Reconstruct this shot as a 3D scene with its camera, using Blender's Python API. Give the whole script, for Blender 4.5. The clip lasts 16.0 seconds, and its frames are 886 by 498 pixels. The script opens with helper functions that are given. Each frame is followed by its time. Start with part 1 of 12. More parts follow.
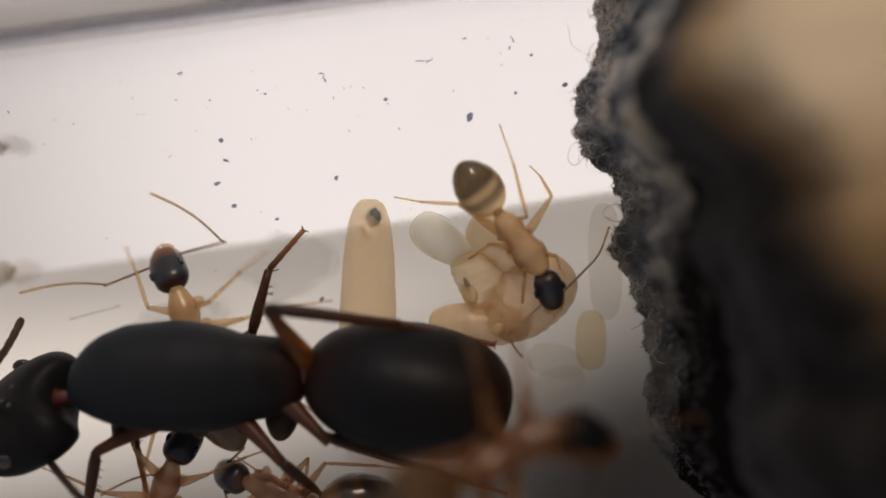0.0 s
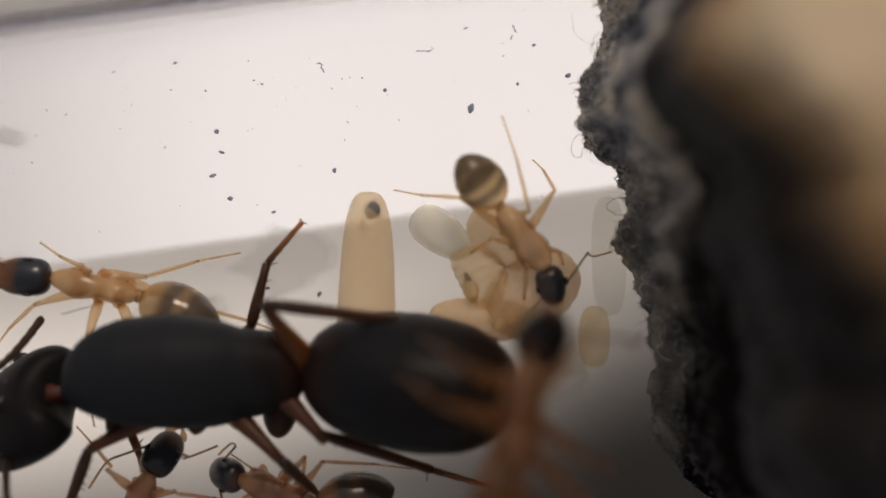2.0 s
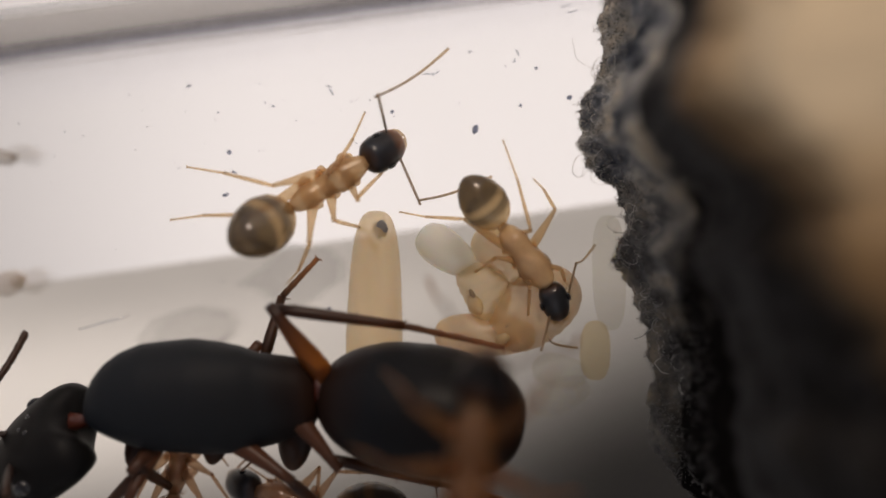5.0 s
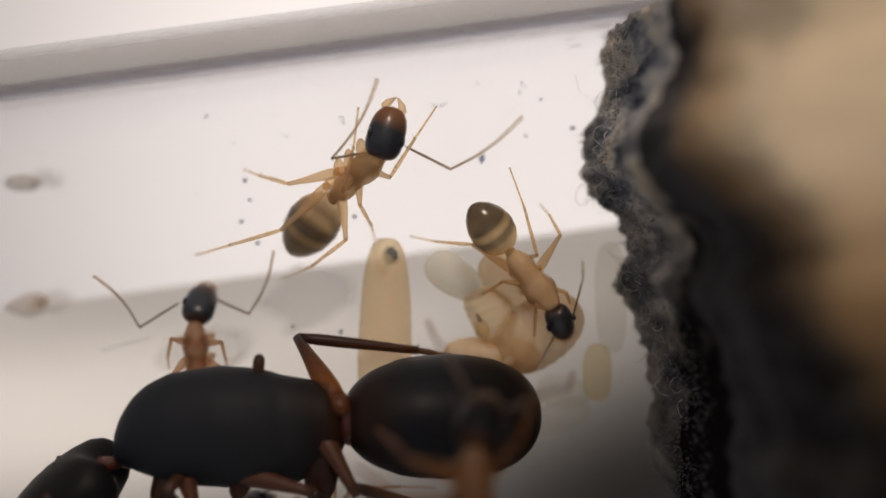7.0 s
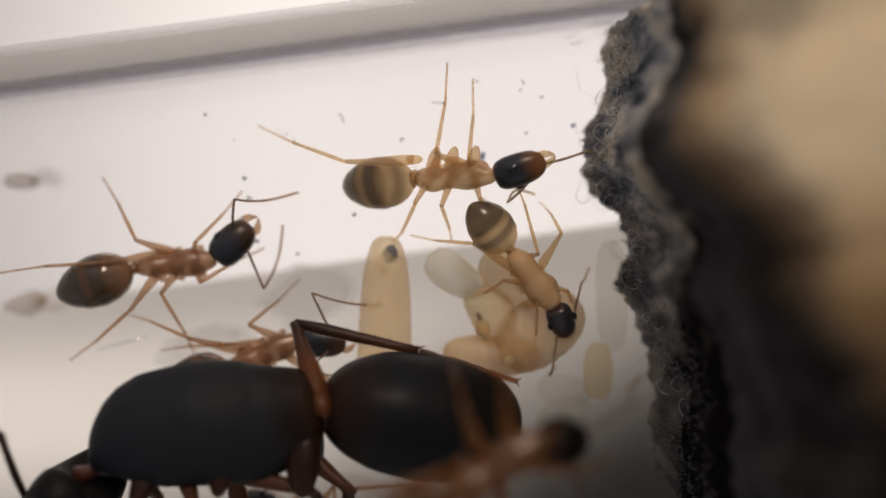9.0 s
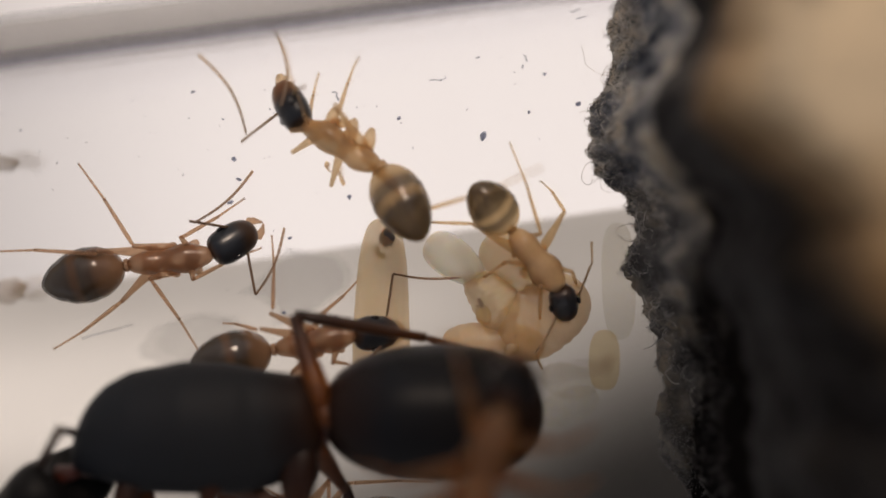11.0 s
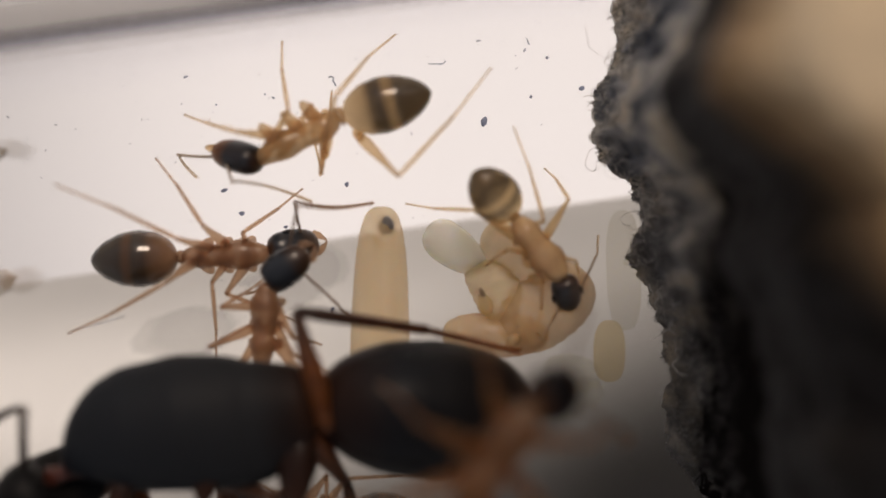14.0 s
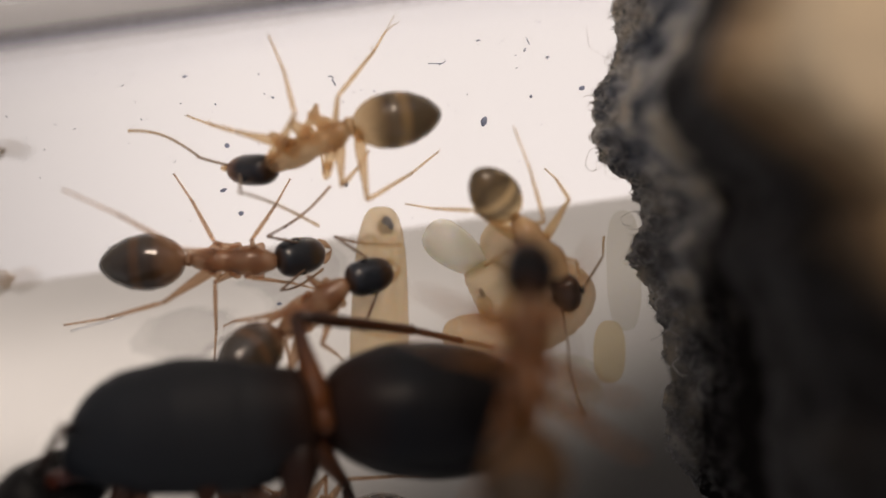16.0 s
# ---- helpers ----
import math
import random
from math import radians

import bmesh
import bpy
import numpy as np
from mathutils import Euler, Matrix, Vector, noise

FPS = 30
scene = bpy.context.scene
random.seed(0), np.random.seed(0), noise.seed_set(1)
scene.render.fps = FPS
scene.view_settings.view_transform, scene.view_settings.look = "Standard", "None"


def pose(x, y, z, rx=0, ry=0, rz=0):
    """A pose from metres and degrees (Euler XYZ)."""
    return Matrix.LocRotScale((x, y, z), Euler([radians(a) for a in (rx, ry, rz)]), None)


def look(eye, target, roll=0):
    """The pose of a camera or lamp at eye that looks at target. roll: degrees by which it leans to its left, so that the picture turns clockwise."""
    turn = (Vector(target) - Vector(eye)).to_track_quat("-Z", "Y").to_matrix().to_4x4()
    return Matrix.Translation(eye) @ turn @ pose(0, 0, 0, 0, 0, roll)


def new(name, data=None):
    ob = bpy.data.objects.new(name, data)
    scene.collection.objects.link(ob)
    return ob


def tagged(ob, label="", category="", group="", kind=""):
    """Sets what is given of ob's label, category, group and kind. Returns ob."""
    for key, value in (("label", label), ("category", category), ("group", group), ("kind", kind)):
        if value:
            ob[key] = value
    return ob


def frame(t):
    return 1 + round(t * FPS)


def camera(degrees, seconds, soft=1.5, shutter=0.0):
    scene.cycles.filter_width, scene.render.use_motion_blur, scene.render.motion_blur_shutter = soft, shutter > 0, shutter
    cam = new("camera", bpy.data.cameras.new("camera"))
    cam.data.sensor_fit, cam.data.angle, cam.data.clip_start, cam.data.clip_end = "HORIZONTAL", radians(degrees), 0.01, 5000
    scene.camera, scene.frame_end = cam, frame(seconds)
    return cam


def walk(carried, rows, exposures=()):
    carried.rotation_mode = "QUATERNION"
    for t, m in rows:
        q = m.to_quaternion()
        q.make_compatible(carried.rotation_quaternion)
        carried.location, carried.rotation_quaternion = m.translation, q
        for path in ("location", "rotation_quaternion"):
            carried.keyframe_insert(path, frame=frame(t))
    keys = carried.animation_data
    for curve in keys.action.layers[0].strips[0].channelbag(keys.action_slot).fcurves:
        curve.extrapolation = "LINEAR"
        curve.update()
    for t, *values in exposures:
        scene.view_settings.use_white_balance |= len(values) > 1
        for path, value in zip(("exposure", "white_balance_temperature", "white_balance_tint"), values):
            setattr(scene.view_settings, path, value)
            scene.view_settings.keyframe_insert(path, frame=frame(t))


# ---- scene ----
MM = 0.001


def mm(x, y, z, rx=0, ry=0, rz=0):
    """A pose in millimetres and degrees."""
    return pose(x * MM, y * MM, z * MM, rx, ry, rz)


# ---- camera ----
cam = camera(40, 16.0, soft=1.7, shutter=0.6)
PATH = [
    (0, mm(0.0007, -0.0012, 34.899, 0.143, 0.139, -7.522)),
    (0.5, mm(-0.0168, 0.001, 35.111, 0.18, 0.08, -7.465)),
    (1, mm(-0.072, -0.1149, 34.0741, 0.197, 0.043, -7.427)),
    (1.5, mm(-0.1083, -0.1714, 34.1402, 0.2, 0.009, -7.398)),
    (2, mm(-0.1197, -0.192, 34.1751, 0.209, -0.006, -7.405)),
    (2.5, mm(-0.123, -0.1708, 34.4212, 0.241, -0.01, -7.401)),
    (3, mm(-0.1105, -0.1378, 34.4728, 0.247, -0.004, -7.392)),
    (3.5, mm(-0.0968, -0.0666, 34.6808, 0.212, 0.005, -7.454)),
    (4, mm(-0.0762, -0.0483, 34.5868, 0.197, 0.051, -7.512)),
    (6.5, mm(-0.0583, 1.2766, 36.6298, -0.279, 0.395, -7.416)),
    (7, mm(-0.0607, 1.3127, 36.6382, -0.223, 0.394, -7.423)),
    (7.5, mm(-0.0253, 1.2521, 36.6194, -0.138, 0.473, -7.408)),
    (8, mm(0.0102, 1.2088, 36.5097, -0.078, 0.515, -7.361)),
    (8.5, mm(0.0336, 1.219, 36.7894, -0.099, 0.558, -7.399)),
    (9, mm(0.0191, 1.1916, 36.4636, -0.138, 0.553, -7.418)),
    (11.5, mm(-0.5268, 0.6516, 34.5726, -0.065, -0.248, -7.497)),
    (12, mm(-0.5574, 0.5928, 34.3446, -0.054, -0.277, -7.573)),
    (12.5, mm(-0.5775, 0.5677, 34.3038, -0.058, -0.306, -7.595)),
    (13, mm(-0.5882, 0.547, 34.2003, -0.077, -0.313, -7.63)),
    (13.5, mm(-0.6108, 0.4436, 33.4884, -0.097, -0.335, -7.641)),
    (14, mm(-0.6212, 0.4686, 33.9423, -0.105, -0.357, -7.638)),
    (14.5, mm(-0.6284, 0.4865, 33.9883, -0.1, -0.374, -7.66)),
    (15, mm(-0.6198, 0.4985, 34.0122, -0.09, -0.371, -7.638)),
    (15.5, mm(-0.6227, 0.4576, 33.807, -0.085, -0.364, -7.639)),
    (16, mm(-0.614, 0.4771, 33.8564, -0.116, -0.359, -7.608)),
]
walk(cam, PATH, exposures=[(0.0, -0.63, 7080, 17), (9.2, -0.63, 7080, 17), (11.3, -0.63, 7200, 18), (16.0, -0.63, 7200, 18)])
cam.data.dof.use_dof = True
cam.data.dof.focus_distance = 34.0 * MM
cam.data.dof.aperture_fstop = 26.0

# ---- world and light ----
world = bpy.data.worlds.new("sky")
scene.world = world
world.use_nodes = True
sky = world.node_tree.nodes.new("ShaderNodeTexSky")
sky.sky_type = "NISHITA"
sky.sun_disc = False
sky.sun_elevation = radians(49)
sky.sun_rotation = radians(18)
backg = world.node_tree.nodes["Background"]
backg.inputs["Strength"].default_value = 0.12
pale_sky = world.node_tree.nodes.new("ShaderNodeHueSaturation")
pale_sky.inputs["Saturation"].default_value = 0.35
world.node_tree.links.new(sky.outputs[0], pale_sky.inputs["Color"])
world.node_tree.links.new(pale_sky.outputs[0], backg.inputs["Color"])
sun = new("sun", bpy.data.lights.new("sun", "SUN"))
sun.data.energy = 1.9
sun.data.angle = radians(14)
sun.data.color = (1.0, 0.88, 0.74)
sun.matrix_world = look((0.2, 0.62, 0.75), (0, 0, 0))

# ---- materials ----


def material(name):
    m = bpy.data.materials.new(name)
    m.use_nodes = True
    n = m.node_tree.nodes
    n.clear()
    return m, n, m.node_tree.links


def noise_node(n, l, scale, detail=4.0, coords="Object"):
    tc = n.new("ShaderNodeTexCoord")
    t = n.new("ShaderNodeTexNoise")
    t.inputs["Scale"].default_value = scale
    t.inputs["Detail"].default_value = detail
    l.new(tc.outputs[coords], t.inputs["Vector"])
    return t


def ramp(n, stops):
    r = n.new("ShaderNodeValToRGB")
    e = r.color_ramp.elements
    while len(e) > 1:
        e.remove(e[0])
    e[0].position, e[0].color = stops[0][0], (*stops[0][1], 1)
    for p, c in stops[1:]:
        x = e.new(p)
        x.color = (*c, 1)
    return r


def mixed(n, l, fac, a, b, mode="MIX"):
    m = n.new("ShaderNodeMix")
    m.data_type = "RGBA"
    m.blend_type = mode
    for sock, v in ((m.inputs["Factor"], fac), (m.inputs["A"], a), (m.inputs["B"], b)):
        if hasattr(v, "is_linked"):
            l.new(v, sock)
        elif isinstance(v, tuple):
            sock.default_value = (*v, 1)
        else:
            sock.default_value = v
    return m.outputs["Result"]


def chitin(name, stops, clear, tint, rough=0.22, axis="X", bump=0.15, fine=9000, wob=0.10, spec=0.5):
    """Thin insect shell: glossy, partly clear; colour and clearness run along the part's own axis."""
    m, n, l = material(name)
    tc = n.new("ShaderNodeTexCoord")
    sep = n.new("ShaderNodeSeparateXYZ")
    l.new(tc.outputs["Generated"], sep.inputs[0])
    wave = noise_node(n, l, 900, 3)
    off = n.new("ShaderNodeMath")
    off.operation = "MULTIPLY_ADD"
    off.inputs[1].default_value = wob
    l.new(wave.outputs["Fac"], off.inputs[0])
    sub = n.new("ShaderNodeMath")
    sub.operation = "SUBTRACT"
    sub.inputs[1].default_value = wob / 2
    l.new(sep.outputs[axis], off.inputs[2])
    l.new(off.outputs[0], sub.inputs[0])
    col = ramp(n, stops)
    l.new(sub.outputs[0], col.inputs[0])
    clr = ramp(n, [(p, (v, v, v)) for p, v in clear])
    l.new(sub.outputs[0], clr.inputs[0])
    tnt = ramp(n, tint)
    l.new(sub.outputs[0], tnt.inputs[0])
    grain = noise_node(n, l, fine, 5)
    base = mixed(n, l, grain.outputs["Fac"], mixed(n, l, 0.25, col.outputs[0], (0.02, 0.012, 0.008), "MIX"), col.outputs[0])
    b = n.new("ShaderNodeBump")
    b.inputs["Strength"].default_value = bump
    b.inputs["Distance"].default_value = 0.02 * MM
    l.new(grain.outputs["Fac"], b.inputs["Height"])
    p = n.new("ShaderNodeBsdfPrincipled")
    p.inputs["Roughness"].default_value = rough
    p.inputs["Coat Weight"].default_value = 0.5 * spec if spec > 0.3 else 0.0
    p.inputs["Specular IOR Level"].default_value = spec
    p.inputs["Coat Roughness"].default_value = 0.12
    l.new(base, p.inputs["Base Color"])
    l.new(b.outputs[0], p.inputs["Normal"])
    tl = n.new("ShaderNodeBsdfTranslucent")
    l.new(tnt.outputs[0], tl.inputs["Color"])
    body = n.new("ShaderNodeMixShader")
    part_clear = n.new("ShaderNodeMath")
    part_clear.operation = "MULTIPLY"
    part_clear.inputs[1].default_value = 0.6
    l.new(clr.outputs[0], part_clear.inputs[0])
    l.new(part_clear.outputs[0], body.inputs[0])
    l.new(p.outputs[0], body.inputs[1])
    l.new(tl.outputs[0], body.inputs[2])
    tr = n.new("ShaderNodeBsdfTransparent")
    l.new(tnt.outputs[0], tr.inputs["Color"])
    mx = n.new("ShaderNodeMixShader")
    l.new(clr.outputs[0], mx.inputs[0])
    l.new(body.outputs[0], mx.inputs[1])
    l.new(tr.outputs[0], mx.inputs[2])
    out = n.new("ShaderNodeOutputMaterial")
    l.new(mx.outputs[0], out.inputs[0])
    return m


def waxy(name, a, b, scale_mm, rough=0.35, deep=0.8, fine=2500, clear=0.42):
    """Soft, light-filled skin of brood."""
    m, n, l = material(name)
    big = noise_node(n, l, fine * 0.3, 3)
    small = noise_node(n, l, fine * 2, 4)
    base = mixed(n, l, big.outputs["Fac"], a, b)
    bmp = n.new("ShaderNodeBump")
    bmp.inputs["Strength"].default_value = 0.15
    bmp.inputs["Distance"].default_value = 0.03 * MM
    l.new(small.outputs["Fac"], bmp.inputs["Height"])
    p = n.new("ShaderNodeBsdfPrincipled")
    l.new(base, p.inputs["Base Color"])
    l.new(bmp.outputs[0], p.inputs["Normal"])
    p.inputs["Roughness"].default_value = rough
    p.inputs["Subsurface Weight"].default_value = deep
    p.inputs["Subsurface Radius"].default_value = (1.0, 0.8, 0.5)
    p.inputs["Subsurface Scale"].default_value = scale_mm * MM
    tr = n.new("ShaderNodeBsdfTransparent")
    tr.inputs["Color"].default_value = (*(0.62 + 0.38 * c for c in a), 1)
    mx = n.new("ShaderNodeMixShader")
    mx.inputs[0].default_value = clear
    l.new(p.outputs[0], mx.inputs[1])
    l.new(tr.outputs[0], mx.inputs[2])
    out = n.new("ShaderNodeOutputMaterial")
    l.new(mx.outputs[0], out.inputs[0])
    return m


def plain(name, a, b, scale, rough=0.8, bump=0.2, depth_mm=0.05, spec=0.3, sss=0.0):
    m, n, l = material(name)
    big = noise_node(n, l, scale, 4)
    small = noise_node(n, l, scale * 9, 5)
    base = mixed(n, l, big.outputs["Fac"], a, b)
    base = mixed(n, l, 0.25, base, mixed(n, l, small.outputs["Fac"], a, b))
    bm_ = n.new("ShaderNodeBump")
    bm_.inputs["Strength"].default_value = bump
    bm_.inputs["Distance"].default_value = depth_mm * MM
    l.new(small.outputs["Fac"], bm_.inputs["Height"])
    p = n.new("ShaderNodeBsdfPrincipled")
    l.new(base, p.inputs["Base Color"])
    l.new(bm_.outputs[0], p.inputs["Normal"])
    p.inputs["Roughness"].default_value = rough
    p.inputs["Specular IOR Level"].default_value = spec
    if sss:
        p.inputs["Subsurface Weight"].default_value = 1.0
        p.inputs["Subsurface Radius"].default_value = (1.0, 0.7, 0.4)
        p.inputs["Subsurface Scale"].default_value = sss * MM
    out = n.new("ShaderNodeOutputMaterial")
    l.new(p.outputs[0], out.inputs[0])
    return m


def glowing(name, colour, strength, rise=0.0, mottle=0.97, fade=0.0):
    m, n, l = material(name)
    t = noise_node(n, l, 40 if mottle > 0.9 else 170, 4)
    c = mixed(n, l, t.outputs["Fac"], tuple(v * mottle for v in colour), colour)
    e = n.new("ShaderNodeEmission")
    e.inputs["Strength"].default_value = strength
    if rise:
        # painted unevenness: glow rises to the -x, -y corner, sinks towards +x
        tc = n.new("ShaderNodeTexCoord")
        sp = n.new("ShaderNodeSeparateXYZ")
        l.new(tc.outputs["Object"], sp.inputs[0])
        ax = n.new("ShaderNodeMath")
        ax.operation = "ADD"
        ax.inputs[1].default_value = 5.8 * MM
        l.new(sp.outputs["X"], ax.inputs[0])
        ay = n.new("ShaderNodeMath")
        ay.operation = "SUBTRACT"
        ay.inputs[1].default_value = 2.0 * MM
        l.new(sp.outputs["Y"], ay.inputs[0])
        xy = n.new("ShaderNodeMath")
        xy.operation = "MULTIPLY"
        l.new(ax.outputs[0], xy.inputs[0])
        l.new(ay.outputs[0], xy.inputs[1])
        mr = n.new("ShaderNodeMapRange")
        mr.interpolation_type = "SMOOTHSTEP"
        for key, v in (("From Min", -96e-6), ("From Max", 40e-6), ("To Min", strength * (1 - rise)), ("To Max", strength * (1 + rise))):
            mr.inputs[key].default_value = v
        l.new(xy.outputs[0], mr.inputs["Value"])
        # painted shade: the glow sinks towards the -y side
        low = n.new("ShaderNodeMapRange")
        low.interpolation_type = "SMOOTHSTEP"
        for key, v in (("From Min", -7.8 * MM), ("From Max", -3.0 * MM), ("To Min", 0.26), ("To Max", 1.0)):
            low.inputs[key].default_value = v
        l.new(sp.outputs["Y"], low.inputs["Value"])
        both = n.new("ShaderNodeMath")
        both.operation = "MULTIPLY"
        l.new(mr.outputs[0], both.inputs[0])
        # painted shade: a dimmer band along the sheet's +y border
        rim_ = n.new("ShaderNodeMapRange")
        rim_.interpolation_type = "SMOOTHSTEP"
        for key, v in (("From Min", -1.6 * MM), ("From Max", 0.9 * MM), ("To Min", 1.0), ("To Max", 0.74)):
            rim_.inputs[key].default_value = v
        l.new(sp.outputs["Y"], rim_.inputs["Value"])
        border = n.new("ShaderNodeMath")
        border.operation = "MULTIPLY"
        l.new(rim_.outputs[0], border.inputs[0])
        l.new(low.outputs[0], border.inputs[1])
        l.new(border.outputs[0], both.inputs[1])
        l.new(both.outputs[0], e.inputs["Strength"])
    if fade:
        # painted falloff: brightest at one spot, dimmer away from it
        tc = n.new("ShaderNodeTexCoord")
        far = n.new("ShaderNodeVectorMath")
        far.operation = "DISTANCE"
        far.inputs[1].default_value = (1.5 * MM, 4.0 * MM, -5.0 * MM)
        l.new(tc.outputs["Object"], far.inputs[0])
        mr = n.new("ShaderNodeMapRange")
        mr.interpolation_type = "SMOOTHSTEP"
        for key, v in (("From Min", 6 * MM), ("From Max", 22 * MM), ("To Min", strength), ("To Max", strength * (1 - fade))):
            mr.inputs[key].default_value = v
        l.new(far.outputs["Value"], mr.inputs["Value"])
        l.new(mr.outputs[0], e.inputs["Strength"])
    l.new(c, e.inputs["Color"])
    out = n.new("ShaderNodeOutputMaterial")
    l.new(e.outputs[0], out.inputs[0])
    return m


def glint_thread(name):
    """A clear glassy thread that glints in the sun, added to stand for a highlight on the glass."""
    m, n, l = material(name)
    grain = noise_node(n, l, 2000, 3)
    col = mixed(n, l, grain.outputs["Fac"], (0.97, 0.97, 0.96), (1.0, 1.0, 1.0))
    gloss = n.new("ShaderNodeBsdfGlossy")
    gloss.inputs["Roughness"].default_value = 0.16
    l.new(col, gloss.inputs["Color"])
    tr = n.new("ShaderNodeBsdfTransparent")
    mx = n.new("ShaderNodeMixShader")
    mx.inputs[0].default_value = 0.78
    l.new(gloss.outputs[0], mx.inputs[1])
    l.new(tr.outputs[0], mx.inputs[2])
    out = n.new("ShaderNodeOutputMaterial")
    l.new(mx.outputs[0], out.inputs[0])
    return m


def glass(name, colour=(0.95, 0.955, 0.96), ior=1.49, share=0.62):
    m, n, l = material(name)
    g = n.new("ShaderNodeBsdfGlass")
    g.inputs["Color"].default_value = (*colour, 1)
    g.inputs["IOR"].default_value = ior
    t = noise_node(n, l, 350, 3)
    r = n.new("ShaderNodeMapRange")
    r.inputs["To Min"].default_value = 0.0
    r.inputs["To Max"].default_value = 0.03
    l.new(t.outputs["Fac"], r.inputs["Value"])
    l.new(r.outputs[0], g.inputs["Roughness"])
    thin = n.new("ShaderNodeBsdfTransparent")
    thin.inputs["Color"].default_value = (0.90, 0.90, 0.90, 1)
    mx = n.new("ShaderNodeMixShader")
    mx.inputs[0].default_value = share
    l.new(thin.outputs[0], mx.inputs[1])
    l.new(g.outputs[0], mx.inputs[2])
    out = n.new("ShaderNodeOutputMaterial")
    l.new(mx.outputs[0], out.inputs[0])
    return m


BLACK, DARK = (0.018, 0.024, 0.032), (0.047, 0.038, 0.030)


def worker_skins(tag, shell, leg, glow, clear=0.4, jaw=(0.18, 0.085, 0.045), thin=1.0, dark=BLACK, gloss=0.5, head_gloss=0.36, band=0.55):
    """Materials of one worker: head, thorax, gaster, limbs."""
    return {
        "head": chitin("head " + tag, [(0, (0.05, 0.025, 0.015)), (0.10, dark), (0.52, dark), (0.72, tuple(c * 0.5 for c in jaw)), (1, jaw)],
                       [(0, 0.04), (0.52, 0.02), (0.85, min(0.25, jaw[0] * 1.4))], [(0, (0.8, 0.52, 0.3))], 0.30, spec=head_gloss),
        "shell": chitin("shell " + tag, [(0, tuple(c * 0.8 for c in shell)), (0.35, shell), (0.55, tuple(c * 0.7 for c in shell)), (1, shell)], [(0, clear * 0.5), (1, clear * 0.5)], [(0, glow)], 0.25),
        "gaster": chitin("gaster " + tag, [(0, DARK), (0.37, DARK), (0.44, tuple(c * band for c in shell)), (0.48, tuple(c * band for c in shell)), (0.55, DARK), (0.65, (0.05, 0.03, 0.018)), (0.76, tuple(c * 0.45 for c in shell)), (1, tuple(c * 0.8 for c in shell))],
                         [(p, v * thin) for p, v in ((0, 0.20), (0.37, 0.17), (0.44, 0.34), (0.48, 0.34), (0.55, 0.14), (0.65, 0.18), (0.76, clear * 0.65), (1, clear * 0.9))],
                         [(0, (0.80, 0.62, 0.38)), (1, glow)], 0.14, wob=0.05, spec=gloss),
        "leg": chitin("leg " + tag, [(0, leg), (0.6, leg), (1, tuple(c * 0.6 for c in leg))], [(0, clear), (1, clear * 0.8)], [(0, glow)], 0.3),
        "flagellum": chitin("flagellum " + tag, [(0, tuple(c * 0.4 for c in leg)), (1, tuple(c * 0.75 for c in leg))], [(0, 0.25), (1, clear * 0.8)], [(0, glow)], 0.35),
        "antenna": chitin("antenna " + tag, [(0, tuple(c * 0.35 for c in leg)), (1, tuple(c * 0.6 for c in leg))], [(0, 0.12), (1, 0.25)], [(0, glow)], 0.35),
    }


SKIN_PALE = worker_skins("pale", (0.84, 0.60, 0.35), (0.66, 0.44, 0.25), (0.98, 0.85, 0.66), 0.70, (0.09, 0.07, 0.055), thin=1.2, dark=(0.035, 0.038, 0.044), band=0.45)
SKIN_AMBER = worker_skins("amber", (0.68, 0.42, 0.20), (0.68, 0.48, 0.32), (0.97, 0.84, 0.66), 0.72, (0.27, 0.12, 0.065), thin=0.95, band=0.42)
SKIN_RED = worker_skins("brown", (0.34, 0.17, 0.09), (0.38, 0.235, 0.155), (0.92, 0.75, 0.60), 0.66, (0.07, 0.042, 0.03), thin=0.38, band=0.3)
SKIN_DUSK = worker_skins("dusky", (0.20, 0.10, 0.042), (0.13, 0.065, 0.030), (0.86, 0.58, 0.36), 0.68, (0.05, 0.028, 0.016), dark=(0.006, 0.007, 0.009), gloss=0.06, head_gloss=0.05)
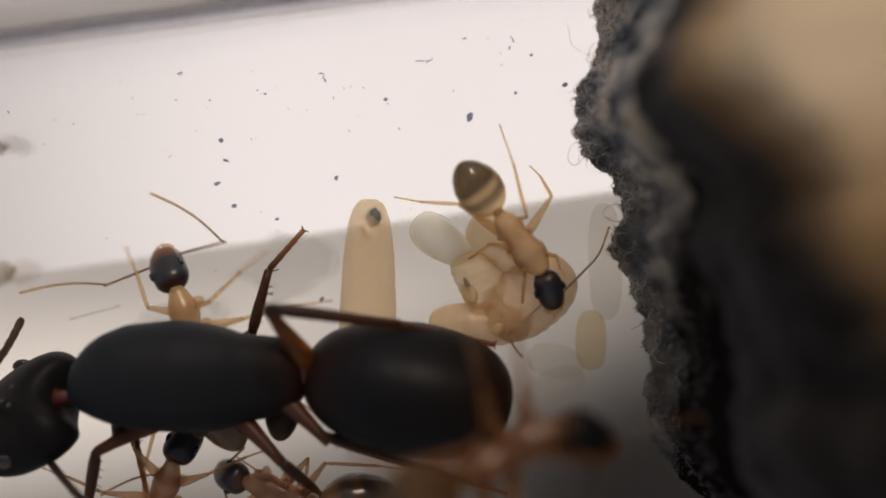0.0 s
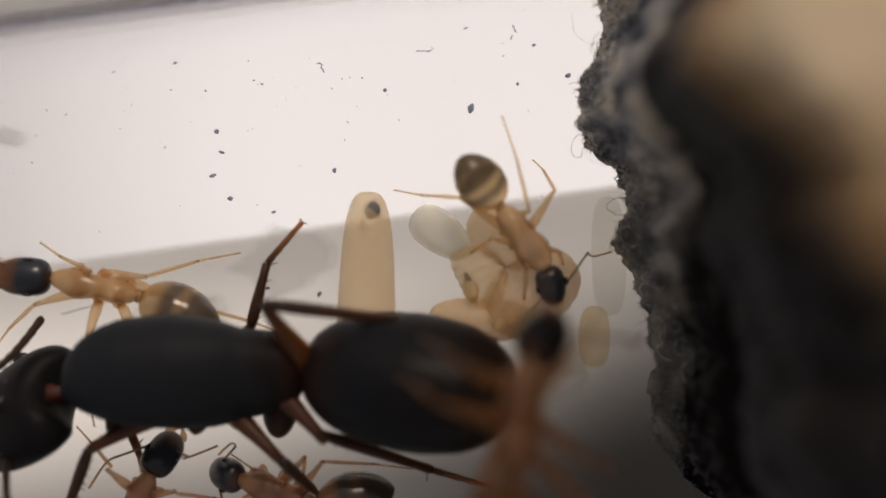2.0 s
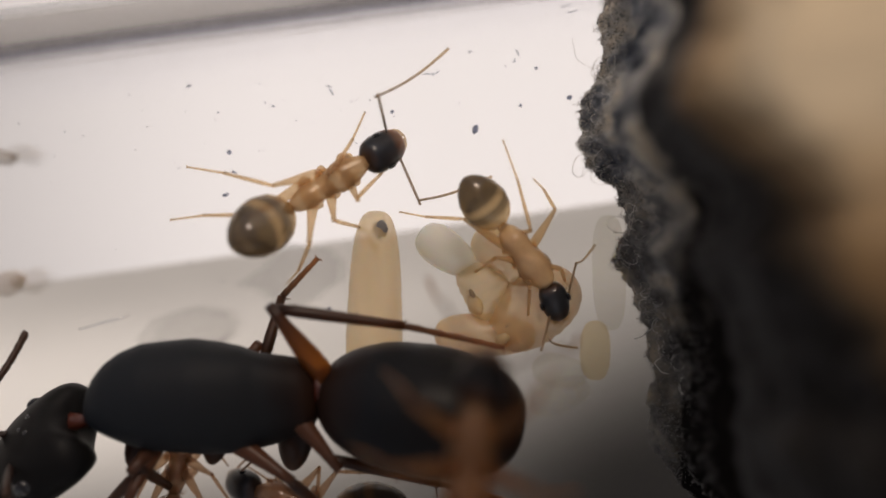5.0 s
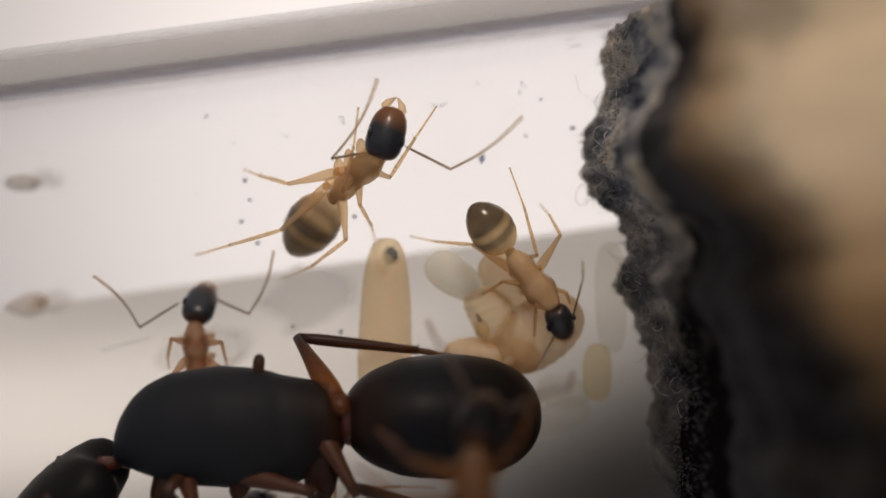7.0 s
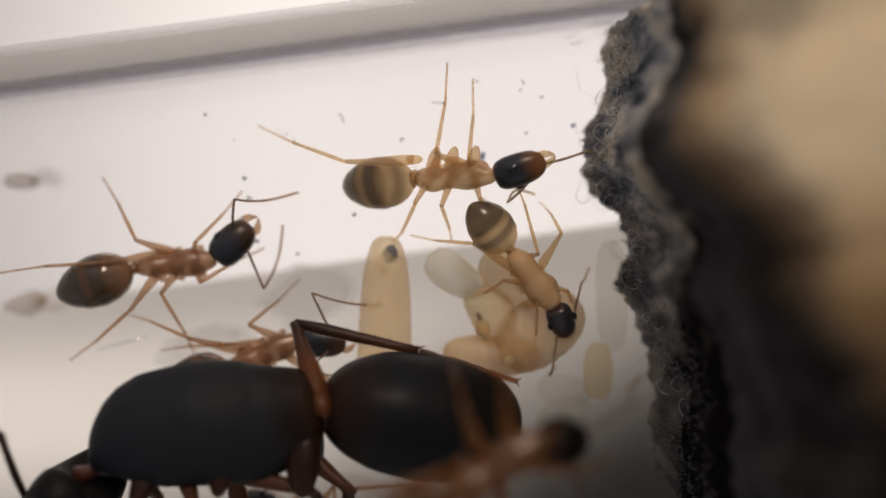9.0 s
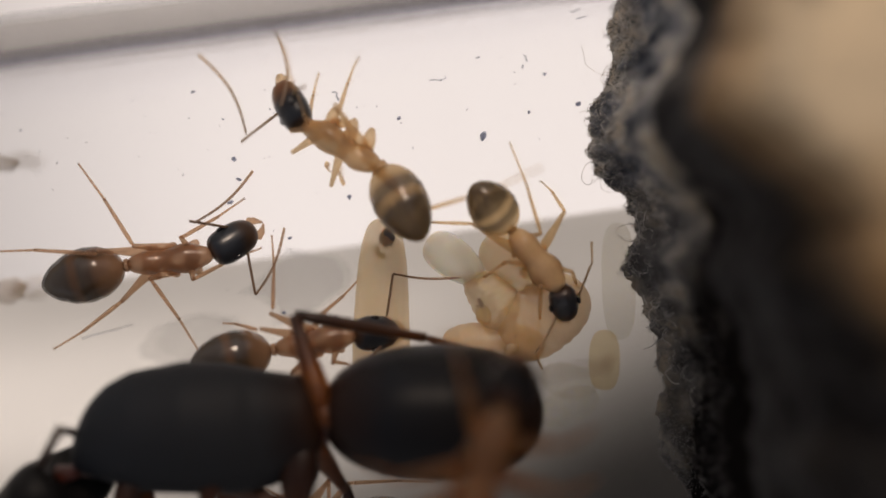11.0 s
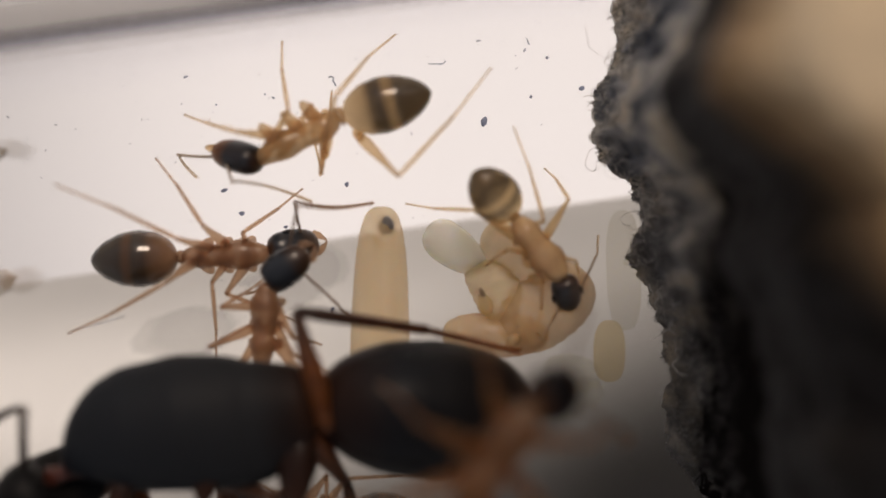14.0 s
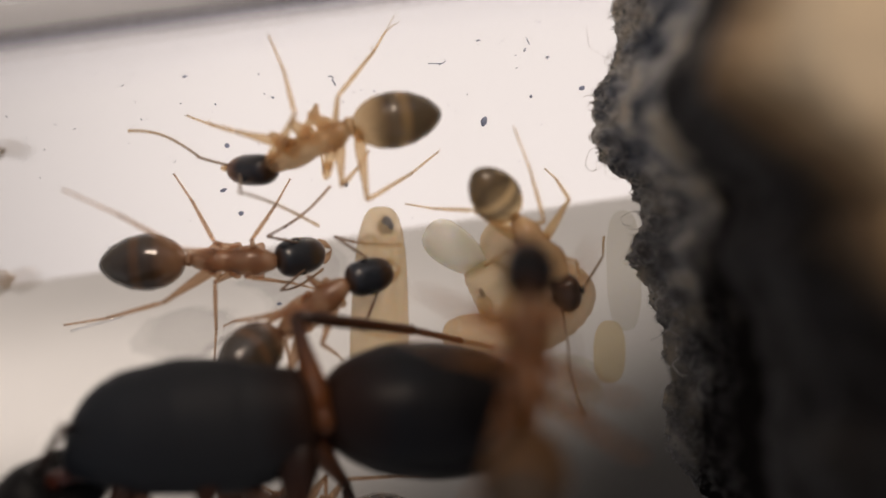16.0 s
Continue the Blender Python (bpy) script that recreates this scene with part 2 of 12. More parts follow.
QUEEN_SKIN = {
    "head": chitin("queen head", [(0, (0.0045, 0.0052, 0.006)), (1, (0.005, 0.005, 0.0055))], [(0, 0), (1, 0)], [(0, (0.4, 0.2, 0.1))], 0.5, bump=0.4, fine=4000, spec=0.10),
    "shell": chitin("queen shell", [(0, (0.022, 0.009, 0.005)), (0.10, (0.011, 0.008, 0.008)), (0.22, (0.0150, 0.0170, 0.0195)), (1, (0.0140, 0.0178, 0.0230))], [(0, 0), (1, 0)], [(0, (0.4, 0.2, 0.1))], 0.55, bump=0.5, fine=4000, spec=0.08),
    "gaster": chitin("queen gaster", [(0, (0.020, 0.009, 0.005)), (0.25, (0.007, 0.0068, 0.007)), (0.72, (0.0075, 0.0095, 0.0125)), (1, (0.020, 0.009, 0.006))], [(0, 0.02), (1, 0)], [(0, (0.6, 0.3, 0.12))], 0.40, bump=0.25, fine=4000, spec=0.08),
    "leg": chitin("queen leg", [(0, (0.10, 0.034, 0.014)), (0.25, (0.15, 0.055, 0.020)), (0.55, (0.08, 0.028, 0.013)), (1, (0.03, 0.015, 0.011))], [(0, 0.16), (0.25, 0.38), (0.55, 0.24), (1, 0.06)], [(0, (0.90, 0.50, 0.18))], 0.35, spec=0.25),
    "coxa": chitin("queen leg base", [(0, (0.012, 0.006, 0.004)), (0.6, (0.020, 0.008, 0.005)), (1, (0.04, 0.015, 0.007))], [(0, 0.0), (0.6, 0.03), (1, 0.10)], [(0, (0.80, 0.38, 0.15))], 0.35, spec=0.2),
    "leg_dark": chitin("queen dark leg", [(0, (0.12, 0.045, 0.022)), (1, (0.06, 0.028, 0.018))], [(0, 0.16), (1, 0.14)], [(0, (0.78, 0.42, 0.22))], 0.4, spec=0.25),
    "shin": chitin("queen shin", [(0, (0.025, 0.014, 0.011)), (1, (0.05, 0.022, 0.014))], [(0, 0.08), (1, 0.2)], [(0, (0.75, 0.40, 0.16))], 0.35, spec=0.25),
    "tarsus": chitin("queen tarsus", [(0, (0.06, 0.028, 0.018)), (1, (0.22, 0.10, 0.06))], [(0, 0.15), (1, 0.5)], [(0, (0.86, 0.56, 0.34))], 0.4, spec=0.25),
    "flagellum": chitin("queen flagellum", [(0, (0.03, 0.018, 0.014)), (1, (0.05, 0.025, 0.016))], [(0, 0.02), (1, 0.1)], [(0, (0.6, 0.3, 0.1))], 0.4, spec=0.25),
    "antenna": chitin("queen antenna", [(0, (0.02, 0.014, 0.013)), (1, (0.04, 0.02, 0.014))], [(0, 0.02), (1, 0.1)], [(0, (0.6, 0.3, 0.1))], 0.4, spec=0.25),
}
PETIOLE_RED = chitin("petiole red", [(0, (0.05, 0.014, 0.010)), (1, (0.09, 0.022, 0.013))], [(0, 0.06), (1, 0.1)], [(0, (0.8, 0.3, 0.12))], 0.3)
LARVA = waxy("larva skin", (0.87, 0.71, 0.46), (0.79, 0.60, 0.35), 0.9, clear=0.62)
LARVA_TAN = waxy("tan larva skin", (0.79, 0.58, 0.34), (0.68, 0.47, 0.26), 0.9, clear=0.62)
HAZY = waxy("hazy larva skin", (0.88, 0.86, 0.80), (0.82, 0.80, 0.73), 1.4, rough=0.4, deep=0.9, clear=0.95)
EGG = waxy("milky larva skin", (0.93, 0.90, 0.79), (0.90, 0.86, 0.72), 1.4, rough=0.12, deep=0.9, clear=0.55)
PUPA = waxy("yellow pupa skin", (0.88, 0.72, 0.40), (0.80, 0.62, 0.34), 1.0, clear=0.95)
GUT = plain("dark gut", (0.08, 0.088, 0.10), (0.24, 0.22, 0.20), 3000, 0.5)
SPECK = chitin("dark debris", [(0, (0.12, 0.13, 0.16)), (1, (0.28, 0.29, 0.33))], [(0, 0.40), (1, 0.52)], [(0, (0.66, 0.70, 0.82))], 0.7, spec=0.2)
FILM = chitin("thin grey film", [(0, (0.36, 0.35, 0.33)), (1, (0.40, 0.39, 0.37))], [(0, 0.88), (1, 0.92)], [(0, (0.92, 0.92, 0.92))], 0.8, spec=0.1)
SMUDGE = plain("brown smudge", (0.30, 0.24, 0.18), (0.42, 0.36, 0.30), 900, 0.9)


def mould_material():
    """Matted mould: grey and brown near the clean side, black deep in the plug."""
    m, n, l = material("grey mould")
    tc = n.new("ShaderNodeTexCoord")
    sep = n.new("ShaderNodeSeparateXYZ")
    l.new(tc.outputs["Object"], sep.inputs[0])
    drawn = n.new("ShaderNodeMapping")
    drawn.inputs["Scale"].default_value = (1.0, 1.0, 0.32)
    l.new(tc.outputs["Object"], drawn.inputs[0])
    patch = noise_node(n, l, 330, 4)
    tuft = noise_node(n, l, 1100, 6)
    fine = noise_node(n, l, 6000, 6)
    for q in (tuft, fine):
        l.new(drawn.outputs[0], q.inputs["Vector"])
    tone = ramp(n, [(0.34, (0.05, 0.056, 0.070)), (0.45, (0.22, 0.225, 0.235)), (0.54, (0.45, 0.425, 0.385)), (0.68, (0.64, 0.55, 0.43))])
    l.new(tuft.outputs["Fac"], tone.inputs[0])

    def times(out, k):
        q = n.new("ShaderNodeMath")
        q.operation = "MULTIPLY"
        q.inputs[1].default_value = k
        l.new(out, q.inputs[0])
        return q.outputs[0]

    def plus(a, b):
        q = n.new("ShaderNodeMath")
        q.operation = "ADD"
        l.new(a, q.inputs[0])
        l.new(b, q.inputs[1])
        return q.outputs[0]

    # the colour blackens deep in the plug, high on its face and towards -y
    blacken = plus(plus(times(sep.outputs["X"], 60.0), times(sep.outputs["Y"], -105.0)), plus(times(sep.outputs["Z"], 100.0), times(patch.outputs["Fac"], 1.5)))
    fac = n.new("ShaderNodeMapRange")
    for key, v in (("From Min", 1.10), ("From Max", 1.95), ("To Min", 0.0), ("To Max", 1.0)):
        fac.inputs[key].default_value = v
    l.new(blacken, fac.inputs["Value"])
    deep_tone = ramp(n, [(0.0, (0.24, 0.21, 0.16)), (0.5, (0.090, 0.068, 0.041)), (0.8, (0.018, 0.013, 0.009)), (1.0, (0.008, 0.0065, 0.006))])
    l.new(fac.outputs[0], deep_tone.inputs[0])
    base = mixed(n, l, fac.outputs[0], tone.outputs[0], deep_tone.outputs[0])
    bmp = n.new("ShaderNodeBump")
    bmp.inputs["Strength"].default_value = 0.6
    bmp.inputs["Distance"].default_value = 0.10 * MM
    l.new(fine.outputs["Fac"], bmp.inputs["Height"])
    p = n.new("ShaderNodeBsdfPrincipled")
    p.inputs["Roughness"].default_value = 0.95
    p.inputs["Specular IOR Level"].default_value = 0.01
    l.new(base, p.inputs["Base Color"])
    l.new(bmp.outputs[0], p.inputs["Normal"])
    out = n.new("ShaderNodeOutputMaterial")
    l.new(p.outputs[0], out.inputs[0])
    return m


MOULD = mould_material()
GLINT = glint_thread("white fibre")
FUZZ = plain("brown grey fuzz", (0.06, 0.065, 0.075), (0.30, 0.28, 0.25), 900, 0.9, 0.1)
FIBRE = plain("grey cotton fibre", (0.55, 0.53, 0.50), (0.85, 0.80, 0.72), 400, 0.5, 0.1)
CURL = plain("pale mould curl", (0.20, 0.205, 0.22), (0.62, 0.57, 0.50), 500, 0.7, 0.1)
TABLE = plain("pale table top", (0.74, 0.70, 0.65), (0.62, 0.58, 0.54), 60, 0.7, 0.1, 0.05)
PANEL = glowing("lit white sheet", (1.0, 0.98, 0.97), 1.55, mottle=0.94, fade=0.5)
# dim glow with shading painted in, used instead of a grey ground
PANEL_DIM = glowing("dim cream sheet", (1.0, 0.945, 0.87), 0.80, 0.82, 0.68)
GLASS = glass("clear glass")
# painted shade: clear strip that darkens towards the rim, in place of refraction
RIM_SHADE = chitin("smoked edge", [(0, (0.05, 0.05, 0.06)), (1, (0.06, 0.06, 0.07))], [(0, 1.0), (0.3, 0.99), (0.6, 0.97), (0.76, 0.93), (0.85, 0.62), (0.92, 0.55), (1, 0.85)],
               [(0, (1, 1, 1)), (0.3, (0.99, 0.99, 0.995)), (0.6, (0.965, 0.965, 0.975)), (0.76, (0.92, 0.92, 0.94)), (0.85, (0.74, 0.74, 0.78)), (0.94, (0.70, 0.70, 0.74)), (1, (0.88, 0.88, 0.9))],
               0.5, axis="Y", wob=0.02, spec=0.2)
GROUND = chitin("ground glass", [(0, (0.56, 0.55, 0.53)), (1, (0.66, 0.65, 0.63))], [(0, 0.85), (0.25, 0.62), (0.7, 0.60), (1, 1.0)],
                [(0, (0.93, 0.92, 0.91)), (0.7, (0.93, 0.92, 0.91)), (1, (1, 1, 1))], 0.6, axis="Y", wob=0.02, spec=0.2)

# ---- mesh helpers ----


def loft(sections, seg=18):
    """A closed skin over rings (x, y, z, half width, half height) in millimetres along x."""
    bm = bmesh.new()
    rings = []
    for x, y, z, ry, rz in sections:
        rings.append([bm.verts.new(((x) * MM, (y + ry * math.cos(a)) * MM, (z + rz * math.sin(a)) * MM))
                      for a in (2 * math.pi * k / seg for k in range(seg))])
    for a, b in zip(rings, rings[1:]):
        for k in range(seg):
            bm.faces.new((a[k], a[(k + 1) % seg], b[(k + 1) % seg], b[k]))
    for ring, flip in ((rings[0], True), (rings[-1], False)):
        bm.faces.new(ring[::-1] if flip else ring)
    bmesh.ops.recalc_face_normals(bm, faces=bm.faces)
    for f in bm.faces:
        f.smooth = True
    return bm


def bulge(x0, x1, hw, hh, n=16, skew=1.0, power=2.0, z=0.0, arc=0.0, ridges=0, ridge=0.02):
    """Rings of an egg-shaped body from x0 to x1; skew moves its widest place, arc bends it."""
    out = []
    for k in range(n + 1):
        u = 0.5 - 0.5 * math.cos(math.pi * k / n)
        v = u ** skew
        r = max(0.02, (1 - abs(2 * v - 1) ** power) ** (1 / power))
        if ridges:
            r *= 1 + ridge * ((u * ridges) % 1.0 - 0.5)
        out.append((x0 + (x1 - x0) * u, 0, z + arc * (1 - (2 * u - 1) ** 2), hw * r, hh * r))
    return out


def merge(bm, other, m=None):
    """Adds the second mesh to the first."""
    if m is not None:
        other.transform(m)
    me = bpy.data.meshes.new("tmp")
    other.to_mesh(me)
    other.free()
    bm.from_mesh(me)
    bpy.data.meshes.remove(me)
    return bm


def part(name, bm, mat, parent=None, label=""):
    me = bpy.data.meshes.new(name)
    bm.to_mesh(me)
    bm.free()
    me.materials.append(mat)
    ob = new(name, me)
    if parent is not None:
        ob.parent = parent
    if label:
        ob["label"] = label
    return ob


def thing(name, label, category, m=None, group=""):
    ob = new(name)
    ob.empty_display_size = MM
    if m is not None:
        ob.matrix_world = m
    return tagged(ob, label, category, group)


def tube_between(bm, pts, radii, seg=5):
    """A thin bent rod through the points, in millimetres, added to bm."""
    rings = []
    n = len(pts)
    for i, p in enumerate(pts):
        d = (Vector(pts[min(i + 1, n - 1)]) - Vector(pts[max(i - 1, 0)])).normalized()
        a = d.orthogonal().normalized()
        b = d.cross(a)
        rings.append([bm.verts.new((Vector(p) + (a * math.cos(w) + b * math.sin(w)) * radii[i]) * MM)
                      for w in (2 * math.pi * k / seg for k in range(seg))])
    for r0, r1 in zip(rings, rings[1:]):
        # join each ring to the nearest start of the next
        best = min(range(seg), key=lambda s: (r0[0].co - r1[s].co).length)
        for k in range(seg):
            f = bm.faces.new((r0[k], r0[(k + 1) % seg], r1[(k + 1 + best) % seg], r1[(k + best) % seg]))
            f.smooth = True
    bm.faces.new(rings[0][::-1])
    bm.faces.new(rings[-1])


# ---- setting ----


def flat_box(x0, x1, y0, y1, z0, z1, bevel=0.0):
    bm = bmesh.new()
    bmesh.ops.create_cube(bm, size=1.0)
    for v in bm.verts:
        v.co = Vector(((x0 + (v.co.x + 0.5) * (x1 - x0)) * MM, (y0 + (v.co.y + 0.5) * (y1 - y0)) * MM, (z0 + (v.co.z + 0.5) * (z1 - z0)) * MM))
    if bevel:
        bmesh.ops.bevel(bm, geom=bm.edges[:], offset=bevel * MM, segments=2, affect="EDGES")
    return bm


table = part("table", flat_box(-400, 400, -400, 400, -24, -5.5), TABLE)
tagged(table, "pale cream table top under the glass chamber", "table", kind="structure")
EDGE = 1.2
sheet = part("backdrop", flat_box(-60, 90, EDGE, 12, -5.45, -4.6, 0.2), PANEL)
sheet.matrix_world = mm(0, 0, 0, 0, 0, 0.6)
# added glowing sheet that stands in for the duller ground
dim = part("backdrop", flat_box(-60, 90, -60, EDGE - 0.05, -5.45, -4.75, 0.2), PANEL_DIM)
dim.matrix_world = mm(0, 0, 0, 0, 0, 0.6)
tagged(dim, "added dim glowing sheet for the grey ground, shading painted in", "light sheet", kind="structure")
tagged(sheet, "glowing white sheet under the glass chamber, falloff painted in", "light sheet", kind="structure")


def trough(x0, x1):
    """Open glass trough of one wall thickness: a flattened oval below, upright at the rim."""
    yc, a, h, t, power = -4.0, 10.95, 3.6, 1.2, 7.0

    def side(grow):
        out = []
        for k in range(41):
            w = math.pi * k / 40
            c, d = math.cos(w), math.sin(w)
            out.append((yc - (a + grow) * math.copysign(abs(c) ** (2 / power), c), h - (h + grow) * abs(d) ** (2 / power)))
        return out

    ins, outs = side(0.0), side(t)
    loop = ins + outs[::-1]
    bm = bmesh.new()
    p = [bm.verts.new((x0 * MM, y * MM, z * MM)) for y, z in loop]
    q = [bm.verts.new((x1 * MM, y * MM, z * MM)) for y, z in loop]
    n, m = len(loop), len(ins)
    for k in range(n):
        f = bm.faces.new((p[k], p[(k + 1) % n], q[(k + 1) % n], q[k]))
        f.smooth = k not in (m - 1, n - 1)
    for k in range(m - 1):
        bm.faces.new((p[k], p[k + 1], p[n - 2 - k], p[n - 1 - k]))
        bm.faces.new((q[k + 1], q[k], q[n - 1 - k], q[n - 2 - k]))
    bmesh.ops.recalc_face_normals(bm, faces=bm.faces)
    return bm


chamber = part("chamber", trough(-40, 26), GLASS)
chamber.visible_shadow = False
for y in (7.55, -15.55):
    rim = part("rim", flat_box(-40, 26, y - 0.57, y + 0.57, 3.605, 3.66, 0.02), GROUND, chamber, "ground grey glass rim")
    rim.visible_shadow = False
    # added strip, no part of the glass: carries the painted shade inside the rim
    lip = part("lip", flat_box(-40, 26, min(y, y - math.copysign(2.0, y)), max(y, y - math.copysign(2.0, y)), 3.3, 3.598), RIM_SHADE, chamber, "added strip with the rim's inner shade painted in")
    lip.visible_shadow = False
    lip.matrix_basis = mm(0, -math.copysign(0.30, y), 0)
tagged(chamber, "clear glass nest chamber with thick rounded walls", "glass chamber", kind="structure")

# ---- ants ----


def limb(length, r0, r1, seg=8, waist=0.80, bow=0.0):
    out = []
    for k in range(7):
        u = k / 6
        r = r0 + (r1 - r0) * u
        r *= waist + (1 - waist) * math.cos((u - 0.35) * 3.0) ** 2 if u > 0.03 else 0.7
        out.append((length * u, 0, bow * math.sin(math.pi * u), r, r))
    return loft(out, seg)


def spines(bm, length, r, count, size, rng):
    for k in range(count):
        x = length * (0.15 + 0.8 * k / count)
        a = rng.uniform(-0.8, 0.8) - math.pi / 2
        tip = (x + size * 0.8, math.cos(a) * (r + size), math.sin(a) * (r + size))
        tube_between(bm, [(x, math.cos(a) * r * 0.6, math.sin(a) * r * 0.6), tip], [0.012 * r / 0.06, 0.004], 3)
    return bm


def beads(length, r0, r1, count, bow=0.0):
    out = []
    for k in range(count):
        u0, u1 = k / count, (k + 1) / count
        r = r0 + (r1 - r0) * u0
        for v, q in ((0.04, 0.90), (0.35, 1.0), (0.75, 1.03), (0.97, 0.86)):
            w = u0 + (u1 - u0) * v
            out.append((w * length, 0.6 * bow * math.sin(math.pi * w), bow * math.sin(math.pi * w), r * q, r * q))
    return loft(out, 7)


LEG_NAMES = ("l1", "r1", "l2", "r2", "l3", "r3")


def ant(name, label, skin, s, femurs, shins, scape, flag, build, category="ant", group="", bends=()):
    """An ant in parts that can be posed: body sections, two antennae and six legs. Returns its parts by name."""
    rng = random.Random(5)
    body = thing(name, label, category, group=group)
    got = {"body": body}
    build(body, got, skin, s, rng)
    shin_skin = skin.get("shin", skin["leg"])
    lr = got.pop("leg_radius") * s
    for n in LEG_NAMES:
        i = int(n[1]) - 1
        f, t = femurs[i] * s, shins[i] * s
        bm = limb(f, lr * (1.3 if category != "ant" else 1.75), lr * (0.60 if category != "ant" else 0.72), bow=0.02 * f)
        joint = lr * (1.25 if category == "ant" else 1.0)
        merge(bm, loft(bulge(-0.16 * s - lr, 0.12 * s + lr, joint, joint, 8), 8))
        # queen's r3 alone takes the brighter copy: back-lit glow put into the colour
        got["femur_" + n] = part("femur", bm, skin["leg"] if n == "r3" else skin.get("leg_dark", skin["leg"]), body)
        bm = limb(t * 0.55, lr * 0.62, lr * 0.5, waist=0.85)
        spines(bm, t * 0.55, lr * 0.5, 7, lr * 0.5, rng)
        for side in (-1, 1):
            tube_between(bm, [(t * 0.53, 0, 0), (t * 0.57, side * lr * 0.5, -lr * 1.3)], [lr * 0.12, lr * 0.05], 4)
        tib = part("tibia", bm, shin_skin, body)
        got["tibia_" + n] = tib
        tar = beads(t * 0.45, lr * 0.34, lr * 0.24, 5)
        for side in (-1, 1):
            tube_between(tar, [(t * 0.44, 0, 0), (t * 0.455, side * lr * 0.35, 0), (t * 0.46, side * lr * 0.4, -lr * 0.3)], [lr * 0.12, lr * 0.1, lr * 0.04], 4)
        tarsus = part("tarsus", tar, skin.get("tarsus", shin_skin), tib)
        tarsus.matrix_basis = mm(t * 0.55, 0, 0, 0, 6, dict(bends).get(n, 5 if n[0] == "l" else -5))
    for side in "lr":
        ar = lr * 0.42
        bm = limb(scape * s, ar * 0.8, ar * 1.1, 7, bow=0.03 * scape * s)
        got["scape_" + side] = part("scape", bm, skin["antenna"], body)
        got["flagellum_" + side] = part("flagellum", beads(flag * s, ar * 0.8, ar * 1.0, 11, -0.09 * flag * s), skin["flagellum"], body)
    return got


def worker_body(body, got, skin, s, rng):
    got["leg_radius"] = 0.108
    # head: broad behind, narrowed to the jaws, eyes set well back
    head = bulge(0.0, 1.48 * s, 0.53 * s, 0.43 * s, 18, 0.8, 2.6)
    hd = part("head", loft(head), skin["head"], body)
    got["head"] = hd
    for side in (-1, 1):
        e = part("eye", loft(bulge(-0.15 * s, 0.15 * s, 0.07 * s, 0.12 * s, 8), 10), EYE, hd)
        e.matrix_basis = mm(0.58 * s, side * 0.47 * s, 0.18 * s)
        jaw = loft([(0, 0, 0, 0.10 * s, 0.12 * s), (0.16 * s, side * 0.05 * s, 0, 0.13 * s, 0.10 * s), (0.34 * s, -side * 0.03 * s, 0, 0.11 * s, 0.07 * s),
                    (0.47 * s, -side * 0.17 * s, 0, 0.04 * s, 0.03 * s)], 8)
        j = part("mandible", jaw, skin["leg"], hd)
        j.matrix_basis = mm(1.31 * s, side * 0.2 * s, -0.06 * s)
    # thorax: humped front, drawn-in middle, sloping rear
    prof = []
    for k in range(19):
        u = k / 18
        w = 0.17 + 0.27 * math.exp(-((u - 0.69) / 0.23) ** 2) + 0.17 * math.exp(-((u - 0.24) / 0.19) ** 2)
        h = 0.18 + 0.22 * math.exp(-((u - 0.67) / 0.22) ** 2) + 0.20 * math.exp(-((u - 0.22) / 0.19) ** 2)
        if u < 0.05 or u > 0.97:
            w, h = w * 0.7, h * 0.7
        prof.append(((-1.2 + 2.4 * u) * s, 0, 0.05 * math.sin(u * 6.3) * s, w * s, h * s))
    part("thorax", loft(prof), skin["shell"], body)
    for x in (0.55, -0.1, -0.65):
        for side in (-1, 1):
            part("coxa", loft(bulge(-0.36 * s, 0.50 * s, 0.19 * s, 0.18 * s, 10, 0.85), 10), skin["leg"], body, "pale leg base").matrix_basis = mm(x * s, side * 0.21 * s, -0.32 * s, 0, 52, side * 62)
    pet = loft([(-0.13 * s, 0, -0.1 * s, 0.1 * s, 0.1 * s), (-0.05 * s, 0, 0.0, 0.18 * s, 0.22 * s), (0.04 * s, 0, 0.05 * s, 0.2 * s, 0.3 * s), (0.12 * s, 0, -0.06 * s, 0.12 * s, 0.12 * s)], 12)
    p = part("petiole", pet, skin["shell"], body)
    p.matrix_basis = mm(-1.26 * s, 0, -0.02 * s)
    g = [(x, y, z, w * (1 - 0.16 * max(0.0, -x / (2.34 * s) - 0.6)), h * (1 - 0.16 * max(0.0, -x / (2.34 * s) - 0.6)))
         for x, y, z, w, h in bulge(-2.34 * s, 0.06 * s, 0.79 * s, 0.74 * s, 34, 1.15, 2.0, ridges=5, ridge=0.03)]
    gm = loft(g, 24)
    got["gaster"] = part("gaster", gm, skin["gaster"], body, "dark banded translucent gaster")


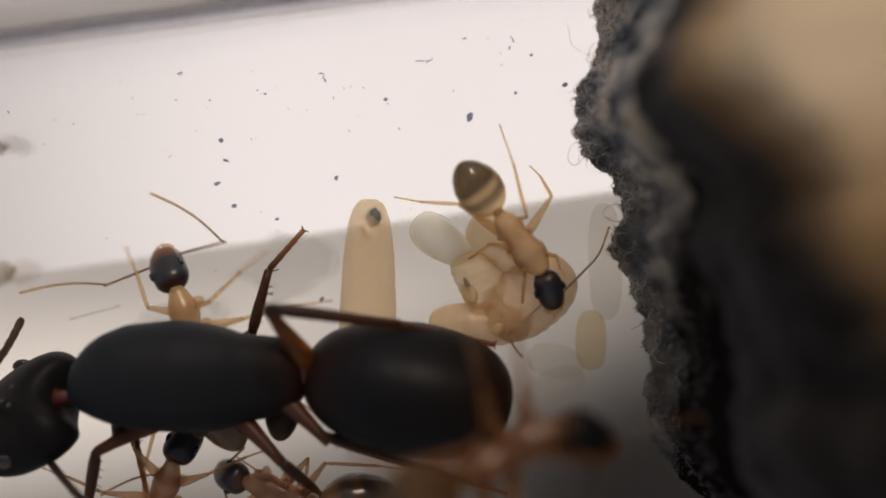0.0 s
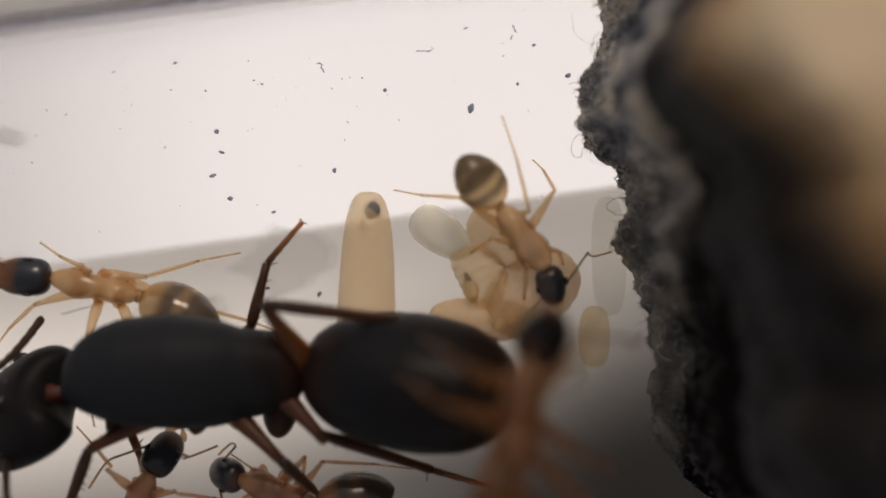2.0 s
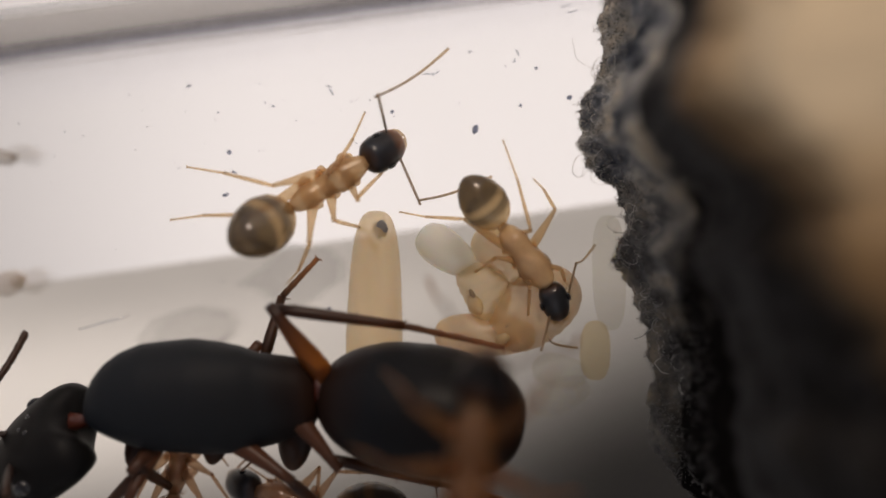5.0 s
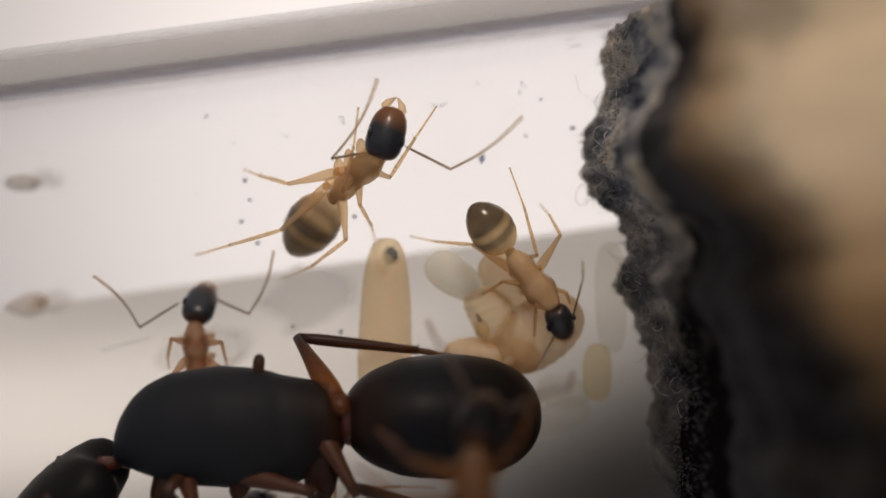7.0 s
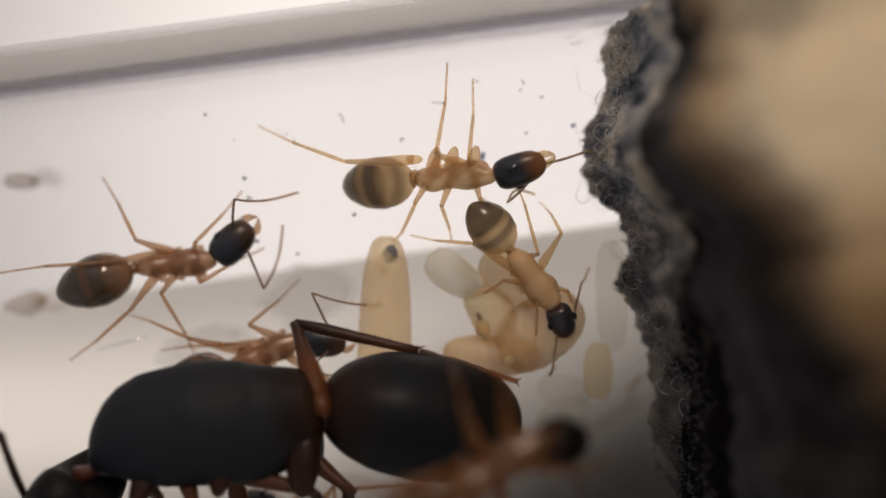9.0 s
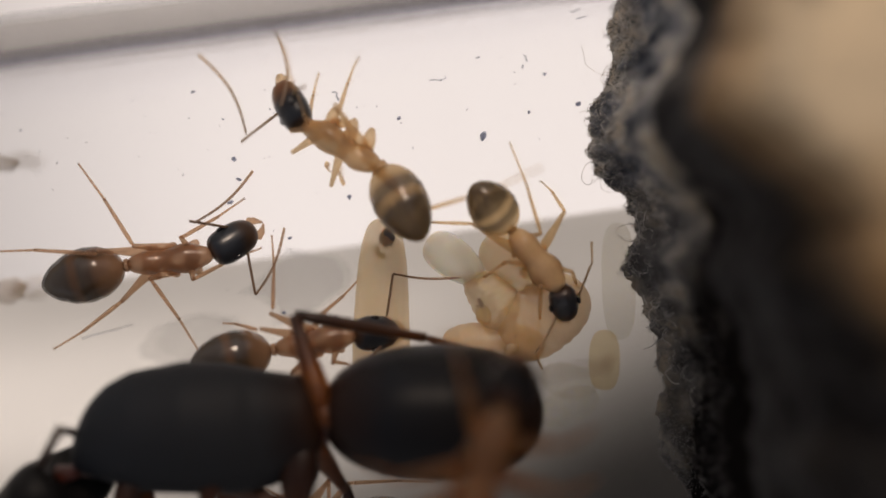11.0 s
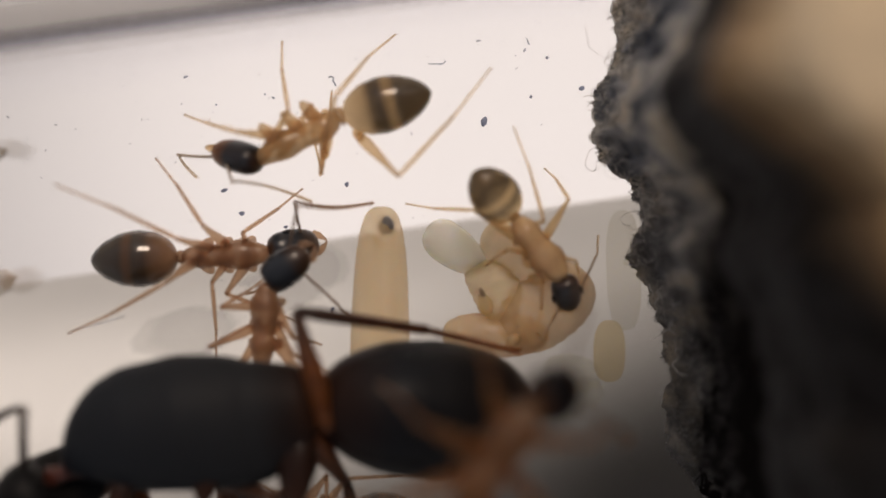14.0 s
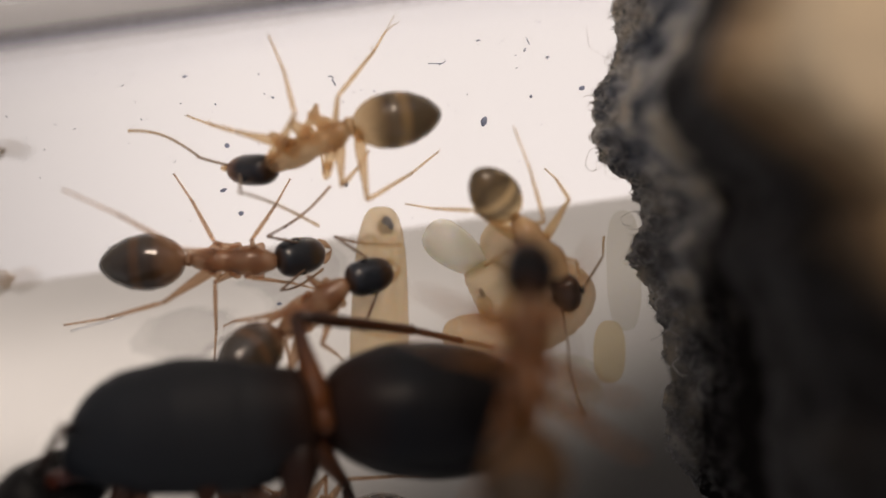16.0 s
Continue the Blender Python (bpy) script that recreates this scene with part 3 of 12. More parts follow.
def queen_body(body, got, skin, s, rng):
    got["leg_radius"] = 0.29
    # broad heart-shaped head: two lobes behind, one on each side of the neck
    hb = loft(bulge(0.0, 3.7, 1.68, 1.02, 26, 0.72, 2.5), 32)
    for v in hb.verts:
        v.co.x += 0.5 * MM * max(0.0, 1 - (v.co.y / (0.85 * MM)) ** 2) * max(0.0, 1 - v.co.x / (1.9 * MM))
    hd = part("head", hb, skin["head"], body)
    got["head"] = hd
    for side in (-1, 1):
        e = part("eye", loft(bulge(-0.3, 0.3, 0.16, 0.26, 8), 12), EYE, hd)
        e.matrix_basis = mm(1.9, side * 1.5, 0.4)
        jaw = loft([(0, 0, 0, 0.24, 0.26), (0.4, side * 0.1, 0, 0.3, 0.2), (0.8, -side * 0.1, 0, 0.22, 0.14), (1.05, -side * 0.4, 0, 0.08, 0.06)], 8)
        part("mandible", jaw, skin["leg"], hd).matrix_basis = mm(3.2, side * 0.42, -0.1)
        for k in range(3):
            if side > 0:
                o = part("ocellus", loft(bulge(-0.1, 0.1, 0.1, 0.1, 6), 8), EYE, hd)
                o.matrix_basis = mm(1.3 + 0.28 * (k == 1), (k - 1) * 0.28, 0.95)
    # deep flight thorax in side outline: steep collar, high flat back, stepped rear
    us = (0, 0.03, 0.06, 0.12, 0.19, 0.24, 0.29, 0.384, 0.5, 0.72, 0.82, 0.889, 0.948, 0.985, 1)
    tops = (0.78, 1.06, 1.14, 1.26, 1.40, 1.50, 1.66, 1.82, 1.96, 1.93, 1.72, 1.42, 1.0, 0.6, 0.3)
    lows = (0.66, 0.98, 1.16, 1.34, 1.46, 1.54, 1.56, 1.54, 1.42, 1.14, 0.88, 0.66, 0.46, 0.34, 0.28)
    wide = (0.66, 0.86, 0.92, 0.96, 0.99, 1.02, 1.16, 1.32, 1.42, 1.34, 1.15, 0.95, 0.7, 0.45, 0.3)
    prof = []
    for k in range(65):
        u = k / 64
        up, low = float(np.interp(u, us, tops)), float(np.interp(u, us, lows))
        prof.append((-3.1 + 6.2 * u, 0, (up - low) / 2, float(np.interp(u, us, wide)), (up + low) / 2))
    prof = [prof[0]] + [(b[0], 0, *((a[i] + 2 * b[i] + c[i]) / 4 for i in (2, 3, 4))) for a, b, c in zip(prof, prof[1:], prof[2:])] + [prof[-1]]
    part("thorax", loft(prof, 28), skin["shell"], body, "dull black domed thorax")
    for x, y, z, r, long, tilt in ((1.75, 0.42, -0.75, 0.38, 0.85, 50), (-0.35, 0.45, -0.8, 0.42, 0.9, 60), (-2.45, 0.42, -1.0, 0.52, 1.2, 70)):
        for side in (-1, 1):
            part("coxa", loft(bulge(-0.8, long, r, r * 0.85, 16, 0.8), 16), skin["coxa"], body, "dark red glossy leg base").matrix_basis = mm(x, side * y, z, 0, tilt, side * 48)
    neck = loft([(0, 0, 0, 0.34, 0.34), (0.25, 0, -0.06, 0.2, 0.2), (0.55, 0, -0.12, 0.2, 0.2), (0.85, 0, -0.15, 0.3, 0.28)], 12)
    part("neck", neck, PETIOLE_RED, body, "short dark red neck joint").matrix_basis = mm(2.75, 0, -0.2)
    pet = loft([(-0.32, 0, -0.3, 0.3, 0.3), (-0.14, 0, 0.05, 0.5, 0.62), (0.1, 0, 0.18, 0.55, 0.8), (0.22, 0, 0.0, 0.42, 0.55), (0.4, 0, -0.3, 0.3, 0.3)], 14)
    part("petiole", pet, PETIOLE_RED, body, "dark red petiole scale").matrix_basis = mm(-3.3, 0, -0.1)
    gm = loft(bulge(-5.5, 0.12, 1.82, 1.72, 40, 0.92, 2.25, ridges=4, ridge=0.016), 32)
    got["gaster"] = part("gaster", gm, skin["gaster"], body, "large glossy black gaster")


EYE = chitin("eye", [(0, (0.01, 0.01, 0.012)), (1, (0.02, 0.02, 0.022))], [(0, 0), (1, 0)], [(0, (0.3, 0.2, 0.1))], 0.1)
WF, WS, WS_LONG = (1.4, 1.5, 1.9), (2.4, 2.8, 3.1), (2.4, 2.8, 3.8)
worker_a = ant("worker_ant", "pale amber worker ant with black head and banded gaster", SKIN_AMBER, 1.0, WF, WS_LONG, 1.6, 2.5, worker_body, group="workers")
worker_b = ant("worker_ant", "pale straw-coloured young worker ant standing on brood", SKIN_PALE, 0.84, WF, WS, 1.5, 2.2, worker_body, group="workers")
for ob in worker_b["body"].children:
    # the young worker is stouter in the thorax and smaller in the head
    for key, wide_, high in (("thorax", 1.3, 1.2), ("head", 0.88, 0.95), ("gaster", 0.98, 0.98)):
        if ob.name.startswith(key):
            for v in ob.data.vertices:
                v.co.y *= wide_
                v.co.z *= high
                if key == "gaster":
                    v.co.x *= 0.9
worker_c = ant("worker_ant", "reddish brown worker ant with black head on glass floor", SKIN_RED, 0.98, WF, (2.4, 2.8, 3.4), 1.5, 2.2, worker_body, group="workers")
worker_d = ant("worker_ant", "brown worker ant with black head beside the queen", SKIN_RED, 0.92, WF, WS, 1.5, 2.2, worker_body, group="workers")
worker_e = ant("worker_ant", "amber worker ant climbing over the black queen", SKIN_DUSK, 1.05, WF, WS, 1.5, 2.2, worker_body, group="workers")
worker_f = ant("worker_ant", "brown worker ant resting half under the queen", SKIN_RED, 0.9, WF, WS, 1.5, 2.2, worker_body, group="workers")
queen = ant("queen_ant", "large black queen ant with reddish legs", QUEEN_SKIN, 1.0, (2.5, 2.7, 2.6), (4.4, 3.3, 6.3), 2.6, 3.6, queen_body, category="queen ant", bends=(("r2", -26),))

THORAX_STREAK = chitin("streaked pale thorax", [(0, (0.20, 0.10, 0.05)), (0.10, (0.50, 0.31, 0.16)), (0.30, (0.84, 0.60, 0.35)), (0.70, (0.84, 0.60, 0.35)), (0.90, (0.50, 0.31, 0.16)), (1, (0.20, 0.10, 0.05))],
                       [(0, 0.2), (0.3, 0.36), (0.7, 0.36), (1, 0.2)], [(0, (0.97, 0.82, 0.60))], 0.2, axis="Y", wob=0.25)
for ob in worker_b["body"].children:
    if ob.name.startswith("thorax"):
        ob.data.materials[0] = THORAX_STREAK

# ---- brood ----
GUT_SOFT = plain("brown mouthparts", (0.16, 0.11, 0.07), (0.30, 0.22, 0.14), 3000, 0.6)


def brood_body(name, label, category, length, hw, hh, mat, m, skew=1.0, power=2.3, rings=9, ridge=0.05, arc=0.0, taper=0.0, seg=20, group="brood"):
    """A soft legless body of blunt rings; narrower towards its head by taper."""
    out = []
    n = 40
    for k in range(n + 1):
        u = 0.5 - 0.5 * math.cos(math.pi * k / n)
        v = u ** skew
        r = max(0.03, (1 - abs(2 * v - 1) ** power) ** (1 / power)) * (1 - taper * u)
        r *= 1 + ridge * (abs(math.sin(math.pi * rings * u)) - 0.6)
        out.append((length * u, arc * (1 - (2 * u - 1) ** 2), 0, hw * r, hh * r))
    t = thing(name, label, category, m, group)
    part("skin", loft(out, seg), mat, t)
    return t


def spot(parent, name, x, y, z, rx_, ry_, rz_, mat, label=""):
    bm = bmesh.new()
    bmesh.ops.create_icosphere(bm, subdivisions=2, radius=MM)
    for v in bm.verts:
        k = 1 + 0.25 * noise.noise(v.co * 2600 + Vector((x, y, z)))
        v.co = Vector((v.co.x * rx_ * k, v.co.y * ry_ * k, v.co.z * rz_ * k))
    for f in bm.faces:
        f.smooth = True
    ob = part(name, bm, mat, parent, label)
    ob.matrix_basis = mm(x, y, z)
    return ob


big = brood_body("larva", "full-grown cream larva lying beside the queen", "ant larva", 4.75, 0.86, 0.80, LARVA, mm(-2.62, -2.95, 0.84, 0, 0, 81.5), 0.8, 3.4, 10, 0.02, taper=0.24)
spot(big, "gut", 4.22, -0.13, 0.39, 0.27, 0.24, 0.10, GUT, "dark gut showing through the skin")
spot(big, "gut", 3.85, 0.12, 0.47, 0.14, 0.06, 0.08, LARVA_TAN)
spot(big, "gut", 3.70, 0.0, 0.50, 0.10, 0.12, 0.06, LARVA_TAN)
egg = brood_body("small_larva", "milky white glossy small larva", "ant larva", 1.95, 0.64, 0.60, EGG, mm(-0.78, 1.02, 0.66, 0, 0, -44), 0.9, 2.2, 6, 0.0, taper=0.22)
curl = brood_body("curled_larva", "curled cream larva with dark mouthparts", "ant larva", 1.9, 0.68, 0.62, LARVA, mm(0.35, -0.1, 0.66, 0, 0, -72), 1.0, 2.3, 7, 0.06, arc=0.25)
spot(curl, "mouthpart", 0.85, -0.15, 0.57, 0.20, 0.07, 0.05, GUT_SOFT)
spot(curl, "gut", 1.15, -0.2, 0.55, 0.30, 0.22, 0.1, LARVA_TAN)
spot(curl, "mouthpart", 1.45, 0.45, 0.40, 0.14, 0.06, 0.06, GUT_SOFT)
lying = brood_body("larva", "tan larva lying across the brood pile", "ant larva", 2.9, 0.62, 0.60, LARVA_TAN, mm(-0.75, -1.95, 0.62, 0, 0, -8), 0.9, 2.4, 9, 0.05)
broad = brood_body("larva", "broad cream larva under the pale worker", "ant larva", 2.9, 1.0, 0.78, LARVA_TAN, mm(0.9, -2.3, 0.80, 0, 0, 30), 1.0, 2.3, 8, 0.04)
under = brood_body("larva", "pale larva under the worker's body", "ant larva", 2.3, 0.72, 0.62, LARVA, mm(0.75, 0.75, 0.64, 0, 0, -40), 1.0, 2.3, 8, 0.04)
for ob, lx, lz in ((lying, 2.45, 0.42), (broad, 0.55, 0.60), (under, 1.85, 0.45)):
    spot(ob, "mouthpart", lx, 0.12, lz, 0.10, 0.05, 0.05, GUT_SOFT)
    spot(ob, "gut", lx - 0.35, -0.1, lz + 0.04, 0.22, 0.16, 0.09, LARVA_TAN)
pupa = brood_body("pupa", "yellow translucent pupa near the cotton plug", "ant pupa", 1.7, 0.44, 0.46, PUPA, mm(3.62, -3.85, 0.5, 0, 0, 82), 0.95, 2.6, 6, 0.02)
pale = brood_body("pupa", "pale grey-green pupa against the cotton plug", "ant pupa", 3.3, 0.48, 0.5, HAZY, mm(4.25, -2.5, 0.52, 0, 0, 84), 1.0, 2.8, 6, 0.01)
for bx, by, bl, bw, ba in ((1.9, -3.2, 1.6, 0.5, -20), (1.7, -4.4, 1.8, 0.5, 15)):
    brood_body("small_larva", "whitish soft small larva behind the queen", "ant larva", bl, bw, bw * 0.95, HAZY, mm(bx, by, bw, 0, 0, ba), 1.0, 2.3, 6, 0.03)

# ---- cotton plug ----


FACE_Y = (-14.0, -8.6, -7.7, -6.8, -6.0, -4.7, -3.9, -3.1, -2.2, -1.3, -0.5, 0.4, 1.4, 2.0, 2.8, 3.6, 4.6, 5.5, 6.9)
FACE_X = (9.0, 7.2, 6.3, 5.5, 5.15, 5.1, 5.4, 5.35, 5.3, 5.0, 4.7, 5.2, 4.9, 4.45, 4.05, 4.1, 4.7, 5.2, 5.15)
# the plug's section from its foot over the steep face to the top: share, depth into the chamber, height
FACE_W = (0.0, 0.12, 0.30, 0.45, 0.60, 0.72, 0.84, 1.0)
FACE_D = (0.0, 0.02, 0.35, 0.55, 0.60, 0.75, 1.6, 14.0)
FACE_Z = (0.05, 0.8, 2.4, 4.8, 8.0, 12.0, 15.0, 17.0)


def fractal(p, scale, octaves=4):
    return noise.fractal(p * scale, 0.9, 2.1, octaves)


def lumps(p):
    """Soft tufts of the matted face: rounded bulges with folds between them."""
    p = Vector((p.x, p.y, p.z * 0.32))
    d = noise.voronoi(p * 0.95 + 0.5 * noise.noise_vector(p * 0.8))[0]
    e = noise.voronoi(p * 2.3 + 0.4 * noise.noise_vector(p * 2.0))[0]
    return 0.24 * (0.55 - d[0]) + 0.22 * (0.45 - e[0])


def plug_point(w, y, soft=1.0):
    """A point of the plug's skin at the share w of its section."""
    x = float(np.interp(y, FACE_Y, FACE_X)) + float(np.interp(w, FACE_W, FACE_D))
    z = float(np.interp(w, FACE_W, FACE_Z))
    p = Vector((x, y * (1 - 0.016 * max(0.0, z - 3.6)), z))
    drawn = Vector((p.x, p.y, p.z * 0.32))
    a = lumps(p) * soft + 0.16 * soft * fractal(drawn, 1.1, 3) + 0.10 * fractal(drawn, 4.2, 4)
    a *= 1 - 0.2 * min(1.0, max(0.0, (z - 3.0) / 5.0))
    p += Vector((-0.93, 0, 0.36)) * a
    p.y += 0.06 * fractal(p + Vector((9, 3, 5)), 3.0, 3)
    p.z = max(0.02, p.z)
    return p


def plug_skin(w0, w1, nw, ny, soft, y0=-14.3, y1=6.9):
    bm = bmesh.new()
    grid = [[bm.verts.new(plug_point(w0 + (w1 - w0) * i / nw, y0 + (y1 - y0) * k / ny, soft) * MM) for k in range(ny + 1)] for i in range(nw + 1)]
    for a, b in zip(grid, grid[1:]):
        for k in range(ny):
            f = bm.faces.new((a[k], b[k], b[k + 1], a[k + 1]))
            f.smooth = True
    return bm


def graded_cotton():
    """Cream cotton wool that runs through brown to black."""
    m, n, l = material("stained cotton")
    tc = n.new("ShaderNodeTexCoord")
    sep = n.new("ShaderNodeSeparateXYZ")
    l.new(tc.outputs["Object"], sep.inputs[0])
    big = noise_node(n, l, 150, 4)
    lump = noise_node(n, l, 420, 5)
    fine = noise_node(n, l, 2600, 5)

    def math_node(op, a, b):
        q = n.new("ShaderNodeMath")
        q.operation = op
        for sock, v in zip(q.inputs, (a, b)):
            if isinstance(v, (int, float)):
                sock.default_value = v
            else:
                l.new(v, sock)
        return q.outputs[0]

    # the colour turns black towards low z and -y, with an uneven edge
    reach = math_node("ADD", math_node("MULTIPLY", sep.outputs["Z"], 250.0), math_node("MULTIPLY", sep.outputs["Y"], 190.0))
    reach = math_node("ADD", reach, math_node("MULTIPLY", big.outputs["Fac"], 0.34))
    reach = math_node("SUBTRACT", reach, 3.33)
    col = ramp(n, [(0.0, (0.006, 0.005, 0.005)), (0.16, (0.035, 0.023, 0.013)), (0.5, (0.22, 0.135, 0.066)), (0.8, (0.48, 0.345, 0.205)), (1.0, (0.76, 0.60, 0.40))])
    l.new(reach, col.inputs[0])
    base = mixed(n, l, math_node("MULTIPLY", lump.outputs["Fac"], 0.12), col.outputs[0], (0.06, 0.04, 0.025))
    bmp = n.new("ShaderNodeBump")
    bmp.inputs["Strength"].default_value = 0.2
    bmp.inputs["Distance"].default_value = 0.25 * MM
    l.new(fine.outputs["Fac"], bmp.inputs["Height"])
    p = n.new("ShaderNodeBsdfPrincipled")
    p.inputs["Roughness"].default_value = 0.95
    p.inputs["Specular IOR Level"].default_value = 0.01
    p.inputs["Sheen Weight"].default_value = 0.13
    l.new(base, p.inputs["Base Color"])
    l.new(bmp.outputs[0], p.inputs["Normal"])
    out = n.new("ShaderNodeOutputMaterial")
    l.new(p.outputs[0], out.inputs[0])
    return m


plug = thing("cotton_plug", "cream cotton wool plug with dark mouldy face", "cotton plug")
part("mould_layer", plug_skin(0.0, 0.60, 170, 400, 1.0), MOULD, plug, "matted dark grey mould on cotton")
part("wadding", plug_skin(0.59, 1.0, 70, 130, 1.2), graded_cotton(), plug, "cream cotton wadding that turns black on one side")


def curls(count, w_lo, w_hi, y_lo, y_hi, r_lo, r_hi, len_lo, len_hi, coil, seed, joints=8, sides=4, even=0.0, lift=0.0):
    """Short bent threads that grow out of the plug's face; coil winds them up."""
    rng = random.Random(seed)
    bm = bmesh.new()
    for _ in range(count):
        w = rng.uniform(w_lo, w_hi)
        y = rng.uniform(y_lo, y_hi)
        p = plug_point(w, y)
        if noise.noise(p * 0.9 + Vector((4, 1, 7))) + 0.35 * noise.noise(p * 3.0) < rng.uniform(-0.25, 0.35) - even:
            continue
        d = Vector((rng.uniform(-1.0, 0.2), rng.uniform(-1, 1), rng.uniform(-0.6, 0.9))).normalized()
        turn = Vector((rng.uniform(-0.4, 0.4), rng.uniform(-0.5, 0.5), rng.choice((-1, 1)))).normalized()
        length = rng.uniform(len_lo, len_hi)
        bend = rng.uniform(0.25, 1.0) * coil
        q = p - d * 0.05 + Vector((-lift, 0, lift * 0.4))
        pts = []
        for k in range(joints):
            pts.append(tuple(q))
            d = (d + turn.cross(d) * bend + Vector((rng.uniform(-0.34, 0.34), rng.uniform(-0.34, 0.34), rng.uniform(-0.34, 0.34)))).normalized()
            q = q + d * (length / joints)
            q.z = max(0.03, q.z)
        r = rng.uniform(r_lo, r_hi)
        tube_between(bm, pts, [r * 0.8] + [r] * (joints - 2) + [r * 0.35], sides)
    return bm


flock = part("mould_curl", curls(1900, 0.02, 0.34, -3.4, 6.8, 0.006, 0.014, 0.14, 0.40, 0.8, 3, 8, 4, 0.0), CURL, plug, "curled pale grey tufts of mould")
flock["kind"] = "stuff"
hair = part("cotton_fibre", curls(120, 0.05, 0.34, -4.0, 6.8, 0.006, 0.011, 0.7, 1.7, 0.5, 5, 14, 5, 0.1, 0.02), FIBRE, plug, "fine bright curled cotton fibres")
hair["kind"] = "stuff"
dust = part("mould_fuzz", curls(8000, 0.0, 0.50, -8.0, 6.8, 0.006, 0.016, 0.08, 0.24, 0.5, 8, 5, 3, 0.25), FUZZ, plug, "matted brown grey fuzz of mould")
dust["kind"] = "stuff"

# ---- debris on the floor ----


def crumb(name, label, x, y, size, flat=0.5, stretch=1.0, turn=0, z=0.0, mat=None, seed=0):
    bm = bmesh.new()
    bmesh.ops.create_icosphere(bm, subdivisions=2, radius=1)
    for v in bm.verts:
        k = 1 + 0.55 * noise.noise(v.co * 1.3 + Vector((seed * 3.1, x, y))) + 0.2 * noise.noise(v.co * 4 + Vector((seed, 2, 1)))
        v.co = Vector((v.co.x * size * stretch * k, v.co.y * size * k, v.co.z * size * flat * k)) * MM
    for f in bm.faces:
        f.smooth = True
    ob = part(name, bm, mat or SPECK)
    ob.matrix_world = mm(x, y, z + size * flat * 0.7, 0, 0, turn)
    return tagged(ob, label, "debris", "debris on the glass")


CRUMBS = ((-1.15, 4.56, 0.085, 1.1, 20), (1.19, 3.74, 0.15, 1.4, 60), (-5.98, 4.02, 0.10, 1.3, -10), (3.15, 5.28, 0.075, 1.0, 0), (2.57, 4.26, 0.07, 1.2, 70),
          (-2.84, 2.52, 0.10, 1.2, 60), (-4.76, 5.31, 0.04, 1.2, 0), (-4.54, 5.18, 0.045, 1.6, -20), (-6.14, 5.2, 0.04, 1.8, -40), (-6.87, 6.1, 0.05, 2.6, 5),
          (-4.68, 1.57, 0.07, 1.5, 10), (-5.84, 2.1, 0.10, 1.2, 0), (-5.91, 3.42, 0.07, 2.0, -30), (-6.24, 2.81, 0.08, 2.2, 10), (1.3, 6.01, 0.035, 3.5, 10),
          (2.55, 5.57, 0.04, 3.2, 70), (-3.7, -0.88, 0.10, 1.4, 40), (-5.12, -0.53, 0.08, 1.5, 0), (4.0, 4.3, 0.10, 1.5, 20), (4.26, 6.96, 0.06, 5.0, 12))
for i, (cx, cy, cs, cst, ct) in enumerate(CRUMBS):
    crumb("debris_crumb", "small dark crumb of debris on the glass floor", cx, cy, cs * 0.6, 0.4, cst, ct, seed=i)
for cx, cy, cs, cst, ct in ((-13.2, 5.2, 0.26, 2.2, -12), (-13.5, 1.15, 0.36, 1.8, 8)):
    crumb("debris_crumb", "blurred dark smear of dirt under the floor", cx, cy, cs, 0.15, cst, ct, z=-3.6, mat=SMUDGE, seed=7)
# two wide, thin, nearly clear grey discs under the floor
for cx, cy, cs, cst, ct in ((-5.09, 0.14, 1.0, 1.5, 12), (-8.32, -1.22, 0.85, 1.7, 8)):
    crumb("debris_film", "faint thin grey film under the glass floor", cx, cy, cs, 0.02, cst, ct, z=-3.7, mat=FILM, seed=3)


def hooked(label, x, y, pts, r, mat=None):
    bm = bmesh.new()
    tube_between(bm, pts, [r] * len(pts), 5)
    ob = part("debris_hair", bm, mat or SPECK)
    ob.matrix_world = mm(x, y, r)
    tagged(ob, label, "debris", "debris on the glass")


hooked("tiny hooked dark hair lying on the floor", -2.85, 5.42, [(-0.1, 0.12, 0), (-0.02, 0.14, 0), (0.06, 0.08, 0), (0.0, 0.02, 0), (0.05, -0.06, 0), (0.07, -0.14, 0)], 0.022)
hooked("tiny curled dark hair lying on the floor", 0.1, 5.52, [(-0.25, 0.03, 0), (-0.05, 0.0, 0), (0.15, -0.02, 0), (0.24, 0.03, 0), (0.2, 0.09, 0)], 0.014)
hooked("tiny bent dark hair lying on the floor", 2.66, 5.8, [(-0.03, 0.12, 0), (0.0, 0.0, 0), (0.04, -0.1, 0)], 0.018)
# added thread in place of a highlight on the glass
hooked("added glassy thread standing for a glint on the floor", -10.2, -0.42, [(-0.75, -0.09, 0), (-0.3, -0.02, 0), (0.3, 0.06, 0), (0.75, 0.13, 0)], 0.05, GLINT)

rng_d = random.Random(11)
fine = bmesh.new()
for _ in range(90):
    x, y = rng_d.uniform(-13, 4.4), rng_d.choice((rng_d.uniform(0, 7), rng_d.gauss(5.0, 0.9)))
    a, ln, r = rng_d.uniform(0, 3.14), rng_d.uniform(0.02, 0.10), rng_d.uniform(0.006, 0.016)
    if y < 7.2:
        tube_between(fine, [(x, y, r), (x + ln * math.cos(a) * 0.5, y + ln * math.sin(a) * 0.5, r * 1.2), (x + ln * math.cos(a + 0.5), y + ln * math.sin(a + 0.5), r)], [r, r * 1.3, r * 0.6], 4)
tagged(part("dust", fine, SPECK), "scattered specks of dark dust on the glass floor", "dust", kind="stuff")



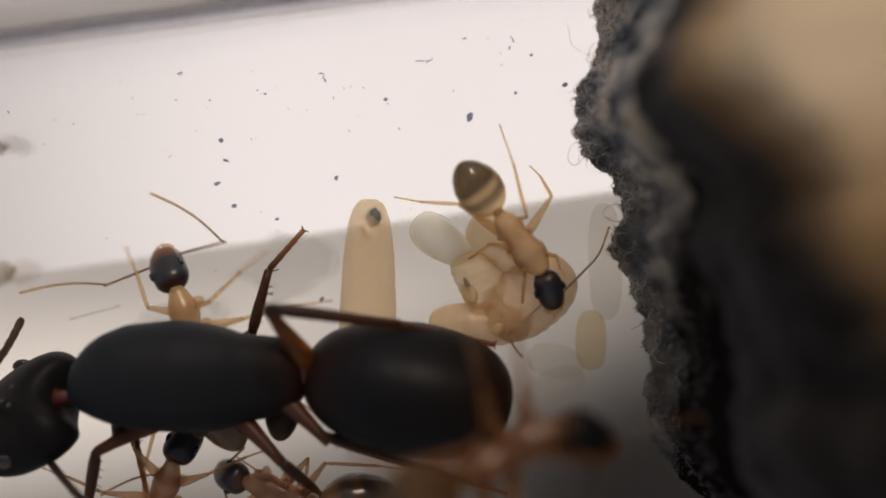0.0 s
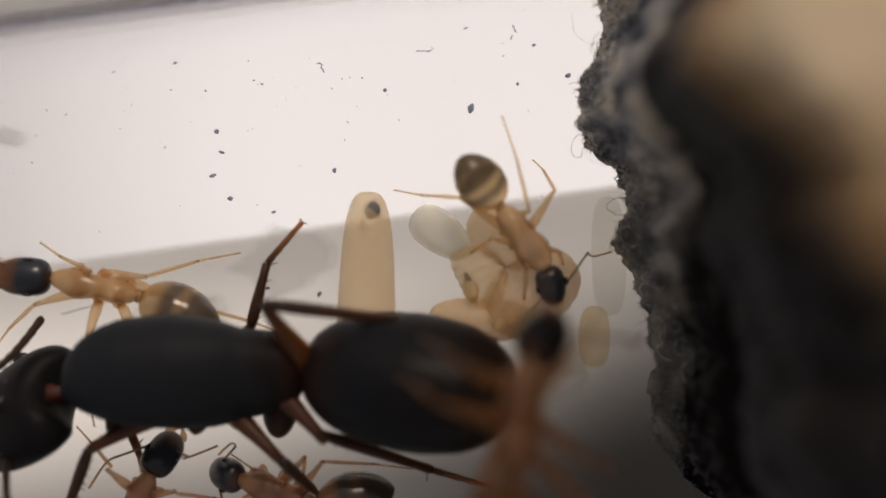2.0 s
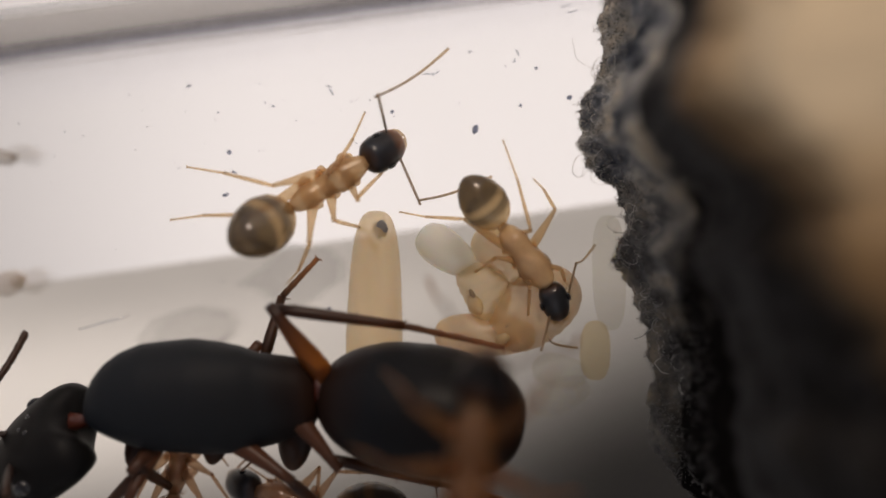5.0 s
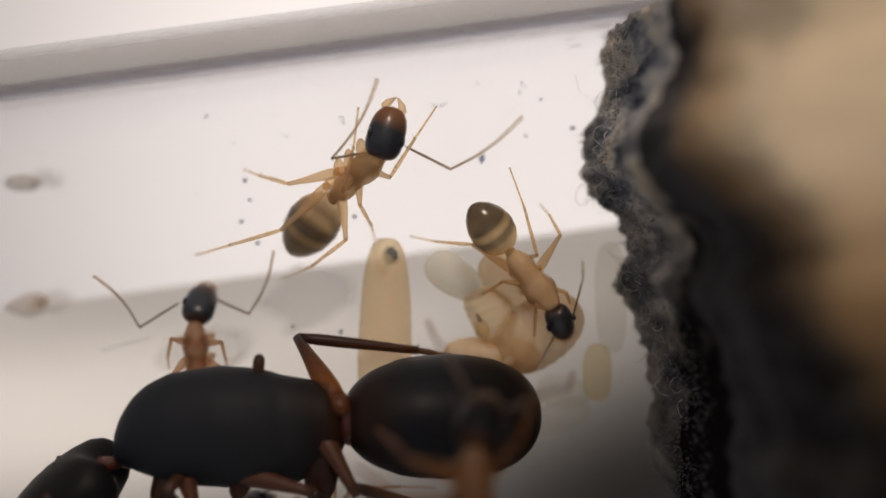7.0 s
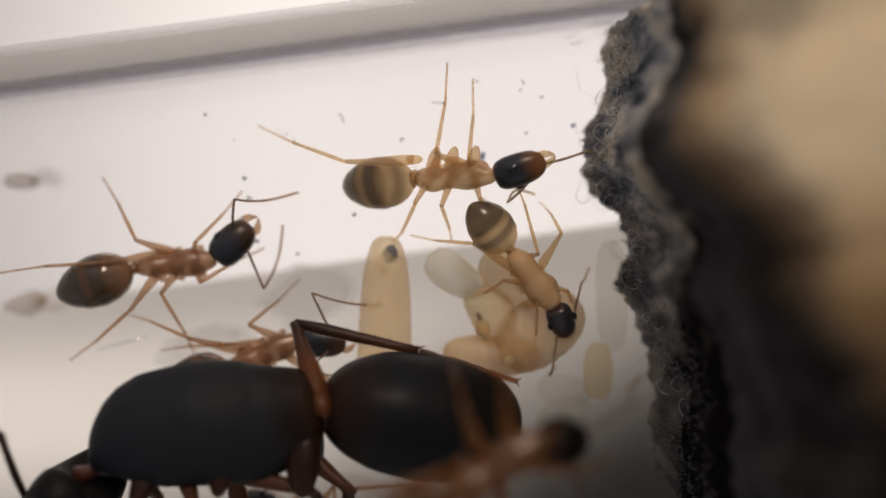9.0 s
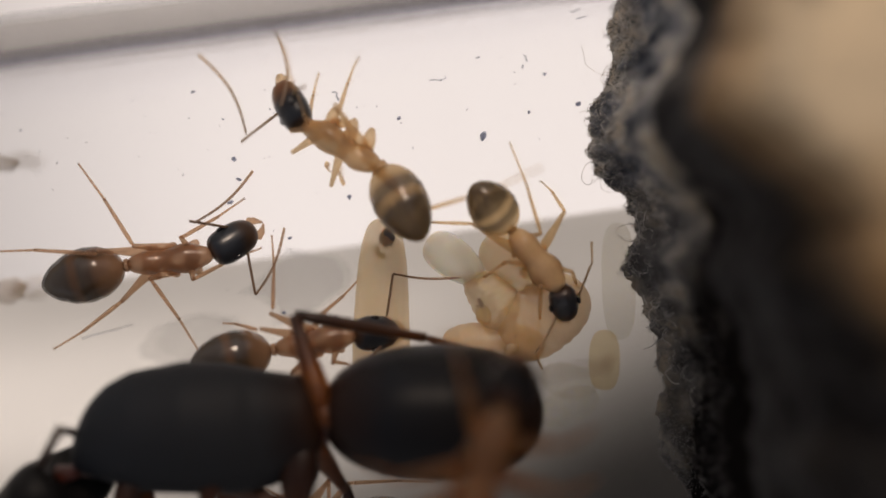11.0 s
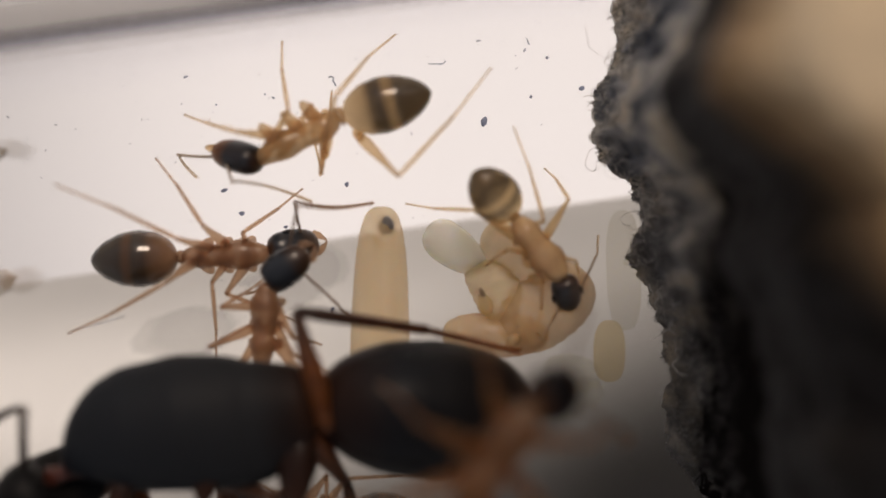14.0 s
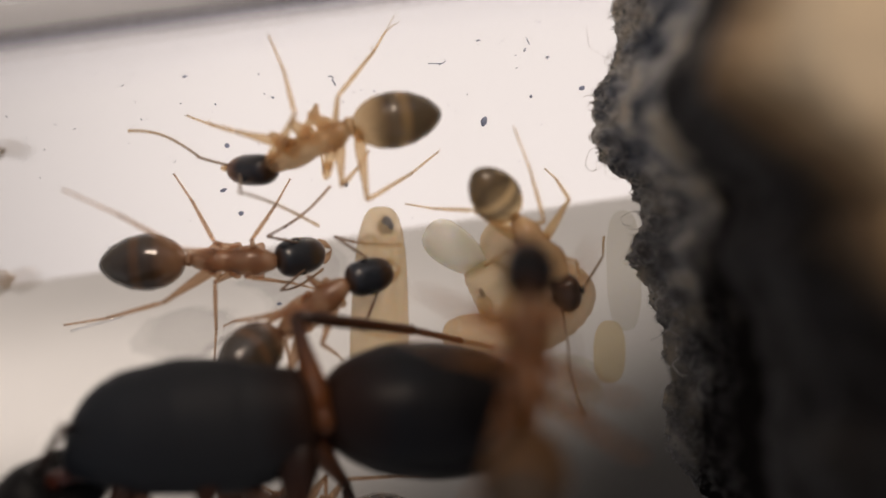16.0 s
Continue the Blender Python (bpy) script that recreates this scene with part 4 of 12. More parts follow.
def motions():
    """Keys of all that moves."""
    walk(worker_a["body"], [(0, mm(-7.39, -1.15, 0.9, 0, 0, 101)), (0.5, mm(-7.86, -0.47, 0.9, 0, 0, 124.2)), (1, mm(-8.77, -0.05, 0.9, 0, 0, 152)), (1.5, mm(-9.62, 0.18, 0.9, 0, 0, 155.5)), (2, mm(-9.68, 0.14, 0.9, 0, 0, 160.6)), (2.5, mm(-9.59, 0.2, 0.9, 0, 0, 147)), (3, mm(-7.18, 1.05, 1.4, 0, 0, 108.2)), (3.5, mm(-5.81, 1.97, 1.8, 0, 0, 61.3)), (4, mm(-4.61, 2.89, 2, 0, 0, 28.3)), (4.2, mm(-3.66, 2.91, 2.3, 0, 0, 22.7)), (5.2, mm(-3, 2.54, 2.3, 15, 0, 25.5)), (6.5, mm(-2.65, 3.44, 2.37, 30, -51, 35.2)), (7, mm(-2.47, 3.55, 2.36, 35, -44.3, 27.3)), (7.5, mm(-1.66, 3.41, 2.36, 50, -43.2, 12.4)), (8, mm(-0.58, 2.81, 2.35, 60, -31.6, -11.1)), (8.5, mm(-0.28, 3.14, 2.34, 60, -25, -6.6)), (9, mm(0.27, 3.11, 2.33, 60, -22.8, -7.4)), (9.8, mm(-0.13, 3.7, 2.3, 30, 0, 34.2)), (10.3, mm(-1.44, 3.48, 2.15, 0, 0, 73)), (10.8, mm(-2.4, 3.77, 2, -35, 0, 123.7)), (11.07, mm(-2.89, 3.83, 1.97, -56.9, 18.7, 151.8)), (11.3, mm(-3.37, 3.89, 1.94, -70, 45, 176.3)), (11.5, mm(-3.9, 3.96, 1.89, -72, 32.1, 176.9)), (12, mm(-5.23, 4.02, 2, -80, 0, -165.5)), (12.5, mm(-4.58, 3.78, 2, -80, 0, -160.9)), (13, mm(-3.9, 3.75, 2, -80, 0, -160.3)), (13.5, mm(-3.82, 3.79, 2, -80, 0, -158.9)), (14, mm(-3.81, 3.75, 2, -80, 0, -159.1)), (14.5, mm(-3.82, 3.8, 2, -80, 0, -159.2)), (15, mm(-3.48, 3.6, 1.99, -80, 7.3, -156.1)), (15.5, mm(-3.55, 3.64, 2, -78, 0, -157.5)), (16, mm(-3.54, 3.48, 1.98, -78, 15.7, -161.5))])
    walk(worker_a["head"], [(0, mm(1.2, 0, 0.05, 0, 38.8, 12.2)), (0.5, mm(1.2, 0, 0.05, 0, 32.5, 3.9)), (1, mm(1.2, 0, 0.05, 0, 24.3, 0.7)), (1.5, mm(1.2, 0, 0.05, 0, 22.1, 6.8)), (2, mm(1.2, 0, 0.05, 0, 0, 10.1)), (2.5, mm(1.2, 0, 0.05, 0, 0, -21.1)), (3, mm(1.2, 0, 0.05, 0, 32.5, -34.7)), (3.5, mm(1.2, 0, 0.05, 0, 32.9, -12.2)), (4, mm(1.2, 0, 0.05, 0, 19.8, 9.1)), (4.2, mm(1.2, 0, 0.05, 0, 26.8, 5.4)), (5.2, mm(1.2, 0, 0.05, 0, 43, -3.6)), (6.5, mm(1.2, 0, 0.05, 0, 51.2, 15.2)), (7, mm(1.2, 0, 0.05, 0, 59.7, 18.7)), (7.5, mm(1.2, 0, 0.05, 0, 42.4, -14.2)), (8, mm(1.2, 0, 0.05, 0, 33.6, -41.9)), (8.5, mm(1.2, 0, 0.05, 0, 37.7, -21.8)), (9, mm(1.2, 0, 0.05, 0, 23.9, -5.4)), (9.8, mm(1.2, 0, 0.05, 0, 35.1, -6.2)), (10.3, mm(1.2, 0, 0.05, 0, 39.7, 18.6)), (10.8, mm(1.2, 0, 0.05, 0, 30.5, 17.5)), (11.07, mm(1.2, 0, 0.05, -1.1, 27.9, -25.6)), (11.3, mm(1.2, 0, 0.05, 0, 25.3, -67.6)), (11.5, mm(1.2, 0, 0.05, 0, 29.8, -58.2)), (12, mm(1.2, 0, 0.05, 0, 45.7, -33.5)), (12.5, mm(1.2, 0, 0.05, 0, 61.2, 0.8)), (13, mm(1.2, 0, 0.05, 0, 54.6, 29.1)), (13.5, mm(1.2, 0, 0.05, 0, 47.8, 18.8)), (14, mm(1.2, 0, 0.05, 0, 44.1, 31)), (14.5, mm(1.2, 0, 0.05, 0, 44.4, 31.3)), (15, mm(1.2, 0, 0.05, 0, 39.4, 32)), (15.5, mm(1.2, 0, 0.05, 0, 37.1, 45.9)), (16, mm(1.2, 0, 0.05, 0, 26.5, 18.4))])
    walk(worker_a["gaster"], [(0, mm(-1.38, 0, 0.05, 0, 8, 7.9)), (0.5, mm(-1.38, 0, 0.05, 0, 8, -1.1)), (1, mm(-1.38, 0, 0.05, 0, 6, -3.9)), (1.5, mm(-1.38, 0, 0.05, 0, 6, -16)), (2, mm(-1.38, 0, 0.05, 0, 6, -11.2)), (2.5, mm(-1.38, 0, 0.05, 0, 4, -8.4)), (3, mm(-1.38, 0, 0.05, 0, -14, 22.9)), (3.5, mm(-1.38, 0, 0.05, 0, 49, 24.7)), (4, mm(-1.38, 0, 0.05, 0, 51.7, 30.9)), (4.2, mm(-1.38, 0, 0.05, 0, 46.4, 9.7)), (5.2, mm(-1.38, 0, 0.05, 0, 51.2, -4.8)), (6.5, mm(-1.38, 0, 0.05, 0, 23.3, -14.5)), (7, mm(-1.38, 0, 0.05, 0, 19.7, 3.3)), (7.5, mm(-1.38, 0, 0.05, 0, 22.9, -4.1)), (8, mm(-1.38, 0, 0.05, 0, 20.6, 8.6)), (8.5, mm(-1.38, 0, 0.05, 0, 11.5, 5.6)), (9, mm(-1.38, 0, 0.05, 0, -1, 9.9)), (9.8, mm(-1.38, 0, 0.05, 0, 41.1, -31.2)), (10.3, mm(-1.38, 0, 0.05, 0, 51.7, 25.2)), (10.8, mm(-1.38, 0, 0.05, 0, 39.1, 37)), (11.07, mm(-1.38, 0, 0.05, -9.5, 24.8, -30)), (11.3, mm(-1.38, 0, 0.05, 0, 12.6, -93.7)), (11.5, mm(-1.38, 0, 0.05, 0, 5.6, -83.8)), (11.73, mm(-1.38, 0, 0.05, -4.5, 18.4, -48.4)), (12, mm(-1.38, 0, 0.05, 0, 31.2, -10.2)), (12.5, mm(-1.38, 0, 0.05, 0, 21.6, -5)), (13, mm(-1.38, 0, 0.05, 0, 9.9, 0.2)), (13.5, mm(-1.38, 0, 0.05, 0, 17.4, -1.8)), (14, mm(-1.38, 0, 0.05, 0, 13.4, -0.5)), (14.5, mm(-1.38, 0, 0.05, 0, 13.1, -0.3)), (15, mm(-1.38, 0, 0.05, 0, 13.5, -7.4)), (15.5, mm(-1.38, 0, 0.05, 0, 13.4, -0.4)), (16, mm(-1.38, 0, 0.05, 0, 10, -31.7))])
    walk(worker_a["scape_l"], [(0, mm(1.97, 0.43, -0.48, 0, 0, 93.1)), (0.5, mm(2.08, 0.32, -0.38, 0, 0, 67.6)), (1, mm(2.15, 0.27, -0.25, 0, 0, 36.5)), (1.5, mm(2.13, 0.37, -0.21, 0, 0, 23.9)), (2, mm(2.13, 0.43, 0.17, 0, 0, 19.5)), (2.5, mm(2.22, -0.12, 0.17, 0, -54.2, 17.9)), (2.75, mm(2.15, -0.21, -0.11, -9.4, -26.8, 56.1)), (3, mm(2.09, -0.3, -0.38, 0, 0, 85.8)), (3.5, mm(2.13, 0.06, -0.39, 0, -42.1, 102.6)), (4, mm(2.12, 0.41, -0.17, 0, -62.8, 93.6)), (4.2, mm(2.11, 0.35, -0.29, 0, -49.1, 37.3)), (5.2, mm(2.02, 0.21, -0.54, 0, -36.9, 92.8)), (5.75, mm(1.89, 0.41, -0.56, -7.7, -19.9, 141.8)), (6.3, mm(0.64, 0.08, -0.72, 56.7, -51.5, 125.4)), (6.5, mm(0.49, 0.22, -0.83, 70.7, -34.2, 89.7)), (6.8, mm(0.51, 0.06, -0.7, 88.2, -43.9, 73.5)), (7, mm(0.48, 0.03, -0.59, 85.6, -43.3, 77.2)), (7.2, mm(0.99, -0.33, -0.98, 59, -24.5, 52.7)), (7.33, mm(1.21, -0.59, -1.2, 38, 2.5, 27.4)), (7.5, mm(1.44, -0.86, -1.41, 6.3, 15.5, -7.2)), (8, mm(1.7, -1.05, -0.84, -0.7, 37.7, -14.1)), (8.5, mm(1.89, -0.66, -0.79, -0.6, 24.9, -14.6)), (9, mm(2.06, -0.52, -0.65, -1, 24.8, -12)), (9.1, mm(2.15, -0.01, -0.14, 0.9, -25.6, 11.9)), (9.2, mm(2.18, -0.32, 0.01, 0, -68.2, 14.4)), (9.8, mm(2.1, 0.16, -0.42, 27.6, -46.6, 17)), (10.3, mm(1.91, 0.51, -0.49, 30, -42.3, 40.1)), (10.8, mm(2, 0.52, -0.35, 24.7, -50.7, 42.8)), (11.3, mm(1.51, -1.54, 0.17, 137.3, -79.3, -96.4)), (11.5, mm(0.99, -2.08, 0.58, 73.3, -24.5, -26.3)), (12, mm(2.36, -0.69, -0.45, 84.1, -8.2, -60.7)), (12.5, mm(2.19, -1.06, -0.27, 79.5, 17.8, -3.3)), (12.73, mm(2.02, 0.26, -0.64, 39.6, 16.6, -3.5)), (13, mm(1.55, 0.64, -0.62, 0, 15.6, -2.8)), (13.5, mm(1.63, 0.65, -0.64, -3.1, 13.2, -50.2)), (14, mm(1.7, 0.63, -0.62, -0.3, 28.2, -5.4)), (14.5, mm(1.73, 0.65, -0.49, -0.3, 30.9, -6.1)), (15, mm(1.62, 0.57, -0.49, 0.1, 34.1, -14.3)), (15.5, mm(1.56, 0.82, -0.35, -1.9, 26.2, -53)), (16, mm(1.78, 0.33, -0.3, 1, 33.9, -23.9))])
    walk(worker_a["flagellum_l"], [(0, mm(1.89, 1.93, -0.48, 0, 0, 76.8)), (0.5, mm(2.65, 1.71, -0.38, 0, 0, 60.2)), (1, mm(3.36, 1.16, -0.25, 0, 17.7, 46.4)), (1.5, mm(3.5, 0.98, -0.21, 0, 1.6, 25.7)), (2, mm(3.54, 0.93, 0.17, 0, 26.3, 21.3)), (2.5, mm(3.05, 0.15, 1.39, 0, 45.9, 21.1)), (2.73, mm(2.62, 0.67, 0.5, -6.3, 22.8, -9.6)), (3, mm(2.2, 1.2, -0.38, 0, 0, -35.4)), (3.5, mm(1.89, 1.15, 0.62, 0, 0, 3)), (4, mm(2.08, 1.09, 1.16, 0, 0, 13.2)), (4.2, mm(2.89, 0.94, 0.84, 0, 0, -0.8)), (5.2, mm(1.96, 1.41, 0.36, 0, 17.1, 3.2)), (5.73, mm(1.01, 1.15, 0.45, 33.7, 15.4, 62.3)), (6.3, mm(0.06, 0.89, 0.53, 50.9, -12.1, 112.2)), (6.5, mm(0.5, 1.55, 0.07, 51, 13.6, 86.7)), (6.8, mm(0.84, 1.17, 0.41, 29.8, 72.8, 61.6)), (7, mm(0.74, 1.17, 0.51, -23.4, 44.8, 1.3)), (7.2, mm(1.87, 0.83, -0.32, -42.2, 35.7, -18.6)), (7.5, mm(2.87, -1.04, -1.81, -16, 41.2, -49.9)), (8, mm(2.85, -1.33, -1.76, -12.8, 17.5, -78.5)), (8.5, mm(3.21, -0.99, -1.42, -5.1, 31.5, -32.3)), (9, mm(3.39, -0.8, -1.28, -7.6, 20.4, -74.7)), (9.2, mm(2.72, -0.18, 1.4, 0, 7.7, -54.1)), (9.8, mm(3.09, 0.47, 0.67, -10.8, 31.4, -31.4)), (10.3, mm(2.76, 1.23, 0.52, -13.2, 35.6, -8)), (10.8, mm(2.69, 1.17, 0.81, -8.6, 27.3, -6.7)), (11.07, mm(2.08, -0.32, 1.23, 28.8, 16.4, -38.4)), (11.3, mm(1.48, -1.81, 1.65, 66.4, 26.2, -70.4)), (11.5, mm(2.29, -2.73, 1.25, 70.7, 8.4, -55.6)), (12, mm(3.14, -2.07, -0.22, 80.9, 28.9, -0.6)), (12.27, mm(3.52, -0.82, -0.76, 101.2, 54.6, 9.4)), (12.5, mm(3.71, -1.15, -0.76, 169.4, 47.3, 83.4)), (12.67, mm(3.6, 0.06, -1.08, -118.9, 54, 108.2)), (12.83, mm(3.3, 0.32, -1.05, -43.8, 37.4, 119.3)), (13, mm(2.99, 0.57, -1.02, 1, 26, 110)), (13.5, mm(2.56, -0.47, -0.98, 4, -5.7, 94.1)), (14, mm(3.02, 0.51, -1.33, 2.8, 0.2, 85.1)), (14.5, mm(3.01, 0.52, -1.26, 2.5, -4.3, 80.9)), (15, mm(2.83, 0.27, -1.33, 0, 16.8, 40.1)), (15.5, mm(2.37, -0.25, -1.01, 2, 16.1, 60.9)), (16, mm(2.92, -0.18, -1.14, -0.6, 44, 3.4))])
    walk(worker_a["scape_r"], [(0, mm(2.08, -0.07, -0.48, 0, 0, -93.7)), (0.25, mm(2.1, -0.14, -0.43, 3.3, -9.7, -56.9)), (0.5, mm(2.12, -0.2, -0.38, 0, -19.5, -19.1)), (1, mm(2.16, -0.25, -0.25, 0, 0, 8.1)), (1.5, mm(2.19, -0.14, -0.21, 0, 0, -1.5)), (2, mm(2.22, -0.08, 0.17, 0, -22.5, -9.2)), (2.17, mm(2.16, -0.25, 0.17, 8.2, -16.2, -62.9)), (2.33, mm(2.1, -0.43, 0.17, 8, -6.1, -113.9)), (2.5, mm(2.03, -0.6, 0.17, 0, 0, -164.4)), (3, mm(1.79, -0.73, -0.38, 0, 0, -132.6)), (3.5, mm(2.02, -0.44, -0.39, 0, 0, -117)), (4, mm(2.2, -0.1, -0.17, 0, 0, -99.8)), (4.2, mm(2.16, -0.17, -0.29, 0, 0, -94.6)), (5.2, mm(1.99, -0.31, -0.54, 0, -26.2, -98.4)), (6.3, mm(1.13, -0.59, -0.89, -60.4, -38.2, -54)), (6.5, mm(0.95, -0.72, -0.93, -73.5, -35.9, -41.5)), (6.8, mm(1.13, -0.61, -1.06, -55.6, -7.4, -43.5)), (7, mm(1.16, -0.73, -0.87, -61.9, -29.3, -46.3)), (7.2, mm(1.3, -1, -0.81, -52.9, -26.4, -74.6)), (7.5, mm(1.15, -1.29, -1.33, -46.5, -44.7, -82.4)), (8, mm(1.33, -1.4, -0.77, -5.2, -54.2, -174.7)), (8.25, mm(2.05, -0.47, -0.28, -10.5, -52.4, 161.7)), (8.37, mm(1.84, -0.79, -0.51, 4.1, -62, 110.6)), (8.5, mm(1.64, -1.11, -0.75, 30, -60.7, 49)), (9, mm(1.89, -1.01, -0.63, 12.4, -58.2, 107.6)), (9.2, mm(1.9, -0.76, 0.01, 0, -52.9, 129.1)), (9.8, mm(2.05, -0.35, -0.42, 32.5, -75.3, 125.6)), (10.3, mm(2.08, 0.02, -0.49, 49, -77.9, 134.3)), (10.8, mm(2.15, 0.03, -0.35, 21.5, -71.9, 159.8)), (10.97, mm(2.01, -0.17, -0.45, -41.5, -31.3, -125.6)), (11.13, mm(1.87, -0.36, -0.54, -41.6, 20.9, -105.2)), (11.2, mm(1.81, -1.17, -0.44, 9.8, 14.3, -100.1)), (11.3, mm(1.75, -1.98, -0.34, 59.2, 6.4, -102.1)), (11.4, mm(1.82, -1.64, 0.31, 76, -30.2, -64.7)), (11.5, mm(1.94, -1.03, 0.97, 49.5, -66.3, 4.6)), (11.63, mm(1.86, -0.88, 0.18, 25.9, -24.9, -23.2)), (11.75, mm(1.84, -0.46, -0.61, -8.5, 5.5, -55.9)), (11.83, mm(1.96, -0.3, -0.4, -41.7, 7.9, -101)), (11.87, mm(2.02, -0.22, -0.29, -60.9, -4.5, -129.1)), (11.93, mm(2.08, -0.15, -0.18, -73, -24.1, -153.6)), (12, mm(2.2, 0.01, 0.03, -71.3, -57.1, 164.2)), (12.13, mm(2.06, -0.12, -0.3, -41, -53.2, -162.3)), (12.25, mm(1.92, -0.24, -0.63, -11, -59.7, -128.8)), (12.37, mm(1.98, -0.14, -0.41, -41.7, -51.1, -161.1)), (12.5, mm(2.04, -0.03, -0.2, -73, -53.5, 166.2)), (12.63, mm(2, 0.02, -0.41, -41.7, -50.9, -168.1)), (12.75, mm(1.95, 0.07, -0.63, -10.4, -57, -143.1)), (13, mm(1.85, 0.22, -0.63, -1.4, -46.7, -96.4)), (13.5, mm(1.9, 0.21, -0.66, -5.6, -44.1, -89.1)), (14, mm(1.97, 0.19, -0.63, -3.9, -44.5, -91.6)), (14.5, mm(1.98, 0.2, -0.51, -3.3, -40.4, -87.5)), (15, mm(1.94, 0.17, -0.49, 0, -38.6, -101.5)), (15.5, mm(1.92, 0.45, -0.37, -2.8, -39.5, -87.9)), (16, mm(2.03, -0.13, -0.29, 3.2, -36.9, -104.1))])
    walk(worker_a["flagellum_r"], [(0, mm(1.99, -1.57, -0.48, 0, 0, 37.6)), (0.5, mm(3.45, -0.66, 0.12, 0, 0, 39.4)), (1, mm(3.64, -0.04, -0.25, 0, 7.1, -1.3)), (1.5, mm(3.69, -0.18, -0.21, 0, 0, 1)), (2, mm(3.59, -0.3, 0.75, 0, 33.8, -17.7)), (2.25, mm(2.09, -0.65, 0.46, -5.7, 16.8, -55.1)), (2.5, mm(0.59, -1, 0.17, 0, 0, -89.1)), (3, mm(0.78, -1.83, -0.38, 0, 0, -98.8)), (3.5, mm(1.34, -1.78, -0.39, 0, 0, -54.7)), (4, mm(1.95, -1.58, -0.17, 0, 38.1, -13.5)), (4.2, mm(2.04, -1.67, -0.29, 0, 44.1, -18.6)), (5.2, mm(1.79, -1.64, 0.12, 0, 22.8, -17.6)), (6.3, mm(1.86, -1.61, 0.1, -26.3, 68, -6.3)), (6.5, mm(1.92, -1.58, 0.01, -91.7, 70.3, -83.3)), (6.8, mm(2.28, -1.7, -0.85, -20.1, 43.6, 2.6)), (7, mm(2.12, -1.74, -0.09, -44.9, 37.5, -30)), (7.2, mm(1.68, -2.38, -0.1, -63.8, 33, -61.2)), (7.5, mm(1.29, -2.35, -0.27, -20.2, -5.5, -53.7)), (8, mm(0.45, -1.48, 0.44, -16.2, -42.5, -60.9)), (8.27, mm(1.29, -1.02, 0.5, -9.8, -13, -82.9)), (8.5, mm(2.12, -0.55, 0.55, -14.8, 16.6, -101.9)), (9, mm(1.65, -0.26, 0.65, -9.5, 36.2, -93.2)), (9.2, mm(1.33, -0.05, 1.2, 0, 27.7, -64.8)), (9.8, mm(1.83, -0.04, 1.03, -20.3, 48.1, -51.2)), (10.3, mm(1.86, 0.25, 0.98, -25.5, 51.2, -30.4)), (10.8, mm(1.71, 0.19, 1.08, -15.8, 44.8, -24.3)), (11.07, mm(1.57, -1.62, 0.29, 49.8, 47.9, -10.3)), (11.3, mm(1.43, -3.44, -0.51, 112, 40.6, -0.5)), (11.4, mm(1.95, -2.39, 0.92, -163.3, 60, 58.1)), (11.5, mm(2.53, -0.98, 2.35, -97.7, 28.6, 102.2)), (11.63, mm(2.36, -1.22, 0.83, -41.2, 11.7, 85.7)), (11.75, mm(2.25, -1.11, -0.69, 16.3, 10.1, 67)), (11.87, mm(1.83, -0.44, 0.3, 45.5, 16.3, 17.8)), (12, mm(1.41, 0.23, 1.29, 61.7, 41.7, -30.2)), (12.27, mm(1.29, 0.2, 1.15, 101.3, 51.4, 20.6)), (12.5, mm(1.17, 0.18, 1.01, 136, 36.8, 66.7)), (12.67, mm(1.36, -0.15, 0.83, 99.5, 6.2, 64.5)), (12.83, mm(1.54, -0.48, 0.64, 50.7, -23.8, 88.2)), (13, mm(1.73, -0.8, 0.46, 0.9, -24.8, 122)), (13.5, mm(1.92, -0.87, 0.38, 3.5, -21.4, 124.3)), (14, mm(1.94, -0.88, 0.42, 2.3, -24.2, 128.8)), (14.5, mm(2.04, -0.94, 0.47, 2, -27.9, 134.2)), (15, mm(1.71, -0.99, 0.45, -0.1, -19.7, 118.6)), (15.5, mm(1.97, -0.71, 0.58, 2, -23, 123.8)), (16, mm(1.73, -1.3, 0.62, -2.5, -29, 114.5))])
